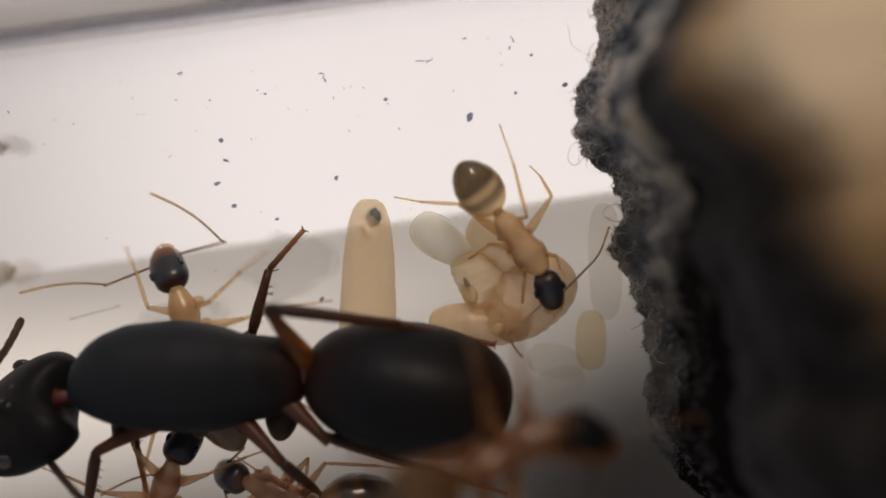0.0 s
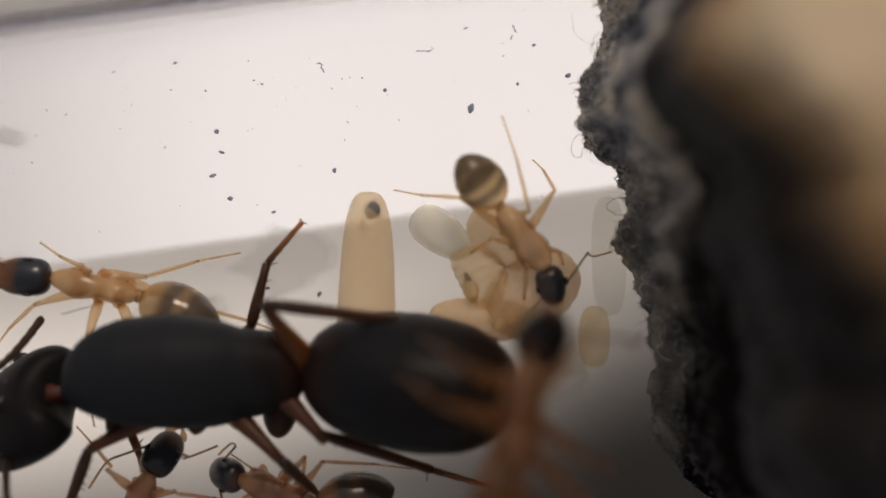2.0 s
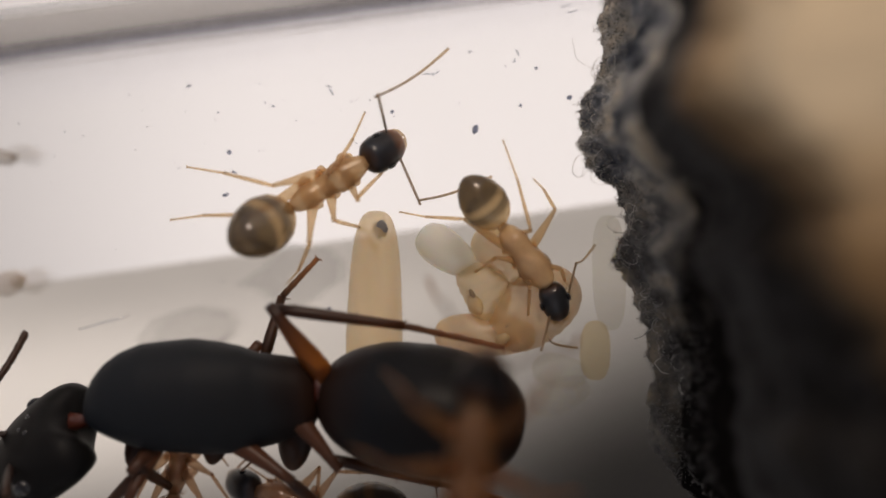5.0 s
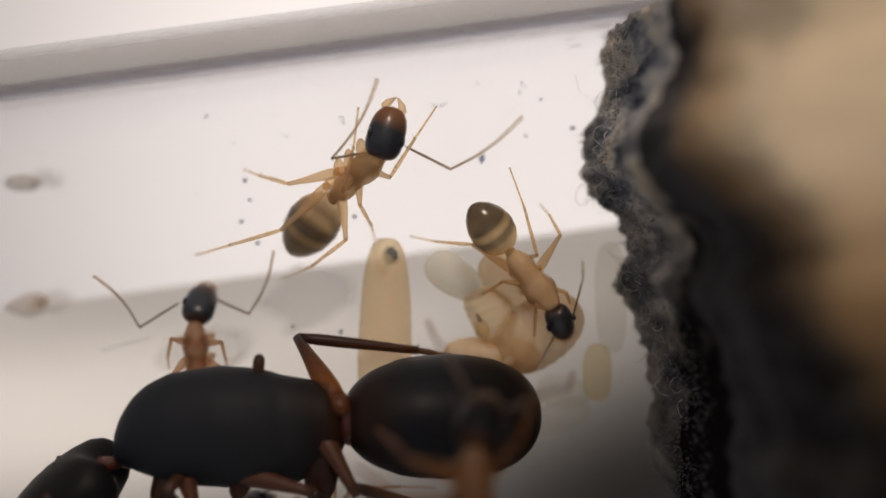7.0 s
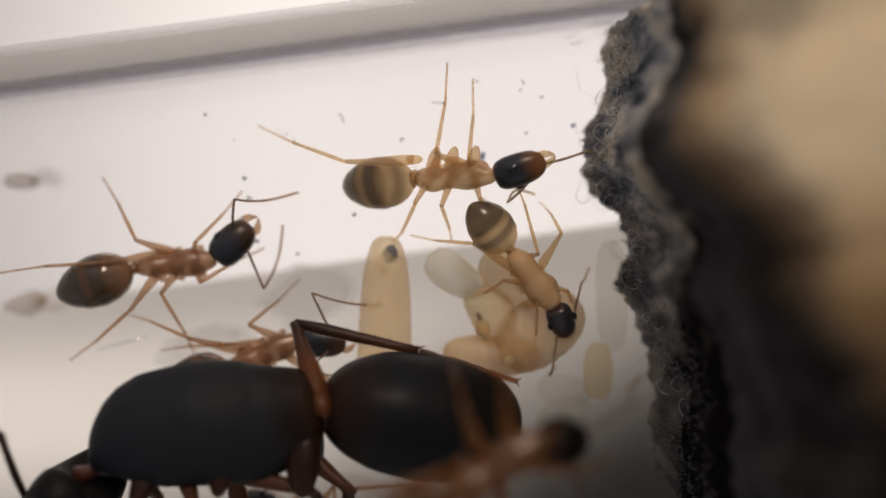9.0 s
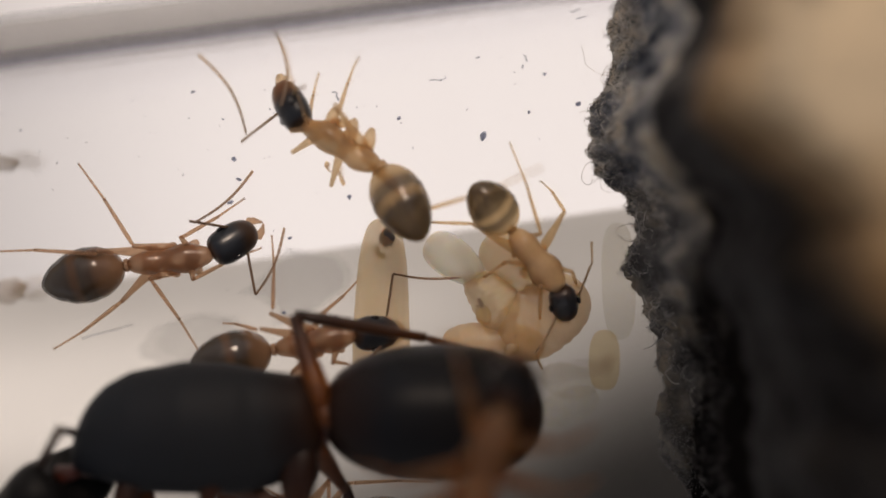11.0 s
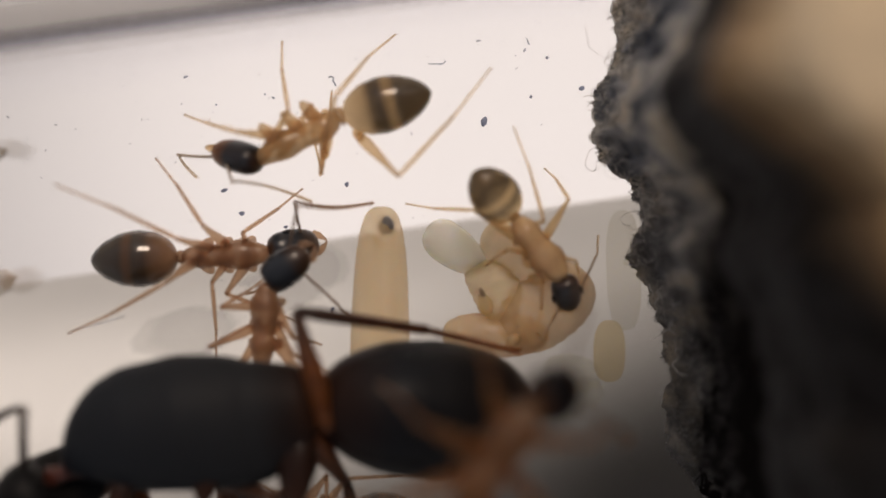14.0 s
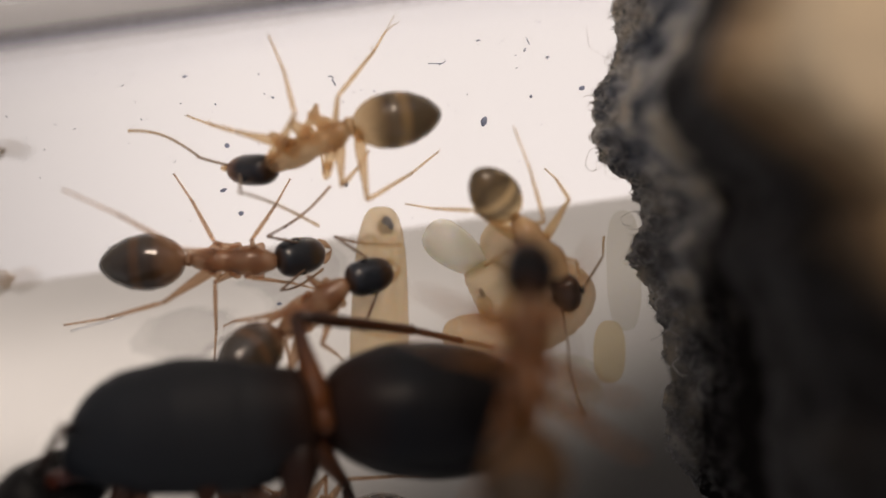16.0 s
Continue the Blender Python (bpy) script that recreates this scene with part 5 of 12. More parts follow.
    walk(worker_a["femur_l1"], [(0, mm(0.36, 0.01, -0.58, 0, -47.6, 57.3)), (0.5, mm(0.47, 0, -0.8, 0, -62.9, 78.5)), (1, mm(0.47, 0, -0.8, 0, -62.9, 78.5)), (1.5, mm(0.36, 0.07, -0.49, 0, -42, 49.6)), (2, mm(0.39, 0.19, -0.36, 0, -34.2, 31.2)), (2.5, mm(0.43, 0.11, -0.39, 0, -37, 59)), (2.75, mm(0.63, 0.14, -0.5, 4, -43.1, 107.6)), (3, mm(0.82, 0.17, -0.61, 0, -49.3, 161.7)), (3.5, mm(0.79, 0.1, -0.67, 0, -53.3, 147.1)), (4, mm(0.65, 0.09, -0.87, 0, -71.1, 124.2)), (4.2, mm(0.54, 0.11, -0.91, 0, -75.9, 93)), (4.7, mm(0.67, 0.2, -0.82, -8.6, -68.3, 147.4)), (5.2, mm(0.8, 0.3, -0.74, 0, -61.2, -174.2)), (6.3, mm(0.8, 0.19, -0.52, 0, -43.6, 164.5)), (6.5, mm(0.13, 0.06, -0.95, 75.3, -72.9, 74.2)), (7, mm(0.25, 0.06, -0.6, 25.6, -76, 133.6)), (7.17, mm(0.55, 0.27, -0.28, 10.9, -30.5, 121.2)), (7.33, mm(0.53, 0.26, -0.27, 9.9, -18.7, 71)), (7.4, mm(0.44, 0.11, -0.39, 14.8, 0.9, 32.3)), (7.5, mm(0.35, -0.04, -0.5, 6.2, 19.2, -7.2)), (7.63, mm(0.5, 0.04, -0.39, 8.1, 3.5, 35.4)), (7.75, mm(0.65, 0.13, -0.28, -1.1, -9.4, 78.1)), (8, mm(0.54, -0.36, -0.53, 12.5, -12.9, 102)), (8.5, mm(0.18, -0.52, -0.64, 15.2, -21.6, 65.3)), (9, mm(0.52, -0.54, -0.73, 8.8, -28.8, 84)), (9.2, mm(0.66, -0.34, -0.53, 0, -24.1, 101.9)), (10.8, mm(0.66, -0.34, -0.53, 0, -24.1, 101.9)), (10.97, mm(0.6, -0.13, -0.48, -19.9, -35.3, 64.6)), (11.13, mm(0.55, 0.09, -0.43, -28.8, -54.9, 23.7)), (11.2, mm(0.58, -0.21, -0.03, -95.8, -68.9, 126.3)), (11.3, mm(0.62, -0.52, 0.38, -122, -39.7, -170)), (11.5, mm(0.25, -0.12, 0.32, -134.7, -62.7, -160)), (11.6, mm(0.38, 0.02, 0.29, -100.8, -52.5, -146.4)), (11.67, mm(0.42, 0.16, 0.05, -45.1, -60.6, -141.3)), (11.75, mm(0.45, 0.31, -0.18, 10.3, -66.1, -150.3)), (11.87, mm(0.22, 0.21, 0.2, -80.7, -64.4, -117.8)), (12, mm(-0.03, 0.03, 0.14, -111.1, -76.8, -156.2)), (12.13, mm(0.22, 0.2, 0.24, -61.5, -43.8, -162.3)), (12.25, mm(0.46, 0.3, -0.11, -11, -12.3, -169.5)), (12.33, mm(0.43, 0.22, 0.02, -43.8, -41.5, -171)), (12.4, mm(0.41, 0.13, 0.15, -123.7, -63.9, -123.9)), (12.5, mm(0.33, 0, 0.01, 160.3, -58.8, -74.7)), (12.67, mm(0.35, 0.13, 0.14, -107.8, -53.3, -142.1)), (12.73, mm(0.34, 0.17, 0.07, -67.1, -32.4, -164.6)), (12.83, mm(0.33, 0.22, 0, -41.2, -6.2, -167.2)), (13, mm(0.46, 0.02, 0.1, -73.9, 28, -164.9)), (13.5, mm(0.46, 0.03, 0.2, -78.5, 29.3, -174.3)), (14, mm(0.46, 0.01, 0.07, -78.5, 29.5, -174.3)), (14.5, mm(0.46, 0.02, 0.1, -78.5, 29.6, -174.3)), (14.73, mm(0.41, 0.13, 0, -38.6, 30, -164.7)), (15, mm(0.36, 0.25, -0.1, -0.1, 25, -157.2)), (15.5, mm(0.34, 0.33, -0.02, -1.3, 23.4, -148.2)), (16, mm(0.44, 0.16, -0.17, 1.2, 29.7, -161.1))])
    walk(worker_a["tibia_l1"], [(0, mm(0.87, 0.81, 0.45, 0, 32.5, 8.8)), (0.5, mm(0.6, 0.62, 0.45, 0, 32.5, 71.1)), (1, mm(0.6, 0.62, 0.45, 0, 32.5, 71.1)), (1.5, mm(1.03, 0.86, 0.45, 0, 32.5, 53.6)), (2, mm(1.38, 0.79, 0.43, 0, 31.9, 48.4)), (2.5, mm(1.01, 1.07, 0.45, 0, 32.5, 41.7)), (3, mm(-0.04, 0.46, 0.45, 0, 0, 52.5)), (3.5, mm(0.09, 0.55, 0.45, 0, 19.4, 19.3)), (4, mm(0.39, 0.47, 0.45, 0, 20.6, 38.5)), (4.2, mm(0.52, 0.45, 0.45, 0, 0, 32.8)), (5.2, mm(0.13, 0.23, 0.49, 0, 41.5, 24.2)), (6.3, mm(-0.18, 0.47, 0.45, 0, 38.5, 9.6)), (6.5, mm(0.25, 0.46, 0.39, -1.8, 81.1, -15.7)), (7, mm(0.02, 0.3, 0.77, 24.8, 53.9, 24.5)), (7.25, mm(0.63, 0.55, 0.3, 10.4, 39.3, -6)), (7.37, mm(1.14, 0.17, -0.33, -10.9, 61.6, -59.4)), (7.5, mm(1.66, -0.2, -0.96, -62.1, 57, -140.7)), (7.63, mm(1.23, 0.35, -0.51, -27.2, 67.2, -69.7)), (7.75, mm(0.81, 0.9, -0.05, 3.8, 55.2, -2.4)), (8, mm(0.25, 0.97, -0.22, 13.4, 62, 27.3)), (8.5, mm(0.72, 0.66, -0.12, 21.3, 62.5, 49.2)), (9, mm(0.65, 0.68, -0.05, 23.2, 71.4, 86.2)), (9.2, mm(0.39, 0.91, 0.04, 0, 60, 93.5)), (10.8, mm(0.39, 0.91, 0.04, 0, 60, 93.5)), (10.97, mm(0.11, 0.37, 0.45, 32, 36.9, 75)), (11.07, mm(-0.03, 0.1, 0.66, 54.2, 26.6, 57.5)), (11.13, mm(-0.17, -0.17, 0.86, 77.4, 22.8, 38.1)), (11.3, mm(-0.45, -0.7, 1.27, 110.9, 30.3, 10.3)), (11.5, mm(-0.35, -0.34, 1.56, 100.1, 32.3, 9.1)), (12, mm(-0.32, -0.1, 1.51, 143.8, 33.6, 73.7)), (12.13, mm(-0.38, -0.3, 0.88, 69, 22.8, 58.5)), (12.25, mm(-0.38, 0.09, 0.1, 2.7, 6.5, 64)), (12.37, mm(0.06, -0.42, 0.69, 65.4, 18.8, 62.8)), (12.5, mm(0.52, -0.7, 1.21, 132.6, 25.2, 74.3)), (12.73, mm(-0.14, -0.63, 0.25, 66.6, -1.1, 51.3)), (13, mm(-0.74, -0.3, -0.56, 29.8, -22.9, 72.2)), (13.5, mm(-0.75, -0.09, -0.49, 34, -25.3, 68)), (14, mm(-0.75, -0.11, -0.62, 33.8, -26.1, 67.8)), (14.5, mm(-0.75, -0.1, -0.59, 33.7, -26.2, 67.8)), (15, mm(-0.8, -0.24, -0.68, 0, -31.3, 57.1)), (15.5, mm(-0.75, -0.35, -0.57, 2.3, -29, 65.2)), (16, mm(-0.71, -0.23, -0.86, -2.6, -32.2, 54.4))])
    walk(worker_a["femur_r1"], [(0, mm(0.55, 0.04, -0.64, 0, -50.9, -94)), (0.5, mm(0.4, 0.02, -0.67, 0, -52.8, -66.9)), (0.75, mm(0.59, -0.03, -0.66, 0.1, -52.7, -105.3)), (1, mm(0.78, -0.08, -0.66, 0, -52.5, -143.7)), (1.5, mm(0.74, -0.04, -0.65, 0, -51.6, -132.2)), (2, mm(0.82, -0.17, -0.71, 0, -55.7, -161.1)), (2.5, mm(0.55, -0.15, -0.33, 0, -34.1, -99.7)), (3, mm(0.77, -0.2, -0.47, 0, -41.1, -162.9)), (3.5, mm(0.72, -0.04, -0.57, 0, -46.9, -130.7)), (4, mm(0.7, -0.01, -0.6, 0, -48.7, -123.4)), (4.2, mm(0.72, -0.07, -0.51, 0, -43.5, -133.9)), (5.2, mm(0.47, -0.07, -0.71, 0, -66.1, -74.9)), (6.3, mm(0.38, -0.21, -0.53, 0, -59.4, -22.4)), (6.5, mm(-0.3, -0.17, -0.65, -28, -22, -31.8)), (7, mm(-0.31, -0.3, -0.79, -13, -37.3, -19)), (7.5, mm(-0.21, -0.44, -0.72, 8.2, -39, -13.6)), (8, mm(-0.09, -0.47, -0.65, 4.9, -38.5, 1.5)), (8.5, mm(0.08, -0.43, -0.52, 4.6, -41.7, -1.4)), (9, mm(0.23, -0.52, -0.74, 11.9, -65.9, 22.5)), (9.2, mm(0.39, -0.4, -0.63, 0, -63.6, 44.8)), (10.8, mm(0.39, -0.4, -0.63, 0, -63.6, 44.8)), (11.05, mm(0.34, -0.18, -0.41, 18.8, -26.4, -12.6)), (11.17, mm(0.55, -0.49, -0.21, 25.9, -5.2, -72.7)), (11.3, mm(0.75, -0.81, -0.02, 11.2, 11.6, -131.7)), (11.5, mm(0.48, -0.38, -0.03, 7.2, 10.6, -120.2)), (12, mm(1.45, 0, 0, 8.4, 28.6, -84.6)), (12.5, mm(1.48, -0.03, -0.18, 1.5, 37.4, -88.9)), (13, mm(0.27, -0.14, -0.2, -0.7, 13.5, -40.6)), (13.5, mm(0.27, -0.16, -0.25, -2.6, 11.3, -39.5)), (14, mm(0.29, -0.13, -0.24, -2, 16.5, -43.5)), (14.5, mm(0.33, -0.13, -0.13, -1.8, 20.2, -44.1)), (15, mm(0.44, -0.35, -0.3, 0.1, 40.6, -16)), (15.5, mm(0.45, -0.25, -0.16, -0.5, 40.8, -10.6)), (16, mm(0.34, -0.39, -0.24, 1.5, 31.4, -34))])
    walk(worker_a["tibia_r1"], [(0, mm(0.49, -0.84, 0.45, 0, 32.5, -60.9)), (0.5, mm(0.74, -0.76, 0.45, 0, 32.5, -19)), (1, mm(0.1, -0.59, 0.45, 0, 32.5, -78)), (1.5, mm(0.16, -0.68, 0.45, 0, 32.5, -39.9)), (2, mm(0.08, -0.42, 0.45, 0, 32.5, -8.8)), (2.5, mm(0.35, -1.29, 0.45, 0, 32.5, -47.3)), (3, mm(-0.24, -0.51, 0.45, 0, 0, -47.2)), (3.5, mm(0.1, -0.77, 0.45, 0, 0, -12.2)), (3.73, mm(0.15, -0.78, 0.45, -6.1, 29.9, 4.2)), (4, mm(0.19, -0.78, 0.45, 0, 60, 26.7)), (4.2, mm(0.02, -0.8, 0.45, 0, 63.5, 38.3)), (5.2, mm(0.62, -0.62, 0.57, 0, 37.6, 5.5)), (6.3, mm(1.04, -0.48, 0.68, 0, 6.4, 11.2)), (6.5, mm(0.8, -0.85, -0.12, -0.9, 50.9, -14.9)), (7, mm(0.74, -0.67, 0.06, 6.1, 48.5, -4.7)), (7.25, mm(0.79, -0.22, 0.65, 13.1, 28.5, -40)), (7.37, mm(0.82, -0.45, 0.41, -9.2, 39.2, -98.7)), (7.5, mm(0.85, -0.69, 0.17, -31.6, 28.7, -157.5)), (8, mm(1, -0.44, 0.22, -15.7, 30.6, -103.3)), (8.5, mm(1.13, -0.46, 0.41, -15.2, 21.9, -102.4)), (9, mm(0.76, -0.3, 0.54, -8.5, 25.5, -104.7)), (9.2, mm(0.84, 0.03, 0.62, 0, 26.3, -78.9)), (10.8, mm(0.84, 0.03, 0.62, 0, 26.3, -78.9)), (10.97, mm(0.93, -0.33, 0.28, -6.3, 30.7, -32.3)), (11.13, mm(1.03, -0.7, -0.06, -6.9, 37.8, 16.9)), (11.2, mm(0.44, -1.27, -0.18, 54.9, 32.4, 20.8)), (11.3, mm(-0.16, -1.83, -0.3, 112.7, 26.9, 17.2)), (11.5, mm(-0.21, -1.57, -0.28, 122.6, 32.4, 32.4)), (12, mm(1.56, -1.22, -0.67, 101.2, 33.1, 34.6)), (12.5, mm(1.51, -1.14, -1.04, 125, 53.5, 46.6)), (12.73, mm(1.4, -1.09, -0.78, 59.2, 45.2, 45.1)), (13, mm(1.3, -1.03, -0.53, 1, 40.4, 54.4)), (13.5, mm(1.32, -1.03, -0.53, 4.2, 40.5, 54.8)), (14, mm(1.26, -1.05, -0.64, 2.8, 38.2, 53.3)), (14.5, mm(1.27, -1.05, -0.61, 2.5, 37.6, 53.8)), (15, mm(1.47, -0.65, -1.21, 0, 36.9, 49.7)), (15.5, mm(1.5, -0.45, -1.07, 2.3, 39, 56)), (16, mm(1.33, -1.07, -0.96, -2.1, 35.4, 36.1))])
    walk(worker_a["femur_l2"], [(0, mm(-0.14, 0.36, -0.25, 0, -33.4, 95)), (2.5, mm(-0.14, 0.36, -0.25, 0, -33.4, 95)), (3, mm(0.13, 0.19, -0.79, 0, -59.6, 148.6)), (3.5, mm(0.09, 0.21, -0.49, 0, -41.5, 147.1)), (4, mm(0.07, 0.39, -0.41, 0, -37.5, -170.9)), (4.2, mm(-0.04, 0.34, -0.32, 0, -33.2, 168.4)), (5.2, mm(-0.04, 0.32, -0.31, 0, -29.1, 159.6)), (6.3, mm(0.03, 0.21, -0.33, 0, -19.6, 139)), (6.5, mm(-0.22, 0.35, -0.27, 45.2, -39.7, 92)), (7, mm(-0.26, 0.42, -0.09, 19.7, -19.1, 135)), (7.5, mm(-0.05, 0.09, -0.28, 28.2, -21.9, 96.8)), (8, mm(-0.23, 0.51, -0.28, 4.7, -7.9, 148.4)), (8.5, mm(-0.11, 0.37, -0.23, 5.5, -17.5, 144.9)), (9, mm(0.09, -0.19, -0.55, 8, -21.6, 98.7)), (9.2, mm(0.14, -0.19, -0.42, 0, -15, 117.7)), (10.8, mm(0.14, -0.19, -0.42, 0, -15, 117.7)), (11.05, mm(0.03, 0.12, -0.25, -10.2, -38.1, 86.8)), (11.17, mm(0.01, 0.16, 0.13, -60.4, -73.6, 121.8)), (11.3, mm(-0.01, 0.2, 0.5, -168.5, -54.9, -144.5)), (11.5, mm(-0.84, 0.56, 0.2, 175.7, -83.2, -119.3)), (11.63, mm(-0.45, 0.51, 0.08, -37.6, -78.8, 119)), (11.75, mm(-0.25, 0.41, -0.02, -7.3, -62.9, 121.4)), (12, mm(-1.03, 0.09, 0.49, 58.7, -70.5, 29.9)), (12.25, mm(-0.52, 0.37, -0.17, -6, -60, 98.3)), (12.5, mm(-0.69, 0.06, 0.31, 160.9, -67.4, -73.6)), (12.73, mm(-0.8, 0.21, 0.05, 62.2, -75.7, -9.8)), (13, mm(-0.91, 0.36, -0.21, 0.5, -57.5, 16.1)), (13.5, mm(-0.88, 0.36, -0.27, 2.1, -56, 15.2)), (14, mm(-0.85, 0.36, -0.27, 1.4, -56.3, 15.3)), (14.5, mm(-0.84, 0.38, -0.15, 1.3, -56.4, 15.4)), (14.75, mm(-0.48, 0.37, -0.19, 10.9, -65.7, 70.6)), (15, mm(-1.04, 0.15, 0.07, 120.7, -70.8, -42.5)), (15.5, mm(-1.01, 0.03, 0.16, 115.5, -67, -32)), (16, mm(-0.81, 0.23, 0.01, 124, -68.9, -55.6))])
    walk(worker_a["tibia_l2"], [(0, mm(-0.25, 1.61, 0.58, 0, 30.6, 95)), (2.5, mm(-0.25, 1.61, 0.58, 0, 30.6, 95)), (3, mm(-0.52, 0.59, 0.5, 0, 41.1, 65.2)), (3.5, mm(-0.86, 0.82, 0.5, 0, 40.1, 84.6)), (4, mm(-1.11, 0.21, 0.5, 0, 0, 118.2)), (4.2, mm(-1.27, 0.59, 0.5, 0, 0, 136.2)), (5.2, mm(-1.27, 0.78, 0.41, 0, 36, 136.3)), (6.3, mm(-1.04, 1.13, 0.17, 0, 63, 148.6)), (6.5, mm(-0.26, 1.5, 0.69, 30.7, 24.9, 148.3)), (7, mm(-1.26, 1.43, 0.4, 7.6, 29.9, 161.5)), (7.13, mm(-1.26, 1.26, 0, -5.1, 50, -176)), (7.25, mm(-1.27, 1.09, -0.39, -4.3, 72.3, -144.6)), (7.5, mm(-0.21, 1.47, 0.27, -52.3, 51.6, -176.9)), (8, mm(-1.5, 1.29, -0.06, -5.1, 35, -177)), (8.5, mm(-1.28, 1.2, 0.22, -2.5, 35.9, 174.5)), (8.75, mm(-1.09, 0.88, -0.05, 18.6, 62, 148.2)), (8.87, mm(-0.61, 1.04, -0.02, 33.6, 70, 119.6)), (9, mm(-0.12, 1.19, 0.01, 35.7, 79.9, 79.4)), (9.2, mm(-0.53, 1.1, -0.03, 0, 77.5, 78.4)), (10.8, mm(-0.53, 1.1, -0.03, 0, 77.5, 78.4)), (10.97, mm(-0.59, 0.63, 0.56, 20.3, 48.4, 58.8)), (11.13, mm(-0.66, 0.17, 1.14, 51.5, 20, 27.8)), (11.3, mm(-0.72, -0.3, 1.73, 81.5, 11.3, -2.2)), (11.4, mm(-0.76, 0.08, 1.69, 143.1, 40.9, 20.7)), (11.5, mm(-0.93, 0.41, 1.69, -138.9, 32.2, 71)), (11.63, mm(-0.67, 0.6, 1.48, -74.2, 38.1, 70.9)), (11.75, mm(-0.55, 0.75, 1.31, -6.2, 35.4, 81.7)), (11.87, mm(-0.57, 0.54, 1.61, -55, 19.8, 102.7)), (12, mm(-0.6, 0.34, 1.9, -104.1, 23.8, 128.3)), (12.5, mm(-0.53, -0.5, 1.7, -134.5, 25.3, 105)), (12.73, mm(-0.33, 0.05, 1.38, -77.3, 45.7, 107.3)), (13, mm(-0.14, 0.59, 1.05, 1.1, 51.8, 137.2)), (13.5, mm(-0.07, 0.58, 0.96, 4.5, 50.9, 138)), (14, mm(-0.04, 0.57, 0.99, 3.1, 51, 137.9)), (14.5, mm(-0.04, 0.59, 1.1, 2.8, 51, 137.9)), (14.73, mm(-0.36, 0.2, 1.29, -49.3, 33.1, 119.4)), (15, mm(-0.68, -0.18, 1.49, -87.7, 10.9, 122.4)), (15.5, mm(-0.52, -0.28, 1.54, -91.1, 17.4, 133.7)), (16, mm(-0.5, -0.21, 1.4, -116.6, 26.7, 100.1))])
    walk(worker_a["femur_r2"], [(0, mm(-0.14, -0.36, -0.25, 0, -33.4, -95)), (0.5, mm(-0.14, -0.36, -0.25, 0, -33.4, -95)), (1, mm(0.11, -0.27, -0.49, 0, -41.3, -159.8)), (1.5, mm(-0.12, -0.35, -0.26, 0, -30.6, -165.6)), (2, mm(-0.15, -0.36, -0.25, 0, -29.9, -169.9)), (2.5, mm(0.06, -0.27, -0.42, 0, -37.8, -155.5)), (3, mm(0.13, -0.24, -0.53, 0, -43.6, -157)), (3.5, mm(-0.04, -0.28, -0.34, 0, -34, -141.7)), (4, mm(0.04, -0.09, -0.63, 0, -48.7, -124.2)), (4.2, mm(-0.06, -0.04, -0.61, 0, -47.7, -105.3)), (5.2, mm(-0.03, -0.16, -0.64, 0, -59.5, -118.9)), (6.3, mm(0.03, -0.3, -0.68, 0, -66.8, -160.1)), (6.5, mm(-0.66, -0.11, -0.49, -167.3, -68.4, -20.7)), (7, mm(-0.69, -0.29, -0.58, 157, -65.3, -4.7)), (7.5, mm(-0.49, -0.26, -0.33, 177.3, -72.4, -17.7)), (7.63, mm(-0.31, -0.31, -0.34, -139.6, -84.8, -20.5)), (7.75, mm(-0.12, -0.36, -0.36, 13.7, -80.6, -133.7)), (8, mm(-0.4, -0.22, -0.25, -70.2, -75.6, -29.4)), (8.25, mm(-0.14, -0.36, -0.28, 8.8, -84.1, -141.4)), (8.37, mm(-0.26, -0.32, -0.27, 125.8, -88.7, 60.4)), (8.5, mm(-0.39, -0.29, -0.27, 135.2, -82.1, 9.6)), (9, mm(-0.28, -0.34, -0.56, 37.7, -79.2, 80.6)), (9.2, mm(-0.12, -0.43, -0.61, 0, -78.1, 104.9)), (10.3, mm(-0.12, -0.43, -0.61, 0, -78.1, 104.9)), (10.55, mm(-0.05, -0.36, -0.41, 17.5, -45, 50.8)), (10.8, mm(0.02, -0.29, -0.2, 0, -14.6, 21.9)), (11.05, mm(-0.13, -0.01, -0.2, 4.4, -5, -27.7)), (11.17, mm(-0.15, 0.02, -0.26, 21, -13.8, -78.9)), (11.3, mm(-0.16, 0.05, -0.32, 38.3, -6.4, -130.5)), (11.5, mm(-0.61, 0.28, -0.21, 28.2, 4.6, -112.7)), (12, mm(-0.32, -0.03, -0.17, 56.9, 0.1, -74.2)), (12.25, mm(0.38, -0.06, -0.11, 2.5, 16.7, -102.5)), (12.37, mm(0.48, -0.04, -0.13, -34.2, 15.9, -118.7)), (12.5, mm(0.58, -0.03, -0.15, -68.7, 6.1, -131.1)), (13, mm(1.12, -0.01, -0.03, -78, 33.1, -173.4)), (13.5, mm(0.93, 0.01, 0.08, -64.6, 24.4, -145.9)), (14, mm(0.95, -0.01, -0.04, -65.2, 19.4, -142.8)), (14.5, mm(0.96, 0, 0, -65.3, 21.3, -144.5)), (15, mm(0.92, -0.44, -0.05, -0.1, 16.6, -151)), (15.5, mm(0.98, -0.27, 0.05, -1.4, 15.2, -143)), (16, mm(0.89, -0.59, -0.02, 1.3, 21.1, -156.3))])
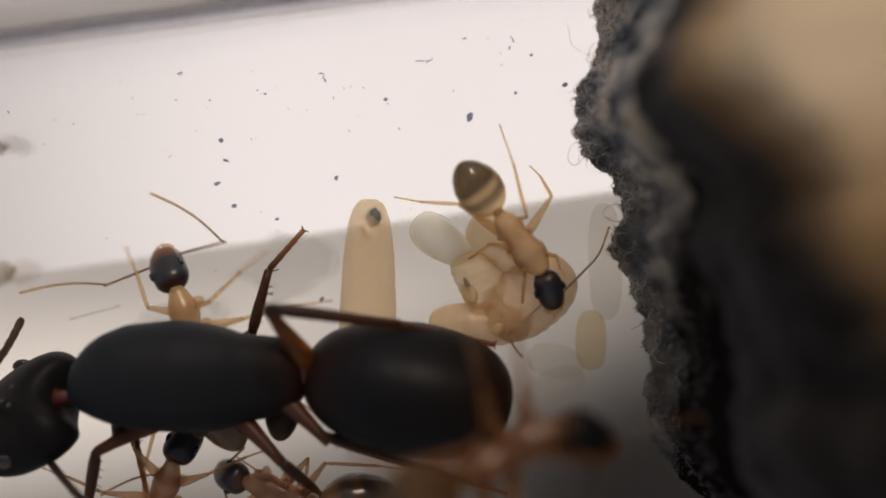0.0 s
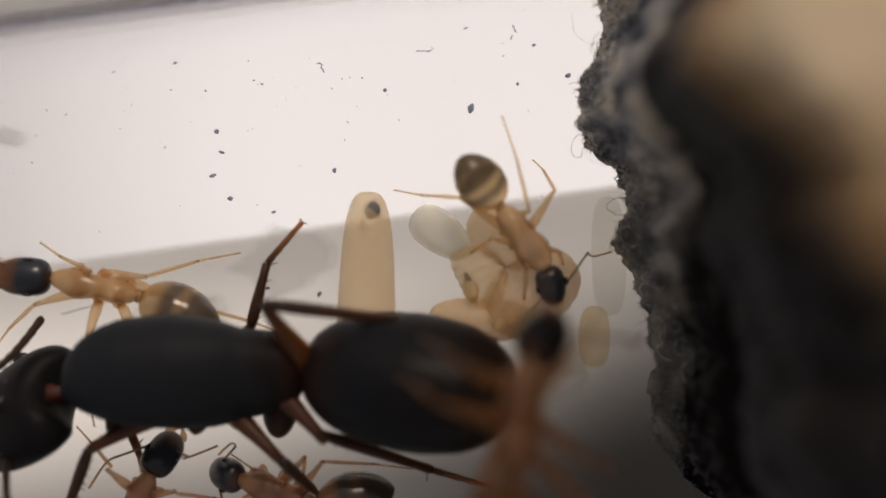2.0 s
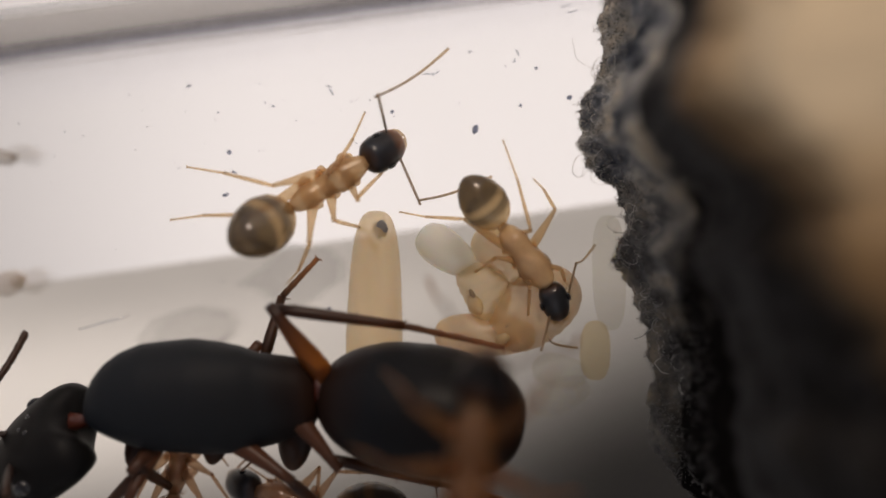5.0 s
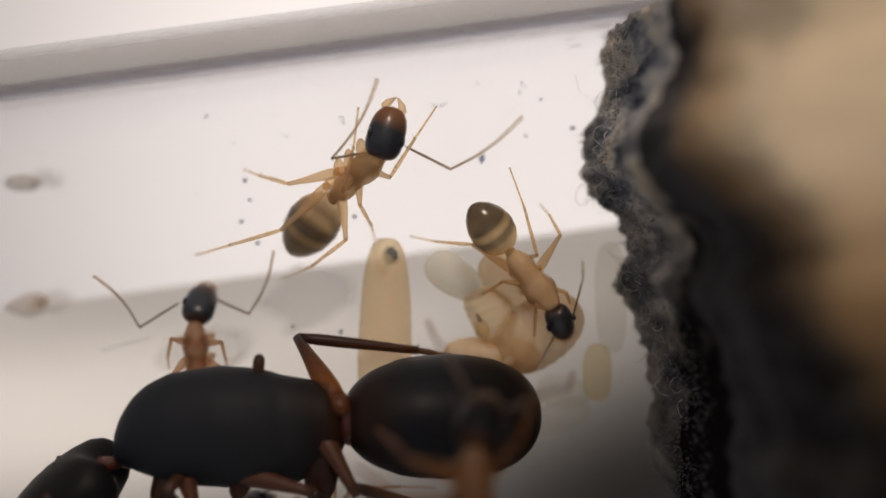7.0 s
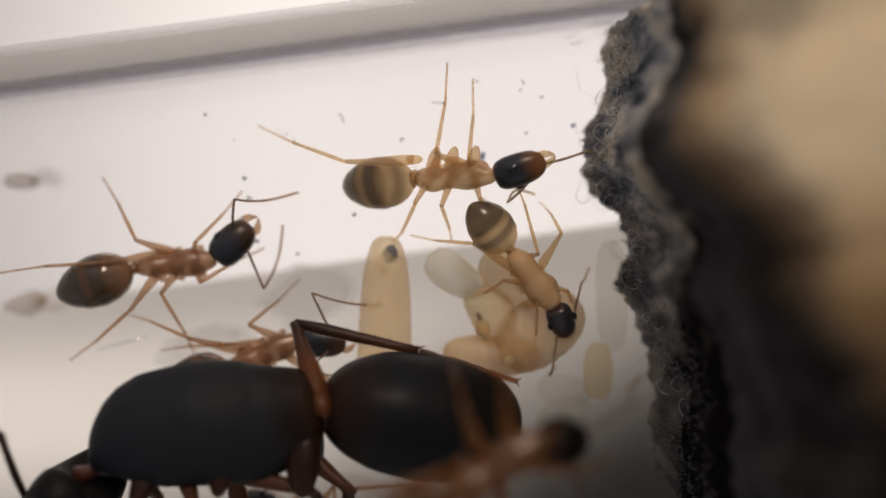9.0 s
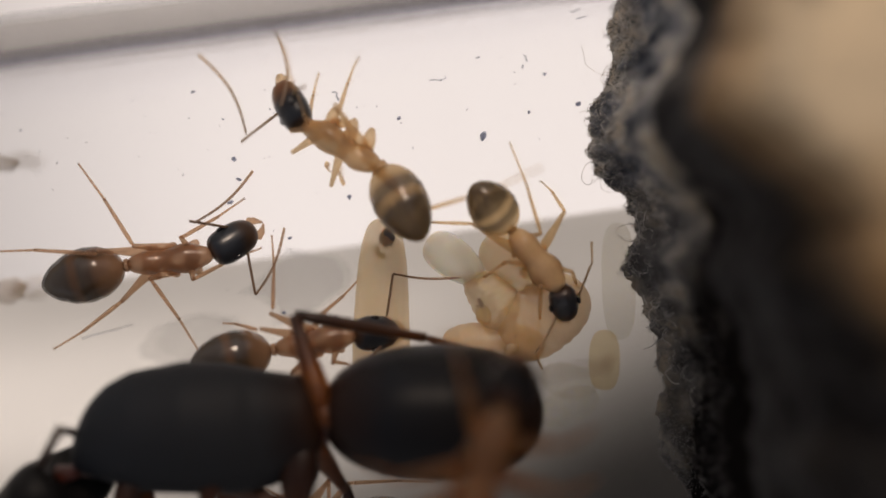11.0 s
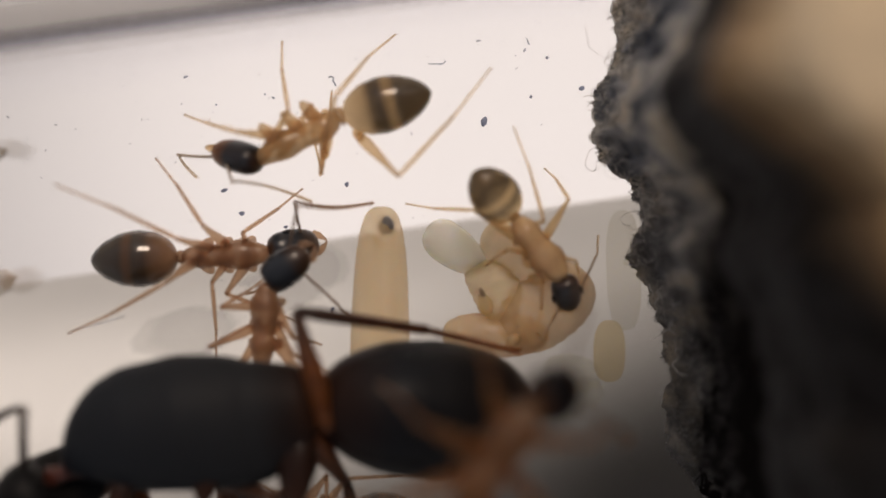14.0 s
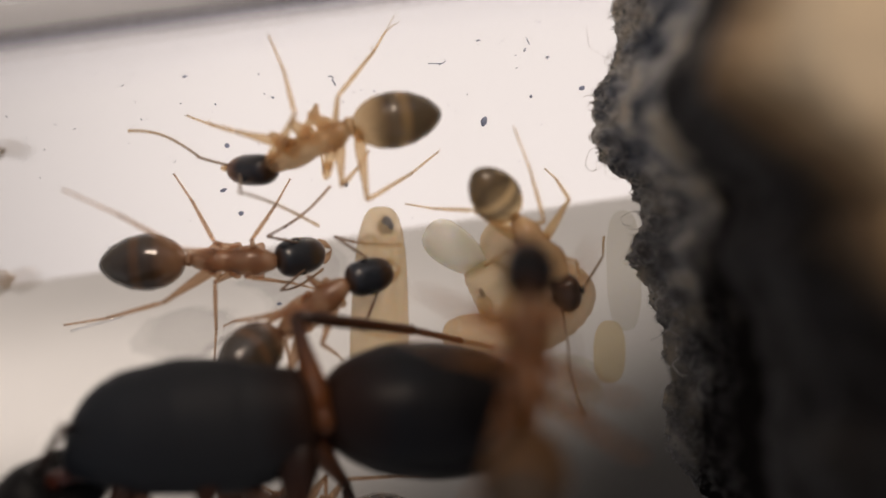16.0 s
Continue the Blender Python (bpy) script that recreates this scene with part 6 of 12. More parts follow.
    walk(worker_a["tibia_r2"], [(0, mm(-0.25, -1.61, 0.58, 0, 30.6, -95)), (0.5, mm(-0.25, -1.61, 0.58, 0, 30.6, -95)), (1, mm(-0.95, -0.66, 0.5, 0, 28.6, -125.3)), (1.5, mm(-1.37, -0.67, 0.5, 0, 28.6, -127.7)), (2, mm(-1.43, -0.59, 0.5, 0, 28.6, -149.9)), (2.5, mm(-1.02, -0.76, 0.5, 0, 28.6, -140.2)), (3, mm(-0.87, -0.67, 0.5, 0, 41.1, -103.6)), (3.5, mm(-1.02, -1.05, 0.5, 0, 53.1, -88.1)), (4, mm(-0.51, -0.9, 0.5, 0, 60.6, -48.9)), (4.2, mm(-0.32, -1.02, 0.5, 0, 62.1, -31)), (5.2, mm(-0.4, -0.82, 0.65, 0, 57.1, -64.9)), (6.3, mm(-0.53, -0.5, 0.7, 0, 37.9, -91.2)), (6.5, mm(-0.15, -0.3, 0.9, -45.8, 18, -139.9)), (7, mm(-0.07, -0.34, 0.78, -39.4, 16, -136.8)), (7.5, mm(-0.06, -0.4, 1.1, -32.9, 16.7, -117.3)), (8, mm(-0.08, -0.41, 1.21, -14.5, 23.6, -94.1)), (8.5, mm(-0.18, -0.25, 1.22, -14.4, 10.9, -99)), (9, mm(-0.23, -0.06, 0.92, -7.7, 6.4, -103.2)), (9.2, mm(-0.2, -0.13, 0.86, 0, 7.9, -79.3)), (10.3, mm(-0.2, -0.13, 0.86, 0, 7.9, -79.3)), (10.55, mm(0.58, 0.06, 0.52, -9.9, 29, -40.7)), (10.8, mm(1.37, 0.25, 0.18, 0, 50.8, 7.5)), (11.05, mm(0.71, -0.47, -0.07, -6.4, 60.1, 39.5)), (11.13, mm(0.1, -0.67, -0.1, 34.6, 54.2, 29)), (11.2, mm(-0.52, -0.88, -0.13, 85.8, 54.2, 10.9)), (11.3, mm(-1.13, -1.08, -0.16, 126.9, 60.1, 0.4)), (11.5, mm(-1.2, -1.1, -0.33, 114.6, 47.1, 11)), (12, mm(0.09, -1.47, -0.17, -165.1, 67.2, 102.8)), (12.5, mm(-0.4, -1.15, -0.31, -136.2, 52.8, 122.7)), (13, mm(-0.12, -0.15, -0.85, -150.8, 59.7, 113.2)), (13.5, mm(-0.2, -0.75, -0.54, -152.5, 58, 111.2)), (14, mm(-0.17, -0.86, -0.53, -151.2, 58.4, 112.4)), (14.5, mm(-0.18, -0.81, -0.55, -151.3, 58.6, 112.5)), (14.67, mm(-0.23, -0.92, -0.52, -108.1, 58.3, 105.4)), (14.83, mm(-0.29, -1.03, -0.5, -50.4, 61.6, 98.9)), (15, mm(-0.34, -1.14, -0.47, -0.1, 65.2, 100.2)), (15.5, mm(-0.18, -1.14, -0.34, 5.2, 66.1, 112.3)), (16, mm(-0.39, -1.14, -0.56, -6.8, 68.1, 86))])
    walk(worker_a["femur_l3"], [(0, mm(-0.72, 0.32, -0.25, 0, -33.4, 140)), (2.5, mm(-0.72, 0.32, -0.25, 0, -33.4, 140)), (3, mm(-0.32, 0.39, -0.94, 0, -59.6, -170.4)), (3.5, mm(-0.41, 0.24, -1.07, 0, -69, 165.2)), (4, mm(-0.34, 0.4, -0.63, 0, -44.6, -168.7)), (4.2, mm(-0.33, 0.27, -0.65, 0, -45.4, 172)), (5.2, mm(-0.62, 0.32, -0.31, 0, -32.7, 177.2)), (6.3, mm(-0.67, 0.31, -0.26, 0, -13.5, 170)), (6.5, mm(-0.59, 0.64, 0.2, 27.9, -55.5, 126.6)), (7, mm(-0.61, 0.5, 0.22, 11.9, -52.1, 147.4)), (7.5, mm(-0.74, 0.65, 0.37, -0.9, -46.1, 162.6)), (8, mm(-0.49, 0.51, -0.28, 11.2, -33.4, 119.1)), (8.5, mm(-0.68, 0.56, -0.08, 2.6, -10.8, 157.3)), (9, mm(-1.02, 0.72, -0.14, 1.9, -12.5, 160.7)), (9.2, mm(-1.14, 0.3, -0.2, 0, -6.2, -176.4)), (10.8, mm(-1.14, 0.3, -0.2, 0, -6.2, -176.4)), (11.07, mm(-0.92, 0.46, -0.26, -44.6, -12, 168.4)), (11.3, mm(-0.69, 0.62, -0.31, -89.3, -26.7, 161.4)), (11.5, mm(-1.19, 0.63, -0.28, -90.7, -51.6, 159.9)), (11.63, mm(-0.86, 0.54, -0.24, -56.5, -53.9, 158)), (11.75, mm(-0.73, 0.33, -0.18, -17.4, -57.7, 157.8)), (11.87, mm(-1.04, 0.21, 0.15, -121.2, -77.4, -124.7)), (12, mm(-1.35, 0.08, 0.48, 172, -49.4, -84.9)), (12.17, mm(-0.72, 0.34, -0.17, -8.6, -80.9, 53.4)), (12.33, mm(-0.72, 0.33, -0.19, -10.5, -82.6, 4.1)), (12.4, mm(-0.91, 0.21, 0.16, 105.3, -70.9, -69.9)), (12.5, mm(-1.09, 0.09, 0.51, 139, -53, -59.5)), (12.6, mm(-1.02, 0.18, 0.35, 167.5, -67.5, -39.2)), (12.67, mm(-0.94, 0.28, 0.18, -51.7, -86.5, -120.3)), (12.75, mm(-0.86, 0.37, 0.02, 25.5, -69.6, -151.5)), (12.83, mm(-1.1, 0.28, 0.2, -32.2, -72.5, -136.7)), (12.93, mm(-1.34, 0.19, 0.37, -101.2, -68.9, -119.5)), (13, mm(-1.58, 0.1, 0.55, -145.2, -63.3, -119.2)), (13.5, mm(-1.45, 0.14, 0.79, -156.2, -58, -108.3)), (14, mm(-1.44, 0.12, 0.67, -147.9, -61.5, -116.2)), (14.5, mm(-1.44, 0.12, 0.69, -153.3, -60.4, -111.3)), (15, mm(-1.3, 0.25, 0.48, 173.9, -63.8, -92.4)), (15.5, mm(-1.28, 0.1, 0.48, 156, -67, -69.7)), (16, mm(-1.26, 0.4, 0.2, 127.9, -72.3, -58.1))])
    walk(worker_a["tibia_l3"], [(0, mm(-1.94, 1.34, 0.79, 0, 32, 140)), (2.5, mm(-1.94, 1.34, 0.79, 0, 32, 140)), (3, mm(-1.27, 0.23, 0.7, 0, 41.2, 100.5)), (3.5, mm(-1.07, 0.42, 0.7, 0, 51.9, 137.9)), (4, mm(-1.66, 0.13, 0.7, 0, 43, 144.3)), (4.2, mm(-1.65, 0.45, 0.7, 0, 30.9, 141.3)), (5.2, mm(-2.22, 0.4, 0.71, 0, 47.7, 162.7)), (6.3, mm(-2.49, 0.64, 0.18, 0, 50.2, -176.8)), (6.5, mm(-1.23, 1.5, 1.77, 8.1, 4.8, 158.8)), (7, mm(-1.59, 1.13, 1.72, 3.3, 3.5, 162.1)), (7.5, mm(-1.99, 1.04, 1.73, -1.6, -4.6, 163.9)), (8, mm(-1.27, 1.89, 0.76, -3.4, 22.2, -179.5)), (8.5, mm(-2.4, 1.28, 0.28, -3.5, 24.9, 178.9)), (9, mm(-2.77, 1.33, 0.28, -1, 21.5, -178.4)), (9.2, mm(-3.03, 0.18, 0, 0, 26.8, -155.2)), (10.8, mm(-3.03, 0.18, 0, 0, 26.8, -155.2)), (11.07, mm(-2.67, 0.67, 0.27, -45.5, 67.1, 160.4)), (11.3, mm(-2.3, 1.16, 0.54, -137.6, 46.5, 69.2)), (11.5, mm(-2.3, 1.04, 1.22, -116.4, 51.7, 103.7)), (12, mm(-1.24, -1.15, 1.92, -140.5, 21.5, 99.4)), (12.27, mm(-0.88, -1.02, 1.98, -107, 21.5, 136.5)), (12.5, mm(-0.51, -0.89, 2.03, -80.6, 3.9, 167)), (13, mm(-1.99, -0.65, 2.25, -82, 20.9, 176)), (13.5, mm(-1.77, -0.82, 2.4, -82.4, 19.5, 174.2)), (14, mm(-1.84, -0.69, 2.34, -82.5, 20.4, 174.4)), (14.5, mm(-1.78, -0.75, 2.34, -82.6, 20.6, 174.3)), (15, mm(-1.33, -0.58, 2.19, -85.3, 18.6, 156.9)), (15.5, mm(-1.02, -0.6, 2.23, -81.9, 18.7, 168.7)), (16, mm(-0.95, -0.09, 2.01, -91.8, 16.9, 115.9))])
    walk(worker_a["femur_r3"], [(0, mm(-0.72, -0.32, -0.25, 0, -33.4, -140)), (0.5, mm(-0.72, -0.32, -0.25, 0, -33.4, -140)), (1, mm(-0.4, -0.38, -0.52, 0, -40.1, 170.6)), (1.5, mm(-0.62, -0.34, -0.31, 0, -32.2, 173.3)), (2, mm(-0.86, -0.31, -0.18, 0, -27.5, 174)), (2.5, mm(-0.84, -0.34, -0.19, 0, -27.8, -170.4)), (3, mm(-0.54, -0.23, -0.39, 0, -35, -152.3)), (3.5, mm(-0.5, -0.12, -0.49, 0, -38.7, -137.9)), (4, mm(-0.53, 0.05, -0.88, 0, -56.3, -116.1)), (4.2, mm(-0.5, -0.02, -0.61, 0, -43.5, -125.5)), (5.2, mm(-0.55, -0.1, -0.66, 0, -55.5, -127.4)), (6.3, mm(-0.52, -0.23, -0.63, 0, -60.3, -155.3)), (6.5, mm(-0.94, 0.15, -0.07, -143.9, -72.6, -38)), (7, mm(-0.92, -0.02, -0.06, -134.5, -73.5, -43.8)), (7.5, mm(-1, 0.01, -0.29, 131.7, -69.5, 1.2)), (8, mm(-0.98, 0.03, -0.52, 57.4, -74, 31.2)), (8.5, mm(-0.91, -0.1, -0.32, 66.1, -81.3, 68.2)), (9, mm(-0.78, -0.2, -0.7, 21.6, -71.4, 94.1)), (9.2, mm(-0.62, -0.49, -0.8, 0, -70.7, 120)), (10.3, mm(-0.62, -0.49, -0.8, 0, -70.7, 120)), (10.47, mm(-0.72, -0.4, -0.64, 29.5, -53.3, 46.6)), (10.63, mm(-0.81, -0.3, -0.49, 20.4, -32.5, 5.8)), (10.8, mm(-0.91, -0.21, -0.33, 0, -20.5, -31.9)), (11.05, mm(-0.65, 0.09, -0.28, 4.1, -9.7, -73.7)), (11.17, mm(-0.59, 0.27, -0.31, -24.6, 2.7, -111)), (11.3, mm(-0.53, 0.44, -0.34, -54.7, -5.5, -149.4)), (11.5, mm(-1.01, 0.5, -0.33, -60.1, -7.8, -137.1)), (12, mm(-1.96, 0.03, 0.17, -90.5, -11.8, -120.1)), (12.5, mm(-1.16, 0.07, 0.38, -74.3, -2.6, -119)), (13, mm(-0.51, 0.09, 0.5, -49.3, 18, -120.3)), (13.5, mm(-0.19, 0.14, 0.77, -52.1, 30.7, -132.6)), (14, mm(-0.45, 0.11, 0.63, -47.9, 21.8, -122)), (14.5, mm(-0.44, 0.12, 0.66, -47.7, 23.1, -122.8)), (14.73, mm(-0.31, 0, 0.78, -22, 32.3, -150.3)), (15, mm(-0.18, -0.11, 0.9, -0.1, 50.7, -175.1)), (15.5, mm(-0.14, -0.05, 1, -1.3, 47.7, -157.7)), (16, mm(-0.25, -0.07, 0.79, 1.1, 55, -170.4))])
    walk(worker_a["tibia_r3"], [(0, mm(-1.94, -1.34, 0.79, 0, 32, -140)), (0.5, mm(-1.94, -1.34, 0.79, 0, 32, -140)), (1, mm(-1.83, -0.14, 0.7, 0, 29.8, -168.3)), (1.5, mm(-2.22, -0.15, 0.7, 0, 29.8, -174.9)), (2, mm(-2.53, -0.13, 0.7, 0, 29.8, 173.4)), (2.5, mm(-2.5, -0.63, 0.7, 0, 29.8, -174.9)), (3, mm(-1.92, -0.96, 0.7, 0, 41.2, -173.8)), (3.5, mm(-1.6, -1.12, 0.7, 0, 51.9, -145.9)), (4, mm(-1, -0.89, 0.7, 0, 58.4, -137.1)), (4.2, mm(-1.3, -1.14, 0.7, 0, 64.5, -146.7)), (5.2, mm(-1.2, -0.95, 0.9, 0, 56.6, -137.8)), (6.3, mm(-1.38, -0.63, 1.02, 0, 51.4, -135.7)), (6.5, mm(-0.5, -0.19, 1.74, -19.2, 9.1, -176.3)), (7, mm(-0.53, -0.39, 1.76, -14.2, 5, -177.5)), (7.5, mm(-0.34, 0.02, 1.49, -25.9, 2.5, -147.4)), (8, mm(-0.52, 0.29, 1.3, -11.1, 1.8, -137.3)), (8.5, mm(-0.8, 0.17, 1.55, -12.2, 6.1, -134.7)), (9, mm(-0.81, 0.39, 1.1, -6.8, 2.4, -123.5)), (9.2, mm(-0.94, 0.05, 1, 0, 5.6, -99.9)), (10.3, mm(-0.94, 0.05, 1, 0, 5.6, -99.9)), (10.55, mm(-0.17, -0.55, 0.66, -18, 31.9, -52.3)), (10.8, mm(0.6, -1.15, 0.33, 0, 60.7, 14.8)), (11.05, mm(-0.29, -1.25, 0.03, 0.8, 59.7, 57.6)), (11.13, mm(-0.91, -1.01, -0.03, -58.5, 65.6, 49.5)), (11.17, mm(-1.23, -0.89, -0.07, -105, 66, 37.7)), (11.2, mm(-1.54, -0.76, -0.1, -148.4, 62.8, 29.1)), (11.3, mm(-2.16, -0.52, -0.16, 159.1, 55.9, 28.7)), (11.5, mm(-2.38, -0.79, -0.07, 173.5, 57.7, 52)), (12, mm(-2.9, -1.58, 0.55, -117.5, 35, 127)), (12.5, mm(-2.08, -1.59, 0.47, -108.6, 32.8, 134.7)), (13, mm(-1.42, -1.47, -0.09, -105.5, 28.2, 133)), (13.5, mm(-1.29, -1.07, -0.2, -103.3, 26.8, 134.4)), (14, mm(-1.38, -1.38, -0.07, -105.2, 28, 133.2)), (14.5, mm(-1.39, -1.35, -0.08, -105.2, 28.1, 133.4)), (14.73, mm(-1.39, -0.79, -0.33, -52.8, 28.4, 133.1)), (15, mm(-1.38, -0.22, -0.57, -0.1, 28.9, 133.1)), (15.5, mm(-1.32, -0.54, -0.4, 1.6, 29.9, 141.8)), (16, mm(-1.32, -0.25, -0.77, -2.3, 34.3, 126))])
    walk(worker_b["body"], [(0, mm(2.06, -0.04, 2, 0, 0, -60.3)), (1.5, mm(2.05, -0.06, 2, 0, 0, -60.6)), (2.5, mm(2.06, -0.08, 2, 0, 0, -60.6)), (3.5, mm(2.02, -0.1, 2, 0, 0, -60.4)), (4.2, mm(2.02, -0.12, 2, 0, 0, -59.9)), (6.3, mm(2.1, 0.01, 2, 0, 0, -59)), (7, mm(2.1, 0, 2, 0, 0, -59.2)), (8, mm(2.1, 0.02, 2, 0, 0, -58.6)), (9, mm(2.12, -0.02, 2, 0, 0, -58.9)), (11.5, mm(2.09, 0.08, 2, 0, 0, -57.6)), (12.5, mm(2.1, 0.07, 2, 0, 0, -58.7)), (13.5, mm(2.07, 0.06, 2, 0, 0, -58.9)), (15, mm(2.09, 0.05, 2, 0, 0, -58.9)), (16, mm(2.08, 0.05, 2, 0, 0, -58.9))])
    walk(worker_b["head"], [(0, mm(1.01, 0, 0.04, 0, 34.9, -17.2)), (1.5, mm(1.01, 0, 0.04, 0, 41.9, -17.4)), (2.5, mm(1.01, 0, 0.04, 0, 39.5, -19.4)), (3.5, mm(1.01, 0, 0.04, 0, 40.1, -17.4)), (4.2, mm(1.01, 0, 0.04, 0, 37, -18.7)), (6.3, mm(1.01, 0, 0.04, 0, 37.4, -11.4)), (7, mm(1.01, 0, 0.04, 0, 40.8, -13.5)), (8, mm(1.01, 0, 0.04, 0, 40.7, -24.3)), (9, mm(1.01, 0, 0.04, 0, 42.5, -14.3)), (11.5, mm(1.01, 0, 0.04, 0, 45, -23.2)), (12.5, mm(1.01, 0, 0.04, 0, 45.8, -21.7)), (13.5, mm(1.01, 0, 0.04, 0, 47.2, -20)), (15, mm(1.01, 0, 0.04, 0, 47, -21.9)), (16, mm(1.01, 0, 0.04, 0, 46.7, -19.4))])
    walk(worker_b["gaster"], [(0, mm(-1.16, 0, 0.04, 0, 29.7, 3.7)), (1.5, mm(-1.16, 0, 0.04, 0, 32.2, 4.7)), (2.5, mm(-1.16, 0, 0.04, 0, 30.8, 4.6)), (3.5, mm(-1.16, 0, 0.04, 0, 30.4, 3.2)), (4.2, mm(-1.16, 0, 0.04, 0, 30.3, 2.6)), (6.3, mm(-1.16, 0, 0.04, 0, 26.5, 1.9)), (7, mm(-1.16, 0, 0.04, 0, 26.9, 2.5)), (8, mm(-1.16, 0, 0.04, 0, 28.4, 2)), (9, mm(-1.16, 0, 0.04, 0, 25.5, 4.1)), (11.5, mm(-1.16, 0, 0.04, 0, 34.7, 3.4)), (12.5, mm(-1.16, 0, 0.04, 0, 33.8, 4.5)), (13.5, mm(-1.16, 0, 0.04, 0, 35.6, 5.5)), (15, mm(-1.16, 0, 0.04, 0, 34.8, 5.1)), (16, mm(-1.16, 0, 0.04, 0, 35, 4.7))])
    walk(worker_b["scape_l"], [(0, mm(1.78, -0.01, -0.35, 0, 0, 98.8)), (1.5, mm(1.73, 0, -0.44, 0, 0, 102.5)), (2.5, mm(1.75, -0.03, -0.41, 0, 0, 115.3)), (3.5, mm(1.74, 0, -0.42, 0, 0, 124.7)), (4.2, mm(1.77, -0.03, -0.38, 0, 0, 132.1)), (6.3, mm(1.76, 0.07, -0.38, 0, 0, 119.2)), (7, mm(1.74, 0.05, -0.43, 0, 0, 127.2)), (8, mm(1.73, -0.09, -0.42, 0, 0, 125.4)), (9, mm(1.72, 0.04, -0.45, 0, 0, 127.9)), (11.5, mm(1.7, -0.06, -0.48, 0, 0, 117.8)), (12.5, mm(1.7, -0.04, -0.49, 0, 0, 119.1)), (13.5, mm(1.68, -0.01, -0.5, 0, 0, 117.1)), (15, mm(1.68, -0.04, -0.5, 0, 0, 115.5)), (16, mm(1.69, -0.01, -0.5, 0, 0, 110.2))])
    walk(worker_b["flagellum_l"], [(0, mm(1.59, 1.23, -0.35, 0, 49.5, 109.6)), (1.5, mm(1.46, 1.23, -0.44, 0, 68.4, 108.1)), (2, mm(1.33, 1.17, -0.42, -6, 62.1, 54.3)), (2.5, mm(1.21, 1.11, -0.41, 0, 56, 11.1)), (3.5, mm(1.03, 1.03, -0.42, 0, 61.8, 27.8)), (4.2, mm(0.92, 0.91, -0.38, 0, 60.1, 64)), (6.3, mm(1.15, 1.17, -0.38, 0, 68.7, 110.6)), (7, mm(0.97, 1.05, -0.43, 0, 69.3, 122.5)), (7.5, mm(0.99, 1, -0.43, -1.3, 68.6, 52.9)), (8, mm(1, 0.94, -0.42, 0, 67.9, -14.4)), (8.5, mm(0.98, 0.99, -0.44, -3.7, 70.3, 36.9)), (9, mm(0.95, 1.04, -0.45, 0, 72.8, 95.2)), (11.5, mm(1.11, 1.06, -0.48, 0, 68.2, 120.8)), (12.5, mm(1.08, 1.06, -0.49, 0, 71.2, 119.1)), (13.5, mm(1.11, 1.11, -0.5, 0, 70.4, 117.5)), (15, mm(1.14, 1.1, -0.5, 0, 72.1, 112.8)), (16, mm(1.25, 1.17, -0.5, 0, 69.2, 115.8))])
    walk(worker_b["scape_r"], [(0, mm(1.65, -0.43, -0.35, 0, 0, -83.7)), (1.5, mm(1.6, -0.41, -0.44, 0, 0, -93)), (2.5, mm(1.6, -0.44, -0.41, 0, 0, -69.5)), (3.5, mm(1.61, -0.42, -0.42, 0, 0, -53.9)), (4.2, mm(1.63, -0.44, -0.38, 0, -50.3, -83.8)), (5.25, mm(1.65, -0.4, -0.38, -9.4, -24.8, -42.7)), (6.3, mm(1.67, -0.36, -0.38, 0, 0, -9.6)), (7, mm(1.63, -0.37, -0.43, 0, 0, -67.2)), (8, mm(1.55, -0.49, -0.42, 0, 0, -60.2)), (9, mm(1.62, -0.38, -0.45, 0, 0, -46.6)), (11.5, mm(1.53, -0.46, -0.48, 0, -33.6, -74.9)), (12.5, mm(1.53, -0.44, -0.49, 0, 0, -68)), (13.5, mm(1.54, -0.42, -0.5, 0, -36.8, -70.7)), (15, mm(1.52, -0.44, -0.5, 0, -15.8, -74.5)), (16, mm(1.54, -0.42, -0.5, 0, -31.2, -34))])
    walk(worker_b["flagellum_r"], [(0, mm(1.79, -1.68, -0.35, 0, 60.9, -10.9)), (1.5, mm(1.53, -1.67, -0.44, 0, 72.3, -22.1)), (2.5, mm(2.04, -1.62, -0.41, 0, 66.6, 32.4)), (3.5, mm(2.36, -1.44, -0.42, 0, 50.4, 45.4)), (4.2, mm(1.71, -1.24, 0.59, 0, 58.3, 27.1)), (6.3, mm(2.92, -0.57, -0.38, 0, 53.9, 36.9)), (6.65, mm(2.52, -1.05, -0.4, 15.8, 66.3, 0.3)), (7, mm(2.12, -1.54, -0.43, 0, 80.2, -65.4)), (8, mm(2.18, -1.58, -0.42, 0, 60.3, -8.5)), (9, mm(2.48, -1.3, -0.45, 0, 81, 63.2)), (10.25, mm(2.14, -1.38, -0.11, -13, 71.3, 2.4)), (11.5, mm(1.8, -1.47, 0.22, 0, 62.5, -33.6)), (12.5, mm(2.01, -1.61, -0.49, 0, 60.2, -6.9)), (13, mm(1.94, -1.49, -0.12, 11, 68.6, -45.3)), (13.5, mm(1.87, -1.38, 0.25, 0, 77.8, -104.3)), (15, mm(1.85, -1.61, -0.15, 0, 69.3, -47.8)), (16, mm(2.44, -1.02, 0.16, 0, 0, -24.7))])
    walk(worker_b["femur_l1"], [(0, mm(0.15, 0.02, -0.55, 0, -43.6, 36)), (16, mm(0.15, 0.02, -0.55, 0, -43.6, 36))])
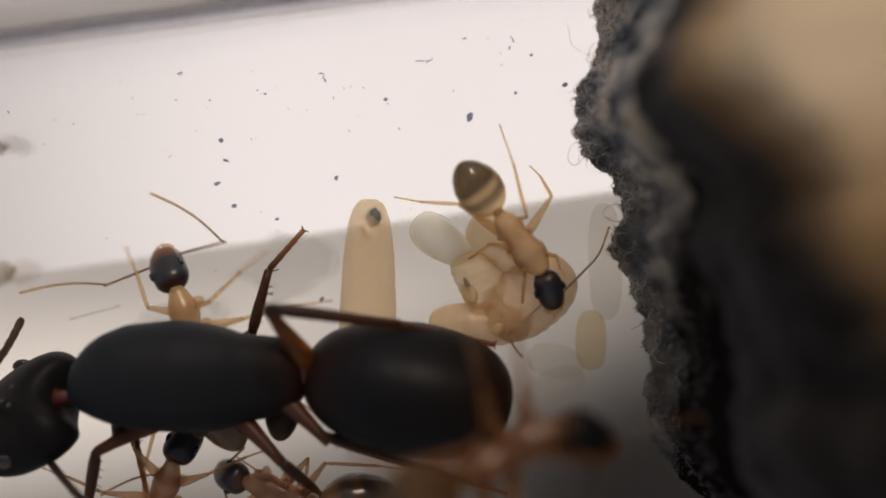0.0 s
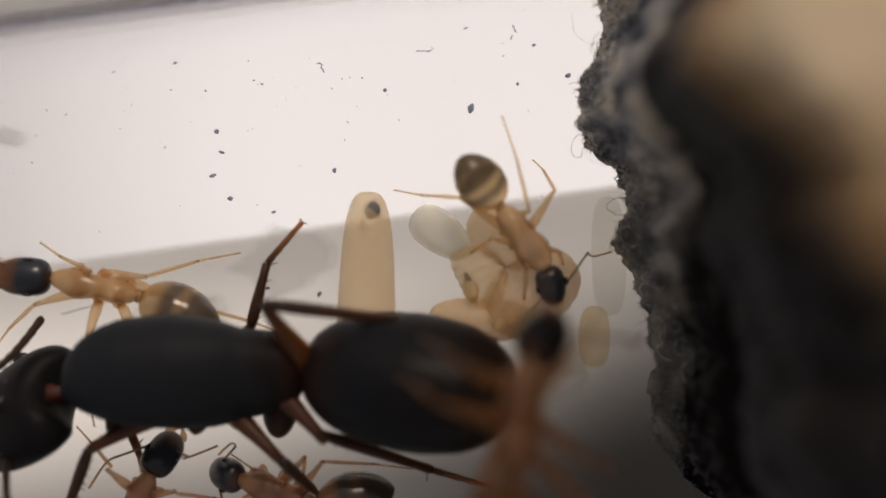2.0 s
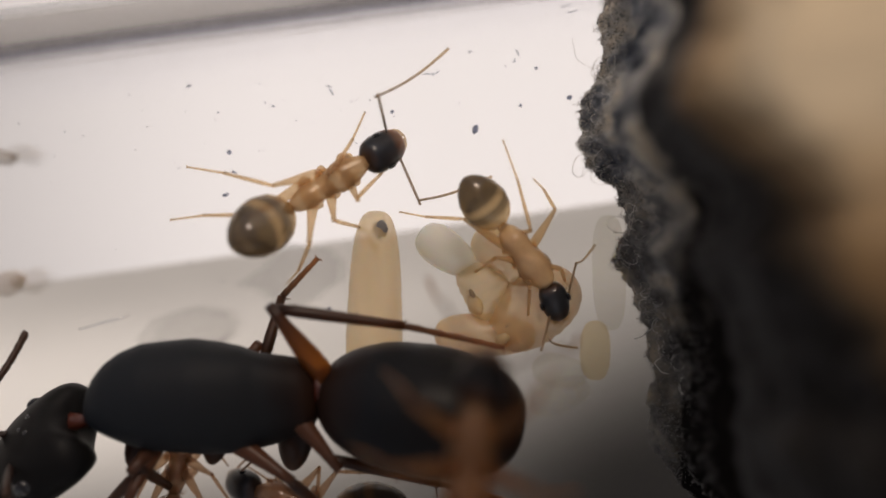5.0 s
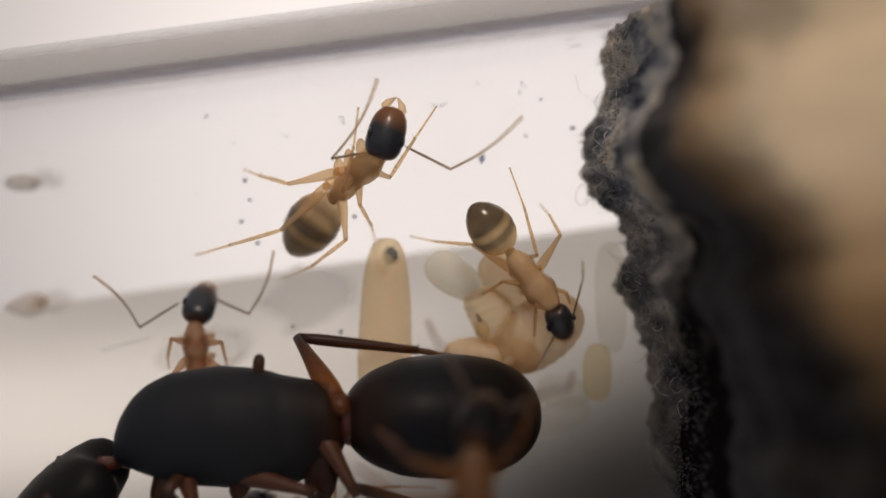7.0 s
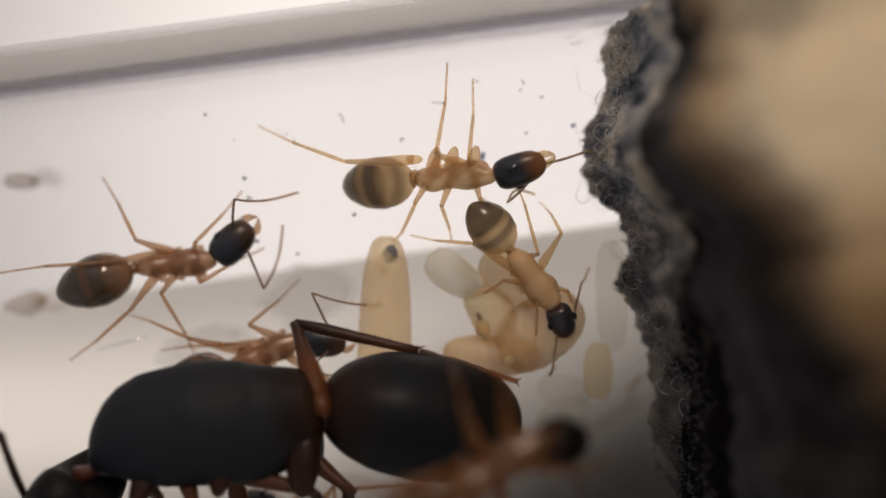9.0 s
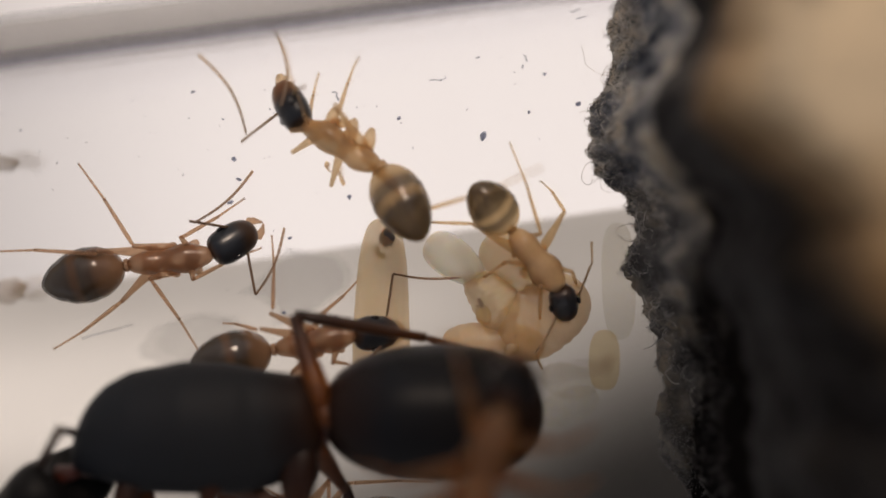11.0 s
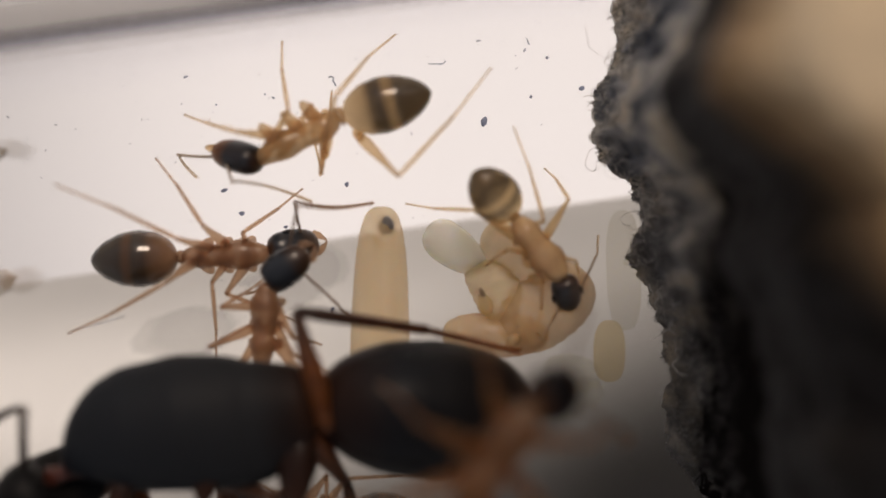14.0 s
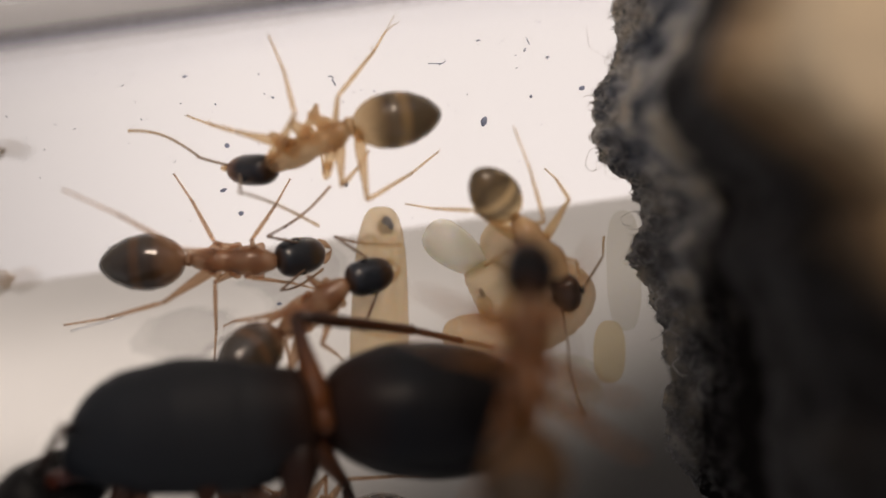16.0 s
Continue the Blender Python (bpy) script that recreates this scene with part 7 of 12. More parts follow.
    walk(worker_b["tibia_l1"], [(0, mm(0.84, 0.52, 0.26, 0, 68.7, -7.8)), (16, mm(0.84, 0.52, 0.26, 0, 68.7, -7.8))])
    walk(worker_b["femur_r1"], [(0, mm(0.21, -0.01, -0.75, 0, -59.4, -43.1)), (16, mm(0.21, -0.01, -0.75, 0, -59.4, -43.1))])
    walk(worker_b["tibia_r1"], [(0, mm(0.65, -0.42, 0.26, 0, 40.3, -37.5)), (16, mm(0.65, -0.42, 0.26, 0, 40.3, -37.5))])
    walk(worker_b["femur_l2"], [(0, mm(-0.11, 0.28, -0.22, 0, -15.6, 110.6)), (16, mm(-0.11, 0.28, -0.22, 0, -15.6, 110.6))])
    walk(worker_b["tibia_l2"], [(0, mm(-0.54, 1.41, 0.12, 0, 61.2, 162)), (16, mm(-0.54, 1.41, 0.12, 0, 61.2, 162))])
    walk(worker_b["femur_r2"], [(0, mm(0.15, -0.04, -0.56, 0, -42.9, -135.4)), (16, mm(0.15, -0.04, -0.56, 0, -42.9, -135.4))])
    walk(worker_b["tibia_r2"], [(0, mm(-0.51, -0.68, 0.29, 0, 59.8, -90)), (16, mm(-0.51, -0.68, 0.29, 0, 59.8, -90))])
    walk(worker_b["femur_l3"], [(0, mm(-0.76, -0.04, -1.05, 0, -67.5, 64)), (16, mm(-0.76, -0.04, -1.05, 0, -67.5, 64))])
    walk(worker_b["tibia_l3"], [(0, mm(-0.49, 0.51, 0.43, 0, 0, 156.7)), (16, mm(-0.49, 0.51, 0.43, 0, 0, 156.7))])
    walk(worker_b["femur_r3"], [(0, mm(-0.5, -0.24, -0.26, 0, -25.6, -160.4)), (16, mm(-0.5, -0.24, -0.26, 0, -25.6, -160.4))])
    walk(worker_b["tibia_r3"], [(0, mm(-1.86, -0.72, 0.43, 0, 42.6, -132.8)), (16, mm(-1.86, -0.72, 0.43, 0, 42.6, -132.8))])
    walk(worker_c["body"], [(0, mm(-20.46, -0.55, 0.9, 0, 0, 0.6)), (7.2, mm(-21.83, 0.49, 0.9, 0, 0, 0.7)), (7.6, mm(-14.55, 0.34, 0.9, 0, 0, 7.1)), (7.8, mm(-12.13, 1.37, 0.9, 0, 0, 11)), (7.9, mm(-10.9, 1.71, 0.9, 0, 0, 14.8)), (8, mm(-9.42, 1.6, 0.9, 0, 0, 12)), (8.5, mm(-8.72, 1.72, 0.9, 0, 0, 2.5)), (9, mm(-8.14, 1.73, 0.9, 0, 0, -1.6)), (11.3, mm(-7.89, 1.36, 0.9, 0, 0, 0.3)), (11.5, mm(-7.81, 1.37, 0.9, 0, 0, 1.9)), (12, mm(-7.62, 1.4, 0.9, 0, 0, 6)), (12.5, mm(-7.46, 1.54, 0.9, 0, 0, 13.2)), (13, mm(-7.28, 1.53, 0.9, 0, 0, 9.3)), (13.5, mm(-6.92, 1.19, 0.9, 0, 0, -4.8)), (14, mm(-6.28, 1, 0.9, 0, 0, -5.1)), (14.5, mm(-6.03, 0.98, 0.9, 0, 0, -5.8)), (15, mm(-6.04, 0.92, 0.9, 0, 0, -5.8)), (16, mm(-6.06, 0.82, 0.9, 0, 0, -8.7))])
    walk(worker_c["head"], [(0, mm(1.18, 0, 0.05, 0, 0, 13.9)), (7.2, mm(1.18, 0, 0.05, 0, 0, 13.4)), (7.6, mm(1.18, 0, 0.05, 0, 0, 0.2)), (7.8, mm(1.18, 0, 0.05, 0, 0, 1.6)), (7.9, mm(1.18, 0, 0.05, 0, 0, 4.1)), (8, mm(1.18, 0, 0.05, 0, 0, 18.2)), (8.5, mm(1.18, 0, 0.05, 0, 0, 35.8)), (9, mm(1.18, 0, 0.05, 0, 0, 39.4)), (11.3, mm(1.18, 0, 0.05, 0, 22.1, 26.1)), (12, mm(1.18, 0, 0.05, 0, 7, 28.8)), (12.5, mm(1.18, 0, 0.05, 0, 25.4, 25.4)), (13, mm(1.18, 0, 0.05, 0, 30.7, 12)), (13.5, mm(1.18, 0, 0.05, 0, 26.6, 6.6)), (14, mm(1.18, 0, 0.05, 0, 27.5, 10.3)), (14.5, mm(1.18, 0, 0.05, 0, 26.7, 10.9)), (15, mm(1.18, 0, 0.05, 0, 33.4, 1.6)), (16, mm(1.18, 0, 0.05, 0, 34.4, 14.7))])
    walk(worker_c["gaster"], [(0, mm(-1.35, 0, 0.05, 0, 33.1, 10.2)), (7.2, mm(-1.35, 0, 0.05, 0, 22.7, 9.8)), (7.6, mm(-1.35, 0, 0.05, 0, 25.3, 8)), (7.8, mm(-1.35, 0, 0.05, 0, 26.8, 6.8)), (7.9, mm(-1.35, 0, 0.05, 0, 7, -1.9)), (8, mm(-1.35, 0, 0.05, 0, 0, 2)), (8.5, mm(-1.35, 0, 0.05, 0, 0, 16.1)), (9, mm(-1.35, 0, 0.05, 0, 0, 14.7)), (11.3, mm(-1.35, 0, 0.05, 0, 0, 7.4)), (12, mm(-1.35, 0, 0.05, 0, 0, 6.4)), (12.5, mm(-1.35, 0, 0.05, 0, 24.6, -0.5)), (13, mm(-1.35, 0, 0.05, 0, 0, 0.4)), (13.5, mm(-1.35, 0, 0.05, 0, 0, 3.9)), (14, mm(-1.35, 0, 0.05, 0, 0, -0.1)), (15, mm(-1.35, 0, 0.05, 0, 0, -0.2)), (16, mm(-1.35, 0, 0.05, 0, 0, 5.1))])
    walk(worker_c["scape_l"], [(0, mm(2.06, 0.48, 0.17, 0, -18, 63.3)), (7.2, mm(2.06, 0.47, 0.17, 0, -18, 62.8)), (7.6, mm(2.15, 0.26, 0.17, 0, -18, 49.6)), (7.8, mm(2.14, 0.28, 0.17, 0, -18, 51)), (7.9, mm(2.13, 0.32, 0.17, 0, -18, 53.5)), (8, mm(2.02, 0.55, 0.17, 0, -37.2, 72.9)), (8.5, mm(1.81, 0.78, 0.17, 0, -57.7, 62.7)), (9, mm(1.77, 0.81, 0.17, 0, -52.6, 66.5)), (10.15, mm(1.84, 0.73, -0.02, -4.7, -45.8, 121.6)), (11.3, mm(1.91, 0.64, -0.21, 0, -39.1, 170)), (12, mm(1.91, 0.69, 0.05, 0, -31.7, 177.2)), (12.5, mm(1.91, 0.63, -0.26, 0, -33.1, -169.5)), (13, mm(2, 0.44, -0.35, 0, -26, 174.3)), (13.25, mm(2.03, 0.4, -0.31, -5.6, -36, 129)), (13.5, mm(2.06, 0.36, -0.28, 0, -46.2, 77.1)), (14, mm(2.03, 0.41, -0.3, 0, -51, 91.2)), (14.5, mm(2.03, 0.42, -0.28, 0, -49.5, 98.3)), (15, mm(2.05, 0.28, -0.39, 0, -44.8, 156)), (16, mm(1.95, 0.47, -0.4, 0, -47.2, 168.5))])
    walk(worker_c["flagellum_l"], [(0, mm(2.69, 1.73, 0.62, 0, 28.6, 27.9)), (7.2, mm(2.7, 1.72, 0.62, 0, 28.6, 27.4)), (7.6, mm(3.05, 1.32, 0.62, 0, 28.6, 14.2)), (7.8, mm(3.02, 1.37, 0.62, 0, 28.6, 15.7)), (7.9, mm(2.96, 1.45, 0.62, 0, 28.6, 18.2)), (8, mm(2.37, 1.66, 1.06, 0, 0, 0.8)), (8.5, mm(2.18, 1.47, 1.41, 0, 53.3, -22.4)), (9, mm(2.12, 1.63, 1.33, 0, 39.6, 3.1)), (11.3, mm(0.79, 0.84, 0.72, 0, 4.3, 35.2)), (12, mm(0.66, 0.76, 0.82, 0, 42.5, 36.7)), (12.5, mm(0.7, 0.4, 0.54, 0, 54.2, 32.5)), (13, mm(0.69, 0.57, 0.3, 0, 32.5, 0.6)), (13.5, mm(2.29, 1.35, 0.78, 0, 45.1, -19.7)), (14, mm(2.01, 1.34, 0.85, 0, 15.8, -3.2)), (14.5, mm(1.89, 1.37, 0.84, 0, 15.5, -0.8)), (15, mm(1.09, 0.7, 0.65, 0, 49.8, -4)), (16, mm(0.97, 0.67, 0.68, 0, 0, 39.6))])
    walk(worker_c["scape_r"], [(0, mm(2.18, -0.01, 0.17, 0, -18, -35.5)), (7.2, mm(2.18, -0.02, 0.17, 0, -18, -36)), (7.6, mm(2.15, -0.25, 0.17, 0, -18, -49.2)), (7.7, mm(2.15, -0.24, 0.17, 3.4, -26.4, -11)), (7.8, mm(2.16, -0.23, 0.17, 0, -34.9, 30.2)), (7.9, mm(2.16, -0.18, 0.17, 0, -34.9, 32.7)), (8, mm(2.18, 0.06, 0.17, 0, 0, -54.8)), (8.5, mm(2.11, 0.36, 0.17, 0, 0, -97.2)), (9, mm(2.09, 0.42, 0.17, 0, 0, -73.3)), (11.3, mm(2.14, 0.19, -0.21, 0, 0, -87.4)), (12, mm(2.16, 0.25, 0.05, 0, -17.8, -85.3)), (12.5, mm(2.12, 0.17, -0.26, 0, -12.4, -85.7)), (13, mm(2.11, -0.06, -0.35, 0, -21.3, -126.1)), (13.5, mm(2.12, -0.15, -0.28, 2.8, -18.3, -132.5)), (14, mm(2.12, -0.09, -0.3, 2.2, -18.9, -128.6)), (14.5, mm(2.13, -0.08, -0.28, 0, -38.7, -142.4)), (15, mm(2.06, -0.23, -0.39, -4.2, -44.6, -148.9)), (16, mm(2.08, -0.03, -0.4, -4.9, -45.5, -135.2))])
    walk(worker_c["flagellum_r"], [(0, mm(3.32, -0.83, 0.62, 0, 28.6, -0.1)), (7.2, mm(3.31, -0.85, 0.62, 0, 28.6, -0.7)), (7.6, mm(3.06, -1.31, 0.62, 0, 28.6, -13.9)), (7.7, mm(3.13, -0.47, 0.81, 5.7, 14.2, 29.6)), (7.8, mm(3.2, 0.38, 1.01, 0, 0, 70.2)), (7.9, mm(3.18, 0.47, 1.01, 0, 0, 72.7)), (8, mm(3.03, -1.14, 0.17, 0, 26.1, 19.9)), (8.5, mm(1.93, -1.1, 0.17, 0, 29.5, 53.8)), (9, mm(2.51, -0.99, 0.17, 0, 26.7, 71.6)), (11.3, mm(2.2, -1.28, -0.21, 0, 17.3, 60.1)), (12, mm(2.27, -1.15, 0.5, 0, 0, 56.5)), (12.5, mm(2.23, -1.26, 0.06, 0, 24.1, 61)), (12.75, mm(1.76, -1.22, 0.12, -13.4, 40.9, 111.7)), (13, mm(1.3, -1.17, 0.19, 0, 59.2, -179.7)), (13.5, mm(1.18, -1.18, 0.18, -1.8, 63.2, 173.2)), (14, mm(1.26, -1.17, 0.18, -1.4, 62.3, 177.4)), (14.17, mm(1.24, -1.04, 0.33, -8, 59, 120)), (14.33, mm(1.23, -0.91, 0.48, -6.6, 54.4, 69.6)), (14.5, mm(1.22, -0.78, 0.64, 0, 51.9, 23.3)), (15, mm(1.16, -0.77, 0.64, 2.8, 58.4, 16.3)), (16, mm(1.35, -0.75, 0.65, 3.3, 59.4, 29.9))])
    walk(worker_c["femur_l1"], [(0, mm(0.52, 0.26, -0.24, 0, -33.4, 50)), (7.9, mm(0.52, 0.26, -0.24, 0, -33.4, 50)), (8, mm(0.34, 0.07, -0.49, 0, -42.6, 49.1)), (8.5, mm(0.53, 0.05, -0.85, 0, -70.7, 92.1)), (9, mm(0.37, 0.04, -0.79, 0, -63.3, 56)), (11.3, mm(0.56, 0.02, -0.81, 0, -66.2, 100.6)), (12, mm(0.43, 0, -0.78, 0, -62.9, 71.9)), (12.5, mm(0.39, 0.21, -0.9, 0, -78.2, 25.6)), (13, mm(0.4, 0.08, -0.85, 0, -69.8, 57.5)), (13.5, mm(0.54, -0.04, -0.65, 0, -52.8, 93.8)), (14, mm(0.49, 0.01, -0.81, 0, -65.4, 83.2)), (14.5, mm(0.58, 0.02, -0.82, 0, -66.3, 103.8)), (15, mm(0.45, 0.02, -0.82, 0, -66.4, 74.6)), (16, mm(0.51, 0.01, -0.82, 0, -66.3, 87.8))])
    walk(worker_c["tibia_l1"], [(0, mm(1.25, 1.14, 0.51, 0, 35.3, 50)), (7.9, mm(1.25, 1.14, 0.51, 0, 35.3, 50)), (8, mm(1.01, 0.83, 0.44, 0, 33, 37.2)), (8.5, mm(0.51, 0.51, 0.44, 0, 33, 30.1)), (9, mm(0.71, 0.55, 0.44, 0, 33, 45.4)), (11.3, mm(0.46, 0.56, 0.44, 0, 33, 26)), (12, mm(0.63, 0.6, 0.44, 0, 33, 45.5)), (12.5, mm(0.65, 0.33, 0.44, 0, 33, 46.1)), (13, mm(0.65, 0.48, 0.44, 0, 33, 46.1)), (13.5, mm(0.48, 0.78, 0.44, 0, 33, 53.3)), (14, mm(0.55, 0.58, 0.44, 0, 33, 35.3)), (14.5, mm(0.45, 0.56, 0.44, 0, 33, 37.2)), (15, mm(0.6, 0.55, 0.44, 0, 33, 49.2)), (16, mm(0.53, 0.57, 0.44, 0, 33, 61.4))])
    walk(worker_c["femur_r1"], [(0, mm(0.52, -0.26, -0.24, 0, -33.4, -50)), (7.9, mm(0.52, -0.26, -0.24, 0, -33.4, -50)), (8, mm(0.31, -0.06, -0.55, 0, -46.4, -44.7)), (8.5, mm(0.28, -0.13, -0.5, 0, -43.5, -28.7)), (9, mm(0.35, -0.02, -0.73, 0, -58.8, -54.9)), (11.3, mm(0.45, 0.01, -0.77, 0, -61.6, -75.5)), (12, mm(0.65, -0.05, -0.82, 0, -66.4, -122.5)), (12.5, mm(0.54, -0.05, -0.85, 0, -69.9, -96.1)), (13, mm(0.54, 0, -0.8, 0, -64.7, -95.3)), (13.5, mm(0.71, -0.02, -0.63, 0, -51.6, -127.7)), (14, mm(0.62, -0.11, -0.38, 0, -37, -122.3)), (14.5, mm(0.59, -0.19, -0.31, 0, -33.3, -134.2)), (15, mm(0.62, -0.17, -0.34, 0, -34.8, -137.2)), (16, mm(0.63, -0.12, -0.88, 0, -74.2, -128.3))])
    walk(worker_c["tibia_r1"], [(0, mm(1.25, -1.14, 0.51, 0, 35.3, -50)), (7.9, mm(1.25, -1.14, 0.51, 0, 35.3, -50)), (8, mm(0.98, -0.72, 0.44, 0, 33, -26.5)), (8.5, mm(1.15, -0.61, 0.44, 0, 33, 28.1)), (9, mm(0.76, -0.6, 0.44, 0, 33, 27.8)), (11.3, mm(0.61, -0.62, 0.44, 0, 33, 20.3)), (12, mm(0.36, -0.52, 0.44, 0, 33, 3.7)), (12.5, mm(0.49, -0.51, 0.44, 0, 33, 2.4)), (13, mm(0.49, -0.59, 0.44, 0, 33, 9.9)), (13.5, mm(0.19, -0.69, 0.44, 0, 33, -62.6)), (14, mm(0.03, -1.04, 0.44, 0, 33, -25.4)), (14.5, mm(-0.21, -1.01, 0.44, 0, 33, -25.5)), (15, mm(-0.21, -0.94, 0.44, 0, 33, -20.5)), (16, mm(0.4, -0.42, 0.44, 0, 33, -8.2))])
    walk(worker_c["femur_l2"], [(0, mm(-0.14, 0.35, -0.24, 0, -33.4, 95)), (7.9, mm(-0.14, 0.35, -0.24, 0, -33.4, 95)), (7.93, mm(-0.21, 0.36, -0.24, -6.2, -16.6, 135.5)), (8, mm(-0.29, 0.37, -0.24, 0, 0, 172.5)), (8.5, mm(0.13, 0.18, -0.6, 0, -47.8, 146.9)), (9, mm(0.04, 0.25, -0.41, 0, -37.7, 151.7)), (11.3, mm(0.16, 0.29, -0.55, 0, -45.2, 167.7)), (11.5, mm(-0.57, 0.47, 0, 0, -45.1, 110)), (12, mm(0.15, 0.3, -0.54, 0, -44.3, 169.5)), (12.5, mm(0.18, 0.3, -0.63, 0, -49.4, 171)), (13, mm(0.15, 0.24, -0.57, 0, -45.9, 159.5)), (13.5, mm(-0.08, 0.21, 0, 0, -69, 122.7)), (14, mm(0.01, 0.3, 0, 0, -65.5, 125.1)), (14.5, mm(0.12, 0.35, -0.86, 0, -66.6, 179)), (15, mm(0.12, 0.28, -0.85, 0, -66, 165.4)), (16, mm(0.11, 0.25, -0.86, 0, -66.4, 158.3))])
    walk(worker_c["tibia_l2"], [(0, mm(-0.25, 1.58, 0.56, 0, 31, 95)), (7.9, mm(-0.25, 1.58, 0.56, 0, 31, 95)), (8, mm(-1.75, 0.56, -0.24, 0, 12.5, 161)), (8.5, mm(-0.7, 0.72, 0.49, 0, 29, 101.1)), (9, mm(-0.98, 0.8, 0.49, 0, 29, 117.4)), (11.3, mm(-0.85, 0.51, 0.49, 0, 0, 115.1)), (11.5, mm(-0.93, 1.45, 1.04, 0, 36.2, 123.5)), (12, mm(-0.88, 0.49, 0.49, 0, 16.2, 108.7)), (12.5, mm(-0.76, 0.45, 0.49, 0, 0, 107.8)), (13, mm(-0.81, 0.6, 0.49, 0, 0, 116.4)), (13.5, mm(-0.37, 0.66, 1.37, 0, -15.9, 136.1)), (14, mm(-0.34, 0.8, 1.34, 0, 26.4, 124.5)), (14.5, mm(-0.46, 0.36, 0.49, 0, 28.7, 119.9)), (15, mm(-0.46, 0.44, 0.49, 0, 29, 116.8)), (16, mm(-0.44, 0.47, 0.49, 0, 27.3, 124.3))])
    walk(worker_c["femur_r2"], [(0, mm(-0.14, -0.35, -0.24, 0, -33.4, -95)), (7.9, mm(-0.14, -0.35, -0.24, 0, -33.4, -95)), (8, mm(0.03, -0.07, -0.68, 0, -52.6, -121.3)), (8.5, mm(-0.01, -0.07, -0.56, 0, -45.7, -115.4)), (9, mm(0.02, -0.07, -0.7, 0, -54.2, -119.9)), (11.3, mm(0.15, -0.26, -0.8, 0, -61.6, -163.1)), (12, mm(0.16, -0.23, -0.75, 0, -57.4, -158.3)), (12.5, mm(0.12, -0.2, -0.8, 0, -61.4, -150.7)), (13, mm(0.16, -0.21, -0.71, 0, -54.9, -155.1)), (13.25, mm(-0.03, -0.12, -0.72, 0.5, -55.6, -116.7)), (13.5, mm(-0.21, -0.04, -0.73, 0, -56.3, -77.5)), (14, mm(0, -0.08, -0.8, 0, -61.1, -116.9)), (14.5, mm(0.09, -0.12, -0.73, 0, -56.1, -135.5)), (15, mm(0.09, -0.25, -0.87, 0, -68, -155.8)), (16, mm(0.08, -0.17, -0.83, 0, -63.8, -140.6))])
    walk(worker_c["tibia_r2"], [(0, mm(-0.25, -1.58, 0.56, 0, 31, -95)), (7.9, mm(-0.25, -1.58, 0.56, 0, 31, -95)), (8, mm(-0.43, -0.83, 0.49, 0, 29, -80.1)), (8.5, mm(-0.45, -1, 0.49, 0, 29, -45.3)), (9, mm(-0.41, -0.81, 0.49, 0, 29, -72)), (11.3, mm(-0.52, -0.47, 0.49, 0, 29, -66.3)), (12, mm(-0.58, -0.53, 0.49, 0, 29, -23)), (12.5, mm(-0.49, -0.55, 0.49, 0, 29, -42.5)), (13, mm(-0.61, -0.57, 0.49, 0, 29, -41.1)), (13.5, mm(-0.04, -0.83, 0.49, 0, 29, -98.2)), (14, mm(-0.32, -0.72, 0.49, 0, 29, -93.6)), (14.5, mm(-0.49, -0.7, 0.49, 0, 29, -93.9)), (15, mm(-0.41, -0.47, 0.49, 0, 29, -95.4)), (16, mm(-0.42, -0.58, 0.49, 0, 29, -93.2))])
    walk(worker_c["femur_l3"], [(0, mm(-0.71, 0.32, -0.24, 0, -33.4, 140)), (7.9, mm(-0.71, 0.32, -0.24, 0, -33.4, 140)), (8, mm(-0.47, -0.01, -0.92, 0, -59.5, 125.6)), (8.5, mm(-0.4, 0.36, -0.5, 0, -39.4, -172.3)), (9, mm(-0.39, 0.34, -0.52, 0, -40.2, -175.7)), (11.3, mm(-0.4, 0.27, -0.51, 0, -39.8, 171.5)), (11.5, mm(-0.83, 0.35, 0, 0, -44.3, 171.8)), (12, mm(-0.46, 0.31, -0.43, 0, -36.6, 178.1)), (12.5, mm(-0.42, 0.3, -0.47, 0, -38.5, 176.7)), (13, mm(-1.23, -0.1, 0, 0, -55.7, 138.9)), (13.5, mm(-0.46, 0.13, 0, 0, -74.1, 133)), (14, mm(-0.37, 0.2, 0, 0, -71.9, 153.6)), (14.5, mm(-0.34, 0.27, -0.97, 0, -63.1, 172.4)), (15, mm(-0.34, 0.27, -0.97, 0, -63, 172.2)), (16, mm(-0.53, 0.17, 0, 0, -75, 167.6))])
    walk(worker_c["tibia_l3"], [(0, mm(-1.9, 1.32, 0.78, 0, 32.4, 140)), (7.9, mm(-1.9, 1.32, 0.78, 0, 32.4, 140)), (8, mm(-1.02, 0.76, 0.69, 0, 30.2, 144.2)), (8.5, mm(-1.83, 0.17, 0.69, 0, 16.9, 172.2)), (9, mm(-1.8, 0.23, 0.69, 0, 0, 177.5)), (11.3, mm(-1.81, 0.48, 0.69, 0, 13.2, 165.5)), (11.5, mm(-2.15, 0.54, 1.3, 0, 32.8, 161.8)), (12, mm(-1.96, 0.36, 0.69, 0, 30.2, 162.5)), (12.5, mm(-1.87, 0.38, 0.69, 0, 30.2, 155.9)), (13, mm(-2.02, 0.59, 1.54, 0, 36.4, 149)), (13.5, mm(-0.81, 0.5, 1.79, 0, 16.7, 149.8)), (14, mm(-0.89, 0.45, 1.77, 0, -16.8, 150.1)), (14.5, mm(-1.17, 0.38, 0.69, 0, 0, 154.6)), (15, mm(-1.18, 0.38, 0.69, 0, 0, 153.6)), (16, mm(-1, 0.27, 1.8, 0, -16.4, 150.8))])
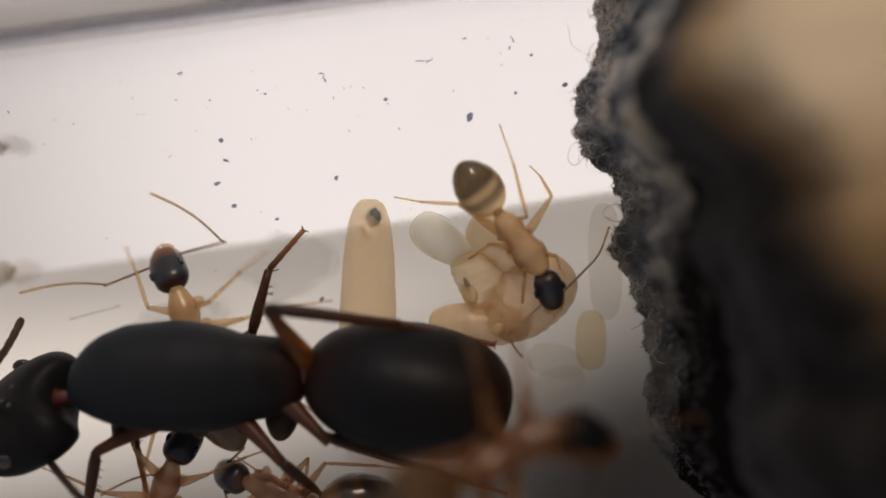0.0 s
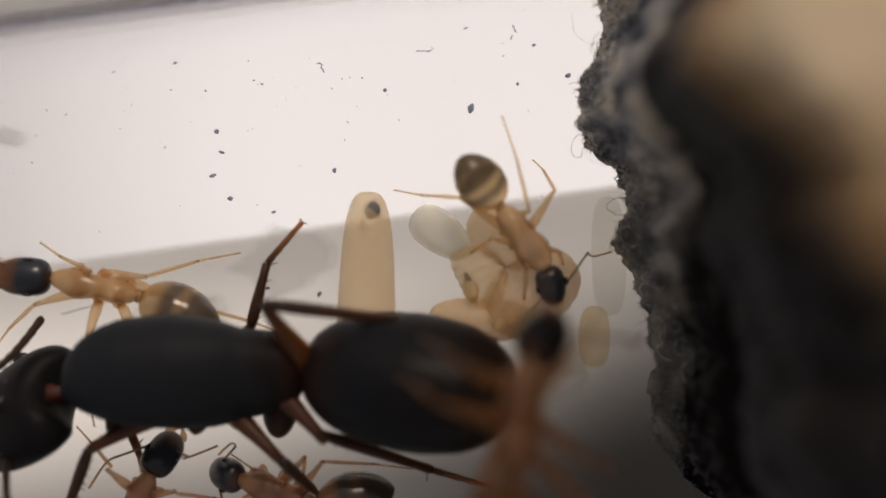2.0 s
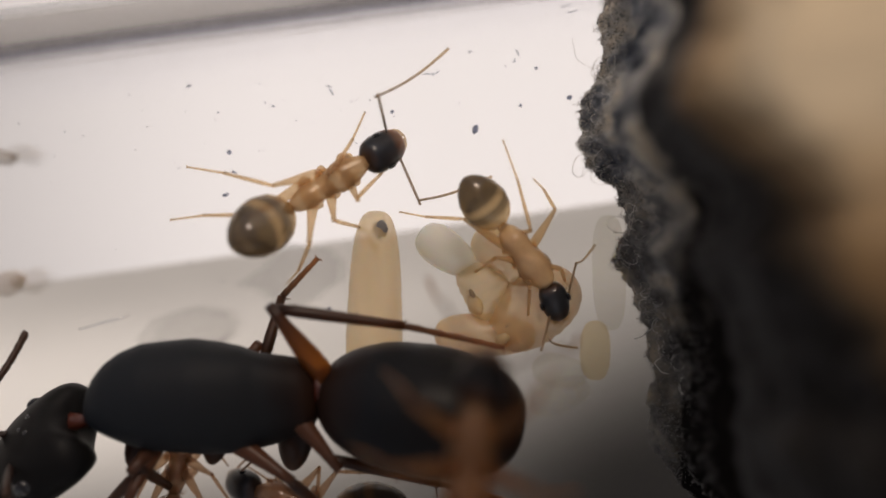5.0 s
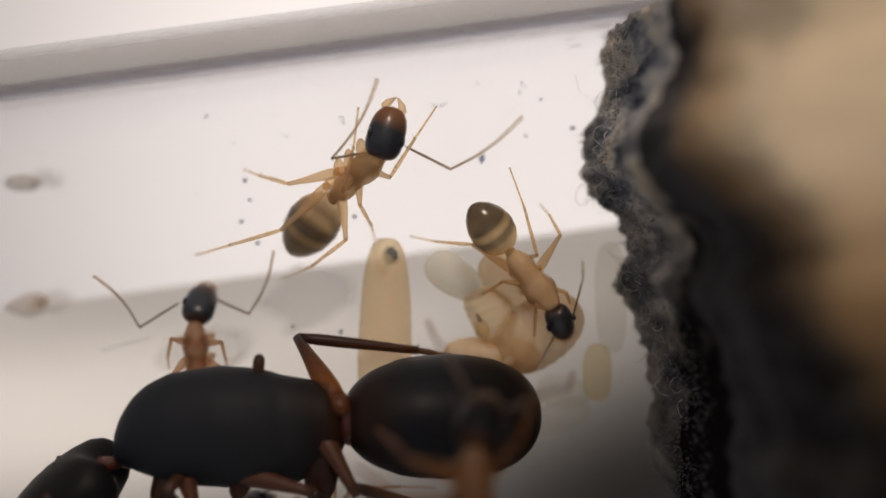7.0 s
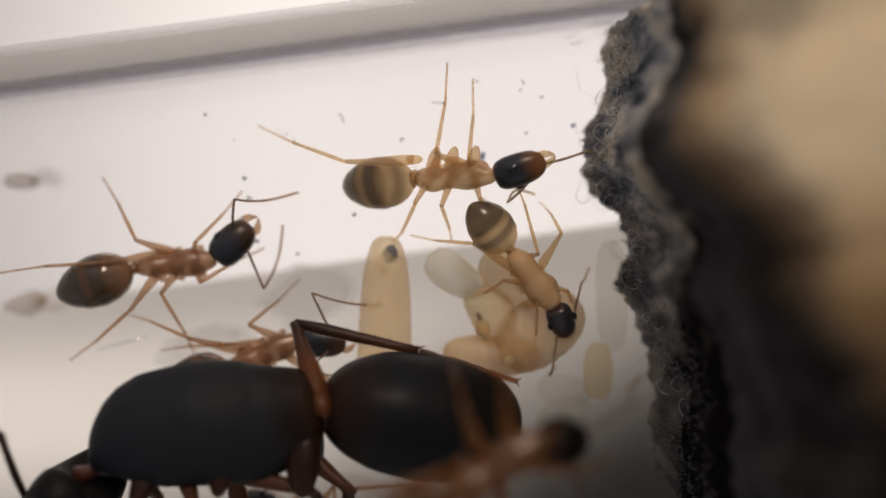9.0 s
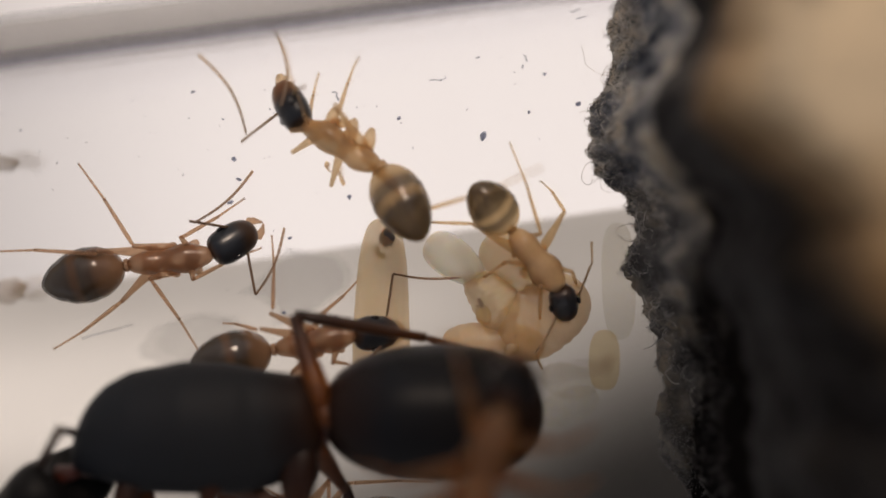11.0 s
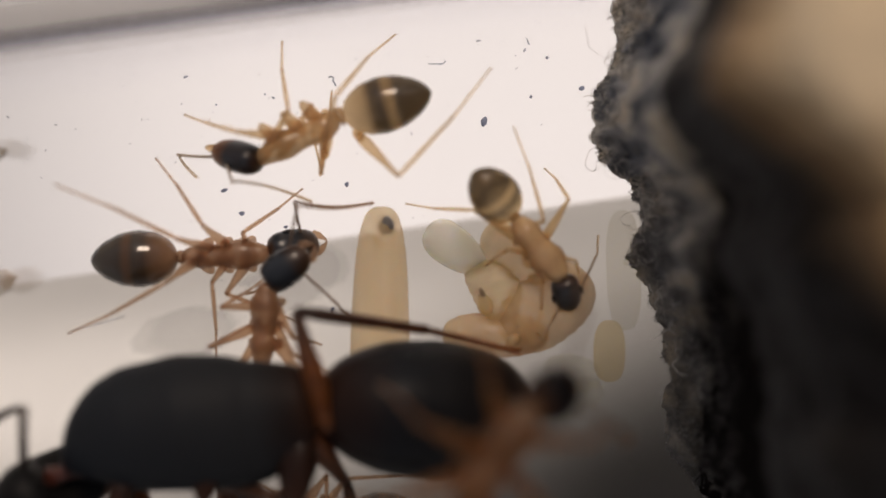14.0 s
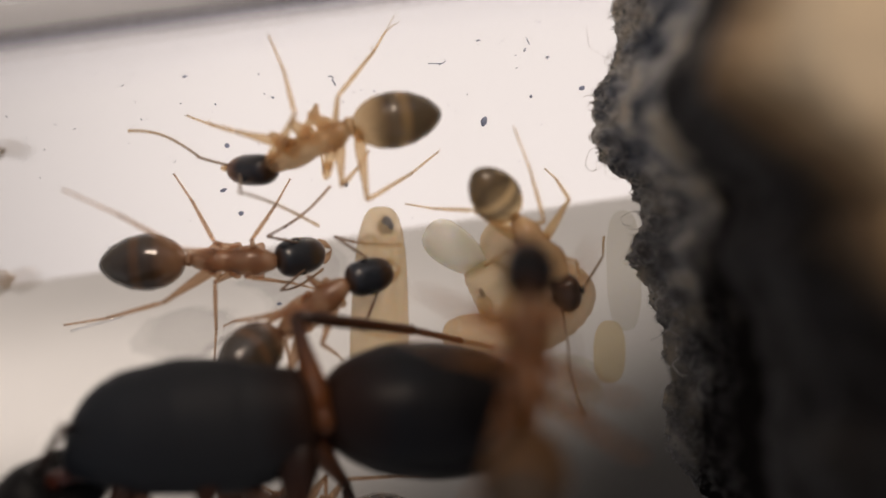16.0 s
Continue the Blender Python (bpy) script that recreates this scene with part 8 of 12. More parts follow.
    walk(worker_c["femur_r3"], [(0, mm(-0.71, -0.32, -0.24, 0, -33.4, -140)), (7.9, mm(-0.71, -0.32, -0.24, 0, -33.4, -140)), (8, mm(-0.41, -0.08, -0.63, 0, -44.9, -141.4)), (8.5, mm(-0.51, -0.04, -0.55, 0, -41.6, -125.3)), (9, mm(-0.52, -0.04, -0.54, 0, -41.1, -123.7)), (11.3, mm(-0.44, -0.03, -0.66, 0, -46.1, -132.9)), (11.5, mm(-1.14, -0.07, 0, 0, -53.8, -103.1)), (12, mm(-0.43, -0.04, -0.65, 0, -45.8, -134.5)), (12.5, mm(-0.44, -0.07, -0.59, 0, -43.1, -136.5)), (13, mm(-0.42, -0.08, -0.59, 0, -43.5, -140.8)), (13.5, mm(-0.63, -0.21, 0, 0, -70.7, -118.6)), (14, mm(-0.77, -0.09, 0, 0, -66.6, -133)), (14.5, mm(-0.31, -0.2, -0.82, 0, -54, -163)), (15, mm(-0.32, -0.16, -0.8, 0, -52.8, -157.3)), (16, mm(-0.52, -0.22, 0, 0, -41.4, -140.9))])
    walk(worker_c["tibia_r3"], [(0, mm(-1.9, -1.32, 0.78, 0, 32.4, -140)), (7.9, mm(-1.9, -1.32, 0.78, 0, 32.4, -140)), (8, mm(-1.44, -0.9, 0.69, 0, 30.2, -146.4)), (8.5, mm(-1.31, -1.17, 0.69, 0, 20.7, -142)), (9, mm(-1.3, -1.2, 0.69, 0, 30.2, -148.2)), (11.3, mm(-1.32, -0.97, 0.69, 0, 30.2, -155.6)), (11.5, mm(-1.39, -1.14, 1.5, 0, 38.3, -165.4)), (12, mm(-1.34, -0.96, 0.69, 0, 30.2, -160)), (12.5, mm(-1.43, -1, 0.69, 0, 30.2, -170.3)), (13, mm(-1.47, -0.94, 0.69, 0, 24.4, -168.6)), (13.5, mm(-0.92, -0.75, 1.76, 0, 18.6, -154.6)), (14, mm(-1.27, -0.63, 1.71, 0, 15.6, -154)), (14.5, mm(-1.35, -0.52, 0.69, 0, 0, -156.1)), (15, mm(-1.36, -0.59, 0.69, 0, 0, -158.2)), (16, mm(-1.6, -1.1, 1.23, 0, 20.1, -163.7))])
    walk(worker_d["body"], [(0, mm(-8.82, -5.8, 0.8, 0, 0, 63.3)), (2.5, mm(-9.44, -6.08, 0.8, 0, 0, 59.1)), (3, mm(-8.75, -5.27, 0.8, 0, 0, 80.2)), (4.2, mm(-9.01, -5.34, 0.8, 0, 0, 79.5)), (5, mm(-8.34, -4.4, 0.8, 0, 0, 72.7)), (6.3, mm(-7.78, -1.11, 0.8, 0, 0, 74.6)), (6.5, mm(-7.83, -1.09, 0.8, 0, 0, 77.3)), (7, mm(-7.97, -1.04, 0.8, 0, 0, 84.1)), (7.5, mm(-8.01, -0.47, 0.8, 0, 0, 67.3)), (7.8, mm(-7, -0.64, 0.8, 0, 0, 39.3)), (8, mm(-6.45, -0.58, 0.8, 0, 0, 38.7)), (8.5, mm(-5.9, -0.93, 0.8, 0, 0, 23.6)), (9, mm(-5.89, -1.2, 0.8, 0, 0, 14.4)), (11.3, mm(-4.05, -1.35, 1.9, 0, 0, 3.1)), (12, mm(-4.25, -1.08, 1.9, 0, 0, 26)), (12.5, mm(-3.84, -0.32, 1.9, 0, 0, 46.1)), (13, mm(-5.24, -0.9, 1.9, 0, 0, 85)), (13.5, mm(-5.63, -0.88, 1.9, 0, 0, 96)), (14, mm(-5.36, -0.96, 1.9, 0, 0, 79.2)), (14.5, mm(-4.85, -1.07, 1.9, 0, 0, 43)), (15, mm(-4.64, -1.01, 1.9, 0, 0, 37.4)), (15.5, mm(-4.28, -0.86, 1.9, 0, 0, 31.9)), (16, mm(-3.97, -0.67, 1.9, 0, 0, 28.9))])
    walk(worker_d["head"], [(0, mm(1.1, 0, 0.05, 0, 31.8, -5.2)), (2.5, mm(1.1, 0, 0.05, 0, 39.2, -7.2)), (3, mm(1.1, 0, 0.05, 0, 48.3, -4.9)), (4.2, mm(1.1, 0, 0.05, 0, 48, -3.4)), (5, mm(1.1, 0, 0.05, 0, 50.3, -3.2)), (6.3, mm(1.1, 0, 0.05, 0, 37.2, -3.1)), (7, mm(1.1, 0, 0.05, 0, 43.7, -11.3)), (7.5, mm(1.1, 0, 0.05, 0, 34.9, -21.3)), (7.8, mm(1.1, 0, 0.05, 0, 10.5, -23.5)), (8, mm(1.1, 0, 0.05, 0, 28.3, -29.5)), (8.5, mm(1.1, 0, 0.05, 0, 0, -16.6)), (9, mm(1.1, 0, 0.05, 0, 0, -25.9)), (11.3, mm(1.1, 0, 0.05, 0, 35.4, -7.1)), (12, mm(1.1, 0, 0.05, 0, 26.7, -4.1)), (12.5, mm(1.1, 0, 0.05, 0, 53.1, -8.6)), (13, mm(1.1, 0, 0.05, 0, 0, -52.6)), (13.5, mm(1.1, 0, 0.05, 0, 0, -57.1)), (14, mm(1.1, 0, 0.05, 0, 0, -49.3)), (14.5, mm(1.1, 0, 0.05, 0, 0, -27.4)), (15, mm(1.1, 0, 0.05, 0, 0, -21.4)), (15.5, mm(1.1, 0, 0.05, 0, 21.3, -19.7)), (16, mm(1.1, 0, 0.05, 0, 31.7, -21.9))])
    walk(worker_d["gaster"], [(0, mm(-1.27, 0, 0.05, 0, 40, 9.1)), (2.5, mm(-1.27, 0, 0.05, 0, 39.2, 8.8)), (3, mm(-1.27, 0, 0.05, 0, 35.5, 0.8)), (4.2, mm(-1.27, 0, 0.05, 0, 34.9, 3)), (5, mm(-1.27, 0, 0.05, 0, 49.8, 12.9)), (6.3, mm(-1.27, 0, 0.05, 0, 36.7, 6.8)), (7, mm(-1.27, 0, 0.05, 0, 38.4, -3.2)), (7.5, mm(-1.27, 0, 0.05, 0, 32.9, 21)), (7.8, mm(-1.27, 0, 0.05, 0, 39, 21.2)), (8, mm(-1.27, 0, 0.05, 0, 40.1, -0.4)), (8.5, mm(-1.27, 0, 0.05, 0, 40.4, 8.2)), (9, mm(-1.27, 0, 0.05, 0, 49.4, -3.3)), (11.3, mm(-1.27, 0, 0.05, 0, 13.7, -0.3)), (12, mm(-1.27, 0, 0.05, 0, 33.8, -26.9)), (12.5, mm(-1.27, 0, 0.05, 0, 38.9, -23.2)), (13, mm(-1.27, 0, 0.05, 0, 51.7, -26.4)), (13.5, mm(-1.27, 0, 0.05, 0, 51.7, -24.5)), (14, mm(-1.27, 0, 0.05, 0, 51.7, -17.4)), (14.5, mm(-1.27, 0, 0.05, 0, 51.7, 7.7)), (15, mm(-1.27, 0, 0.05, 0, 51.7, 3.5)), (15.5, mm(-1.27, 0, 0.05, 0, 51.7, -0.1)), (16, mm(-1.27, 0, 0.05, 0, 49.2, -0.2))])
    walk(worker_d["scape_l"], [(0, mm(1.96, 0.16, -0.34, 0, 0, 175.1)), (2.5, mm(1.9, 0.14, -0.45, 0, -31.8, 127.2)), (3, mm(1.81, 0.18, -0.56, 8.2, -37.9, 124.7)), (4.2, mm(1.81, 0.2, -0.56, 7.9, -37.7, 126.5)), (5, mm(1.78, 0.2, -0.59, 10.3, -39.2, 125.2)), (6.3, mm(1.91, 0.2, -0.42, 0, 0, 122.2)), (6.5, mm(1.7, 0.38, 0, 0, 0, 121)), (7, mm(1.64, 0.45, 0, 0, 0, 120.5)), (7.5, mm(1.95, -0.07, -0.39, 0, 0, 113.5)), (7.8, mm(2.04, -0.15, -0.01, -17.9, 16.9, 108.6)), (8, mm(1.97, -0.21, -0.29, 0, 0, 135.2)), (8.5, mm(2.05, -0.03, 0.16, 0, -26.2, 112.6)), (9, mm(2.03, -0.18, 0.16, 0, -18.9, 91.8)), (11.3, mm(1.94, 0.14, -0.39, 0, 0, 70.9)), (12, mm(1.98, 0.18, -0.27, 0, 0, 115.6)), (12.5, mm(1.77, 0.14, -0.62, 0, 0, 145)), (13, mm(1.85, -0.58, 0.16, 0, 0, 108.4)), (13.13, mm(1.83, -0.59, 0.16, 0, 0, 71.5)), (13.25, mm(1.82, -0.61, 0.16, 0, 0, 34.5)), (13.37, mm(1.81, -0.62, 0.16, 0, 0, -2.4)), (13.5, mm(1.8, -0.64, 0.16, 0, 0, -39.3)), (14, mm(1.88, -0.54, 0.16, 0, -19, -10.4)), (14.5, mm(2.02, -0.21, 0.16, 0, -46.2, 38.2)), (15, mm(2.04, -0.11, 0.16, 0, -50.8, 53)), (15.5, mm(2.02, -0.07, -0.18, 0, 0, 95.9)), (16, mm(1.97, -0.09, -0.34, 0, 0, 110.1))])
    walk(worker_d["flagellum_l"], [(0, mm(0.58, 0.28, -0.34, 0, 12.4, 130.4)), (2.5, mm(1.2, 1.07, 0.28, 0, 43.3, 164.4)), (3, mm(1.19, 1.07, 0.29, 1.6, 34.2, 167.7)), (4.2, mm(1.16, 1.08, 0.29, 1.6, 34.6, 169.1)), (5, mm(1.17, 1.08, 0.29, 1.9, 32.2, 169.6)), (5.43, mm(1.17, 1.17, 0.05, 11.5, 25.3, -129.4)), (5.87, mm(1.17, 1.27, -0.18, 9.9, 14.6, -73.5)), (6.3, mm(1.17, 1.36, -0.42, 0, 9.7, -19.1)), (6.5, mm(0.99, 1.56, 0, 0, 14.5, -43.1)), (6.73, mm(1.08, 1.42, -0.25, 2.6, 10.7, 25.2)), (7, mm(0.94, 1.64, 0, 0, -9.6, 38)), (7.5, mm(1.4, 1.19, -0.39, 0, 0, 68.9)), (7.8, mm(1.62, 1.11, -0.41, -24.4, 0.1, 66.7)), (7.9, mm(1.3, 0.93, -0.35, -9.5, 1.4, 20.4)), (8, mm(0.99, 0.76, -0.29, 0, 13, -24.8)), (8.5, mm(1.57, 1.11, 0.77, 0, 24.9, -30.3)), (9, mm(1.99, 1.12, 0.6, 0, 0, -32.2)), (11.3, mm(2.39, 1.44, -0.39, 0, 21.9, -11.9)), (12, mm(1.39, 1.42, -0.27, 0, 54.4, 9.7)), (12.5, mm(0.64, 0.93, -0.62, 0, 52.5, 53.4)), (12.75, mm(1.03, 0.83, -0.23, -15.4, 25.4, -8.6)), (13, mm(1.41, 0.73, 0.16, 0, 0, -57.2)), (13.27, mm(2.14, -0.39, 0.16, 6.7, 23.1, -84)), (13.5, mm(2.87, -1.51, 0.16, 0, 46.5, -116)), (14, mm(3.16, -0.77, 0.61, 0, 15.8, -84.2)), (14.5, mm(2.77, 0.38, 1.15, 0, 37.5, -31.1)), (15, mm(2.57, 0.59, 1.23, 0, 45.3, -31.1)), (15.5, mm(1.88, 1.3, -0.18, 0, 55.1, -15.7)), (16, mm(1.49, 1.21, -0.34, 0, 25.6, -42.9))])
    walk(worker_d["scape_r"], [(0, mm(1.91, -0.31, -0.34, -23.6, 3.6, -51.6)), (1.25, mm(1.88, -0.32, -0.39, -19.7, -35.9, -54.7)), (2.5, mm(1.84, -0.34, -0.45, 0, -74.5, -73.8)), (3, mm(1.77, -0.3, -0.56, -24.1, -69.1, -48.6)), (4.2, mm(1.78, -0.28, -0.56, -23.4, -69.4, -47.7)), (5, mm(1.76, -0.28, -0.59, -27.8, -67.6, -43.4)), (5.65, mm(1.82, -0.28, -0.5, 4.6, -50.6, -113.3)), (6.3, mm(1.88, -0.28, -0.42, 0, -27.6, -151.9)), (6.5, mm(1.75, -0.72, 0, 0, -33.3, -123)), (7, mm(1.78, -0.38, -0.5, 0, -16.1, -113.6)), (7.5, mm(1.77, -0.52, -0.39, 0, 0, -152.2)), (7.8, mm(1.85, -0.58, -0.01, 18.9, 15.7, -151.7)), (8, mm(1.73, -0.63, -0.29, 0, -32.3, -174.4)), (8.5, mm(1.91, -0.49, 0.16, 0, -50.3, -147.9)), (9, mm(1.82, -0.61, 0.16, 0, -61.3, -161.9)), (11.3, mm(1.88, -0.34, -0.39, 0, -47.6, -142.4)), (12, mm(1.95, -0.3, -0.27, 0, -24.5, -90.5)), (12.5, mm(1.7, -0.33, -0.62, 0, -11.1, -58.3)), (12.75, mm(1.58, -0.6, -0.23, 2.1, -5.6, -99.3)), (13, mm(1.47, -0.87, 0.16, 0, 0, -139.8)), (13.5, mm(1.4, -0.9, 0.16, 0, 0, -134.7)), (14, mm(1.52, -0.85, 0.16, 0, 0, -129.4)), (14.5, mm(1.8, -0.63, 0.16, 0, -37.4, -72.8)), (15, mm(1.87, -0.56, 0.16, 0, 0, -93.2)), (15.5, mm(1.86, -0.53, -0.18, 0, -42.1, -91.6)), (16, mm(1.79, -0.53, -0.34, 0, 0, -148.3))])
    walk(worker_d["flagellum_r"], [(0, mm(2.77, -1.39, -0.43, -14.3, 58.8, -29.5)), (2.5, mm(1.95, -0.69, 0.88, 0, 75.3, -76.9)), (3, mm(2.1, -0.67, 0.73, -37.1, 75.7, -110.6)), (4.2, mm(2.11, -0.64, 0.73, -35.7, 75.8, -107.8)), (5, mm(2.14, -0.64, 0.69, -44.7, 75.1, -116.3)), (6.3, mm(0.81, -0.86, 0.22, 0, 28.7, -38.6)), (6.5, mm(1.12, -1.68, 0.76, 0, 43.7, 5.3)), (7, mm(1.25, -1.59, -0.12, 0, 0, -22.7)), (7.5, mm(0.55, -1.16, -0.39, 0, 9.1, -58.8)), (7.8, mm(0.68, -1.21, -0.39, 14.8, -10.4, -61.2)), (8, mm(0.57, -0.74, 0.45, 0, 49.8, -84.2)), (8.5, mm(1.16, -0.96, 1.22, 0, 61.1, -40.5)), (9, mm(1.19, -0.82, 1.37, 0, 56.2, -44.6)), (11.3, mm(1.14, -0.9, 0.63, 0, 65.6, -11.8)), (12, mm(1.94, -1.56, 0.31, 0, 54.5, -0.7)), (12.5, mm(2.41, -1.48, -0.35, 0, 47.3, 44.6)), (12.67, mm(1.74, -1.58, -0.18, 19.4, 53.1, 4.4)), (12.83, mm(1.08, -1.67, -0.01, 29.2, 65.9, -42.2)), (13, mm(0.41, -1.76, 0.16, 0, 76.2, -125.2)), (13.5, mm(0.43, -1.88, 0.16, 0, 42.2, -133.3)), (14, mm(0.64, -1.91, 0.16, 0, 61.1, -124.6)), (14.13, mm(1.01, -1.85, 0.37, 6.8, 58.2, -83.7)), (14.25, mm(1.39, -1.8, 0.58, 8.4, 53.8, -47.4)), (14.37, mm(1.76, -1.74, 0.78, 5.5, 49.7, -14.6)), (14.5, mm(2.13, -1.68, 0.99, 0, 47.1, 16.3)), (15, mm(1.79, -1.93, 0.16, 0, 0, 4.1)), (15.5, mm(1.83, -1.55, 0.74, 0, 50.6, 6.1)), (16, mm(0.61, -1.26, -0.34, 0, 58.4, -50.6))])
    walk(worker_d["femur_l1"], [(0, mm(0.49, 0.25, -0.23, 0, -33.4, 50)), (6.3, mm(0.47, 0.42, 0, 0, -77.8, 57.8)), (6.5, mm(0.51, 0.37, 0, 0, -77.6, 55.1)), (7, mm(0.49, 0.21, 0, 0, -77.5, 47.8)), (7.5, mm(0.45, 0.24, 0, 0, -78.3, 67.9)), (7.8, mm(0.4, 0.07, -0.81, 0, -71.2, 63.1)), (8, mm(0.59, 0.04, -0.76, 0, -65.9, 117.2)), (8.5, mm(0.64, 0.01, -0.58, 0, -50.7, 122.9)), (9, mm(0.58, 0.13, -0.33, 0, -35.5, 128.7)), (11.3, mm(0.63, 0.01, -0.68, 0, -58.4, 121.1)), (12, mm(0.45, -0.04, -0.59, 0, -51.3, 82.1)), (12.5, mm(0.48, -0.04, -0.59, 0, -51.1, 89.8)), (13, mm(0.47, 0.15, -0.29, 0, -33.4, 78.9)), (13.5, mm(0.33, 0.08, -0.43, 0, -40.7, 46.5)), (14, mm(0.5, 0.08, -0.36, 0, -36.9, 95.3)), (14.5, mm(0.36, 0.03, -0.46, 0, -42.9, 60.3)), (15, mm(0.42, 0.01, -0.46, 0, -42.9, 75.7)), (15.5, mm(0.53, -0.03, -0.55, 0, -48.3, 98.4)), (16, mm(0.55, -0.03, -0.61, 0, -53, 103.1))])
    walk(worker_d["tibia_l1"], [(0, mm(1.18, 1.07, 0.48, 0, 33.8, 50)), (3.13, mm(0.9, 0.86, 0.87, -8, 44.6, 98.5)), (6.3, mm(0.61, 0.65, 1.26, 0, 56, 158.4)), (6.5, mm(0.67, 0.6, 1.26, 0, 55.8, 155.8)), (7, mm(0.67, 0.42, 1.26, 0, 55.7, 149.1)), (7.5, mm(0.55, 0.48, 1.26, 0, 56.5, 164.9)), (7.65, mm(0.88, 0.76, 0.45, 0.7, 32.7, 106.6)), (7.8, mm(0.59, 0.44, 0.41, 0, 31.5, 162.5)), (7.87, mm(0.51, 0.46, 0.41, 0, 31.5, -138.9)), (7.93, mm(0.43, 0.48, 0.41, 0, 31.5, -80.2)), (8, mm(0.35, 0.5, 0.41, 0, 31.5, -21.5)), (8.5, mm(0.2, 0.69, 0.41, 0, 31.5, 26.4)), (9, mm(-0.08, 0.95, 0.41, 0, 31.5, 19.8)), (11.3, mm(0.28, 0.59, 0.41, 0, 45.3, 31.8)), (12, mm(0.56, 0.76, 0.41, 0, 67.1, -2.5)), (12.17, mm(0.53, 0.76, 0.41, 4.5, 68.4, -49.6)), (12.33, mm(0.51, 0.77, 0.41, 5, 70.5, -100.3)), (12.5, mm(0.49, 0.77, 0.41, 0, 71.9, -156.3)), (12.75, mm(0.58, 0.99, 0.41, 2.9, 70, -96.5)), (13, mm(0.67, 1.21, 0.41, 0, 68.2, -42.3)), (13.5, mm(1, 0.79, 0.41, 0, 70.4, -55.7)), (14, mm(0.41, 1.1, 0.41, 0, 51.6, -52.5)), (14.5, mm(0.83, 0.85, 0.41, 0, 71.2, -117.5)), (15, mm(0.66, 0.92, 0.41, 0, 76.4, -120.2)), (15.5, mm(0.4, 0.82, 0.41, 0, 76.4, -113.5)), (16, mm(0.38, 0.72, 0.41, 0, 76.9, -116.9))])
    walk(worker_d["femur_r1"], [(0, mm(0.49, -0.25, -0.23, 0, -33.4, -50)), (6.3, mm(0.54, -0.06, 0, 0, -56.8, -76.6)), (6.5, mm(0.56, -0.11, 0, 0, -56.7, -79.2)), (7, mm(0.47, -0.27, 0, 0, -56.7, -85.8)), (7.5, mm(0.58, -0.22, 0, 0, -56.7, -70.6)), (9, mm(0.49, -0.25, -0.23, 0, -33.4, -50)), (11.3, mm(0.58, 0, -0.72, 0, -62, -109.9)), (12, mm(0.53, 0.03, -0.66, 0, -56.9, -99.7)), (12.5, mm(0.44, 0, -0.74, 0, -63.2, -78.9)), (13, mm(0.56, -0.06, -0.4, 0, -39, -110.8)), (13.5, mm(0.57, -0.18, -0.3, 0, -33.7, -143.1)), (14, mm(0.57, -0.18, -0.3, 0, -33.7, -143.1)), (14.25, mm(0.51, -0.18, -0.29, -0.2, -33.2, -102.9)), (14.5, mm(0.45, -0.18, -0.28, 0, -32.6, -62.9)), (15, mm(0.55, 0.02, -0.52, 0, -46.3, -103.4)), (15.5, mm(0.55, 0.02, -0.52, 0, -46.3, -103.4)), (16, mm(0.52, -0.22, -0.25, 0, -27.8, -142.8))])
    walk(worker_d["tibia_r1"], [(0, mm(1.18, -1.07, 0.48, 0, 33.8, -50)), (3.13, mm(0.94, -0.91, 0.78, 11.7, 46, -105.8)), (6.3, mm(0.7, -0.75, 1.08, 0, 59.5, -178.5)), (6.5, mm(0.69, -0.8, 1.08, 0, 59.3, 178.9)), (7, mm(0.53, -0.98, 1.08, 0, 59.2, 172.1)), (7.5, mm(0.82, -0.89, 1.08, 0, 60, -171.4)), (8.27, mm(1, -0.98, 0.78, 11.2, 46.3, -102.6)), (9, mm(1.18, -1.07, 0.48, 0, 33.8, -50)), (11.3, mm(0.37, -0.57, 0.41, 0, 78.7, -38.9)), (12, mm(0.42, -0.66, 0.41, 0, 70.4, -60.9)), (12.5, mm(0.55, -0.57, 0.41, 0, 65.6, -37.3)), (13, mm(0.2, -0.99, 0.41, 0, 61.9, -50.8)), (13.5, mm(-0.29, -0.83, 0.41, 0, 70.5, -110.8)), (14, mm(-0.29, -0.83, 0.41, 0, 70.5, -110.8)), (14.5, mm(0.94, -1.14, 0.41, 0, 69.6, -81.9)), (15, mm(0.34, -0.85, 0.41, 0, 72.3, -27.4)), (15.5, mm(0.34, -0.85, 0.41, 0, 72.3, -27.4)), (16, mm(-0.38, -0.91, 0.35, 0, 68, -87.8))])
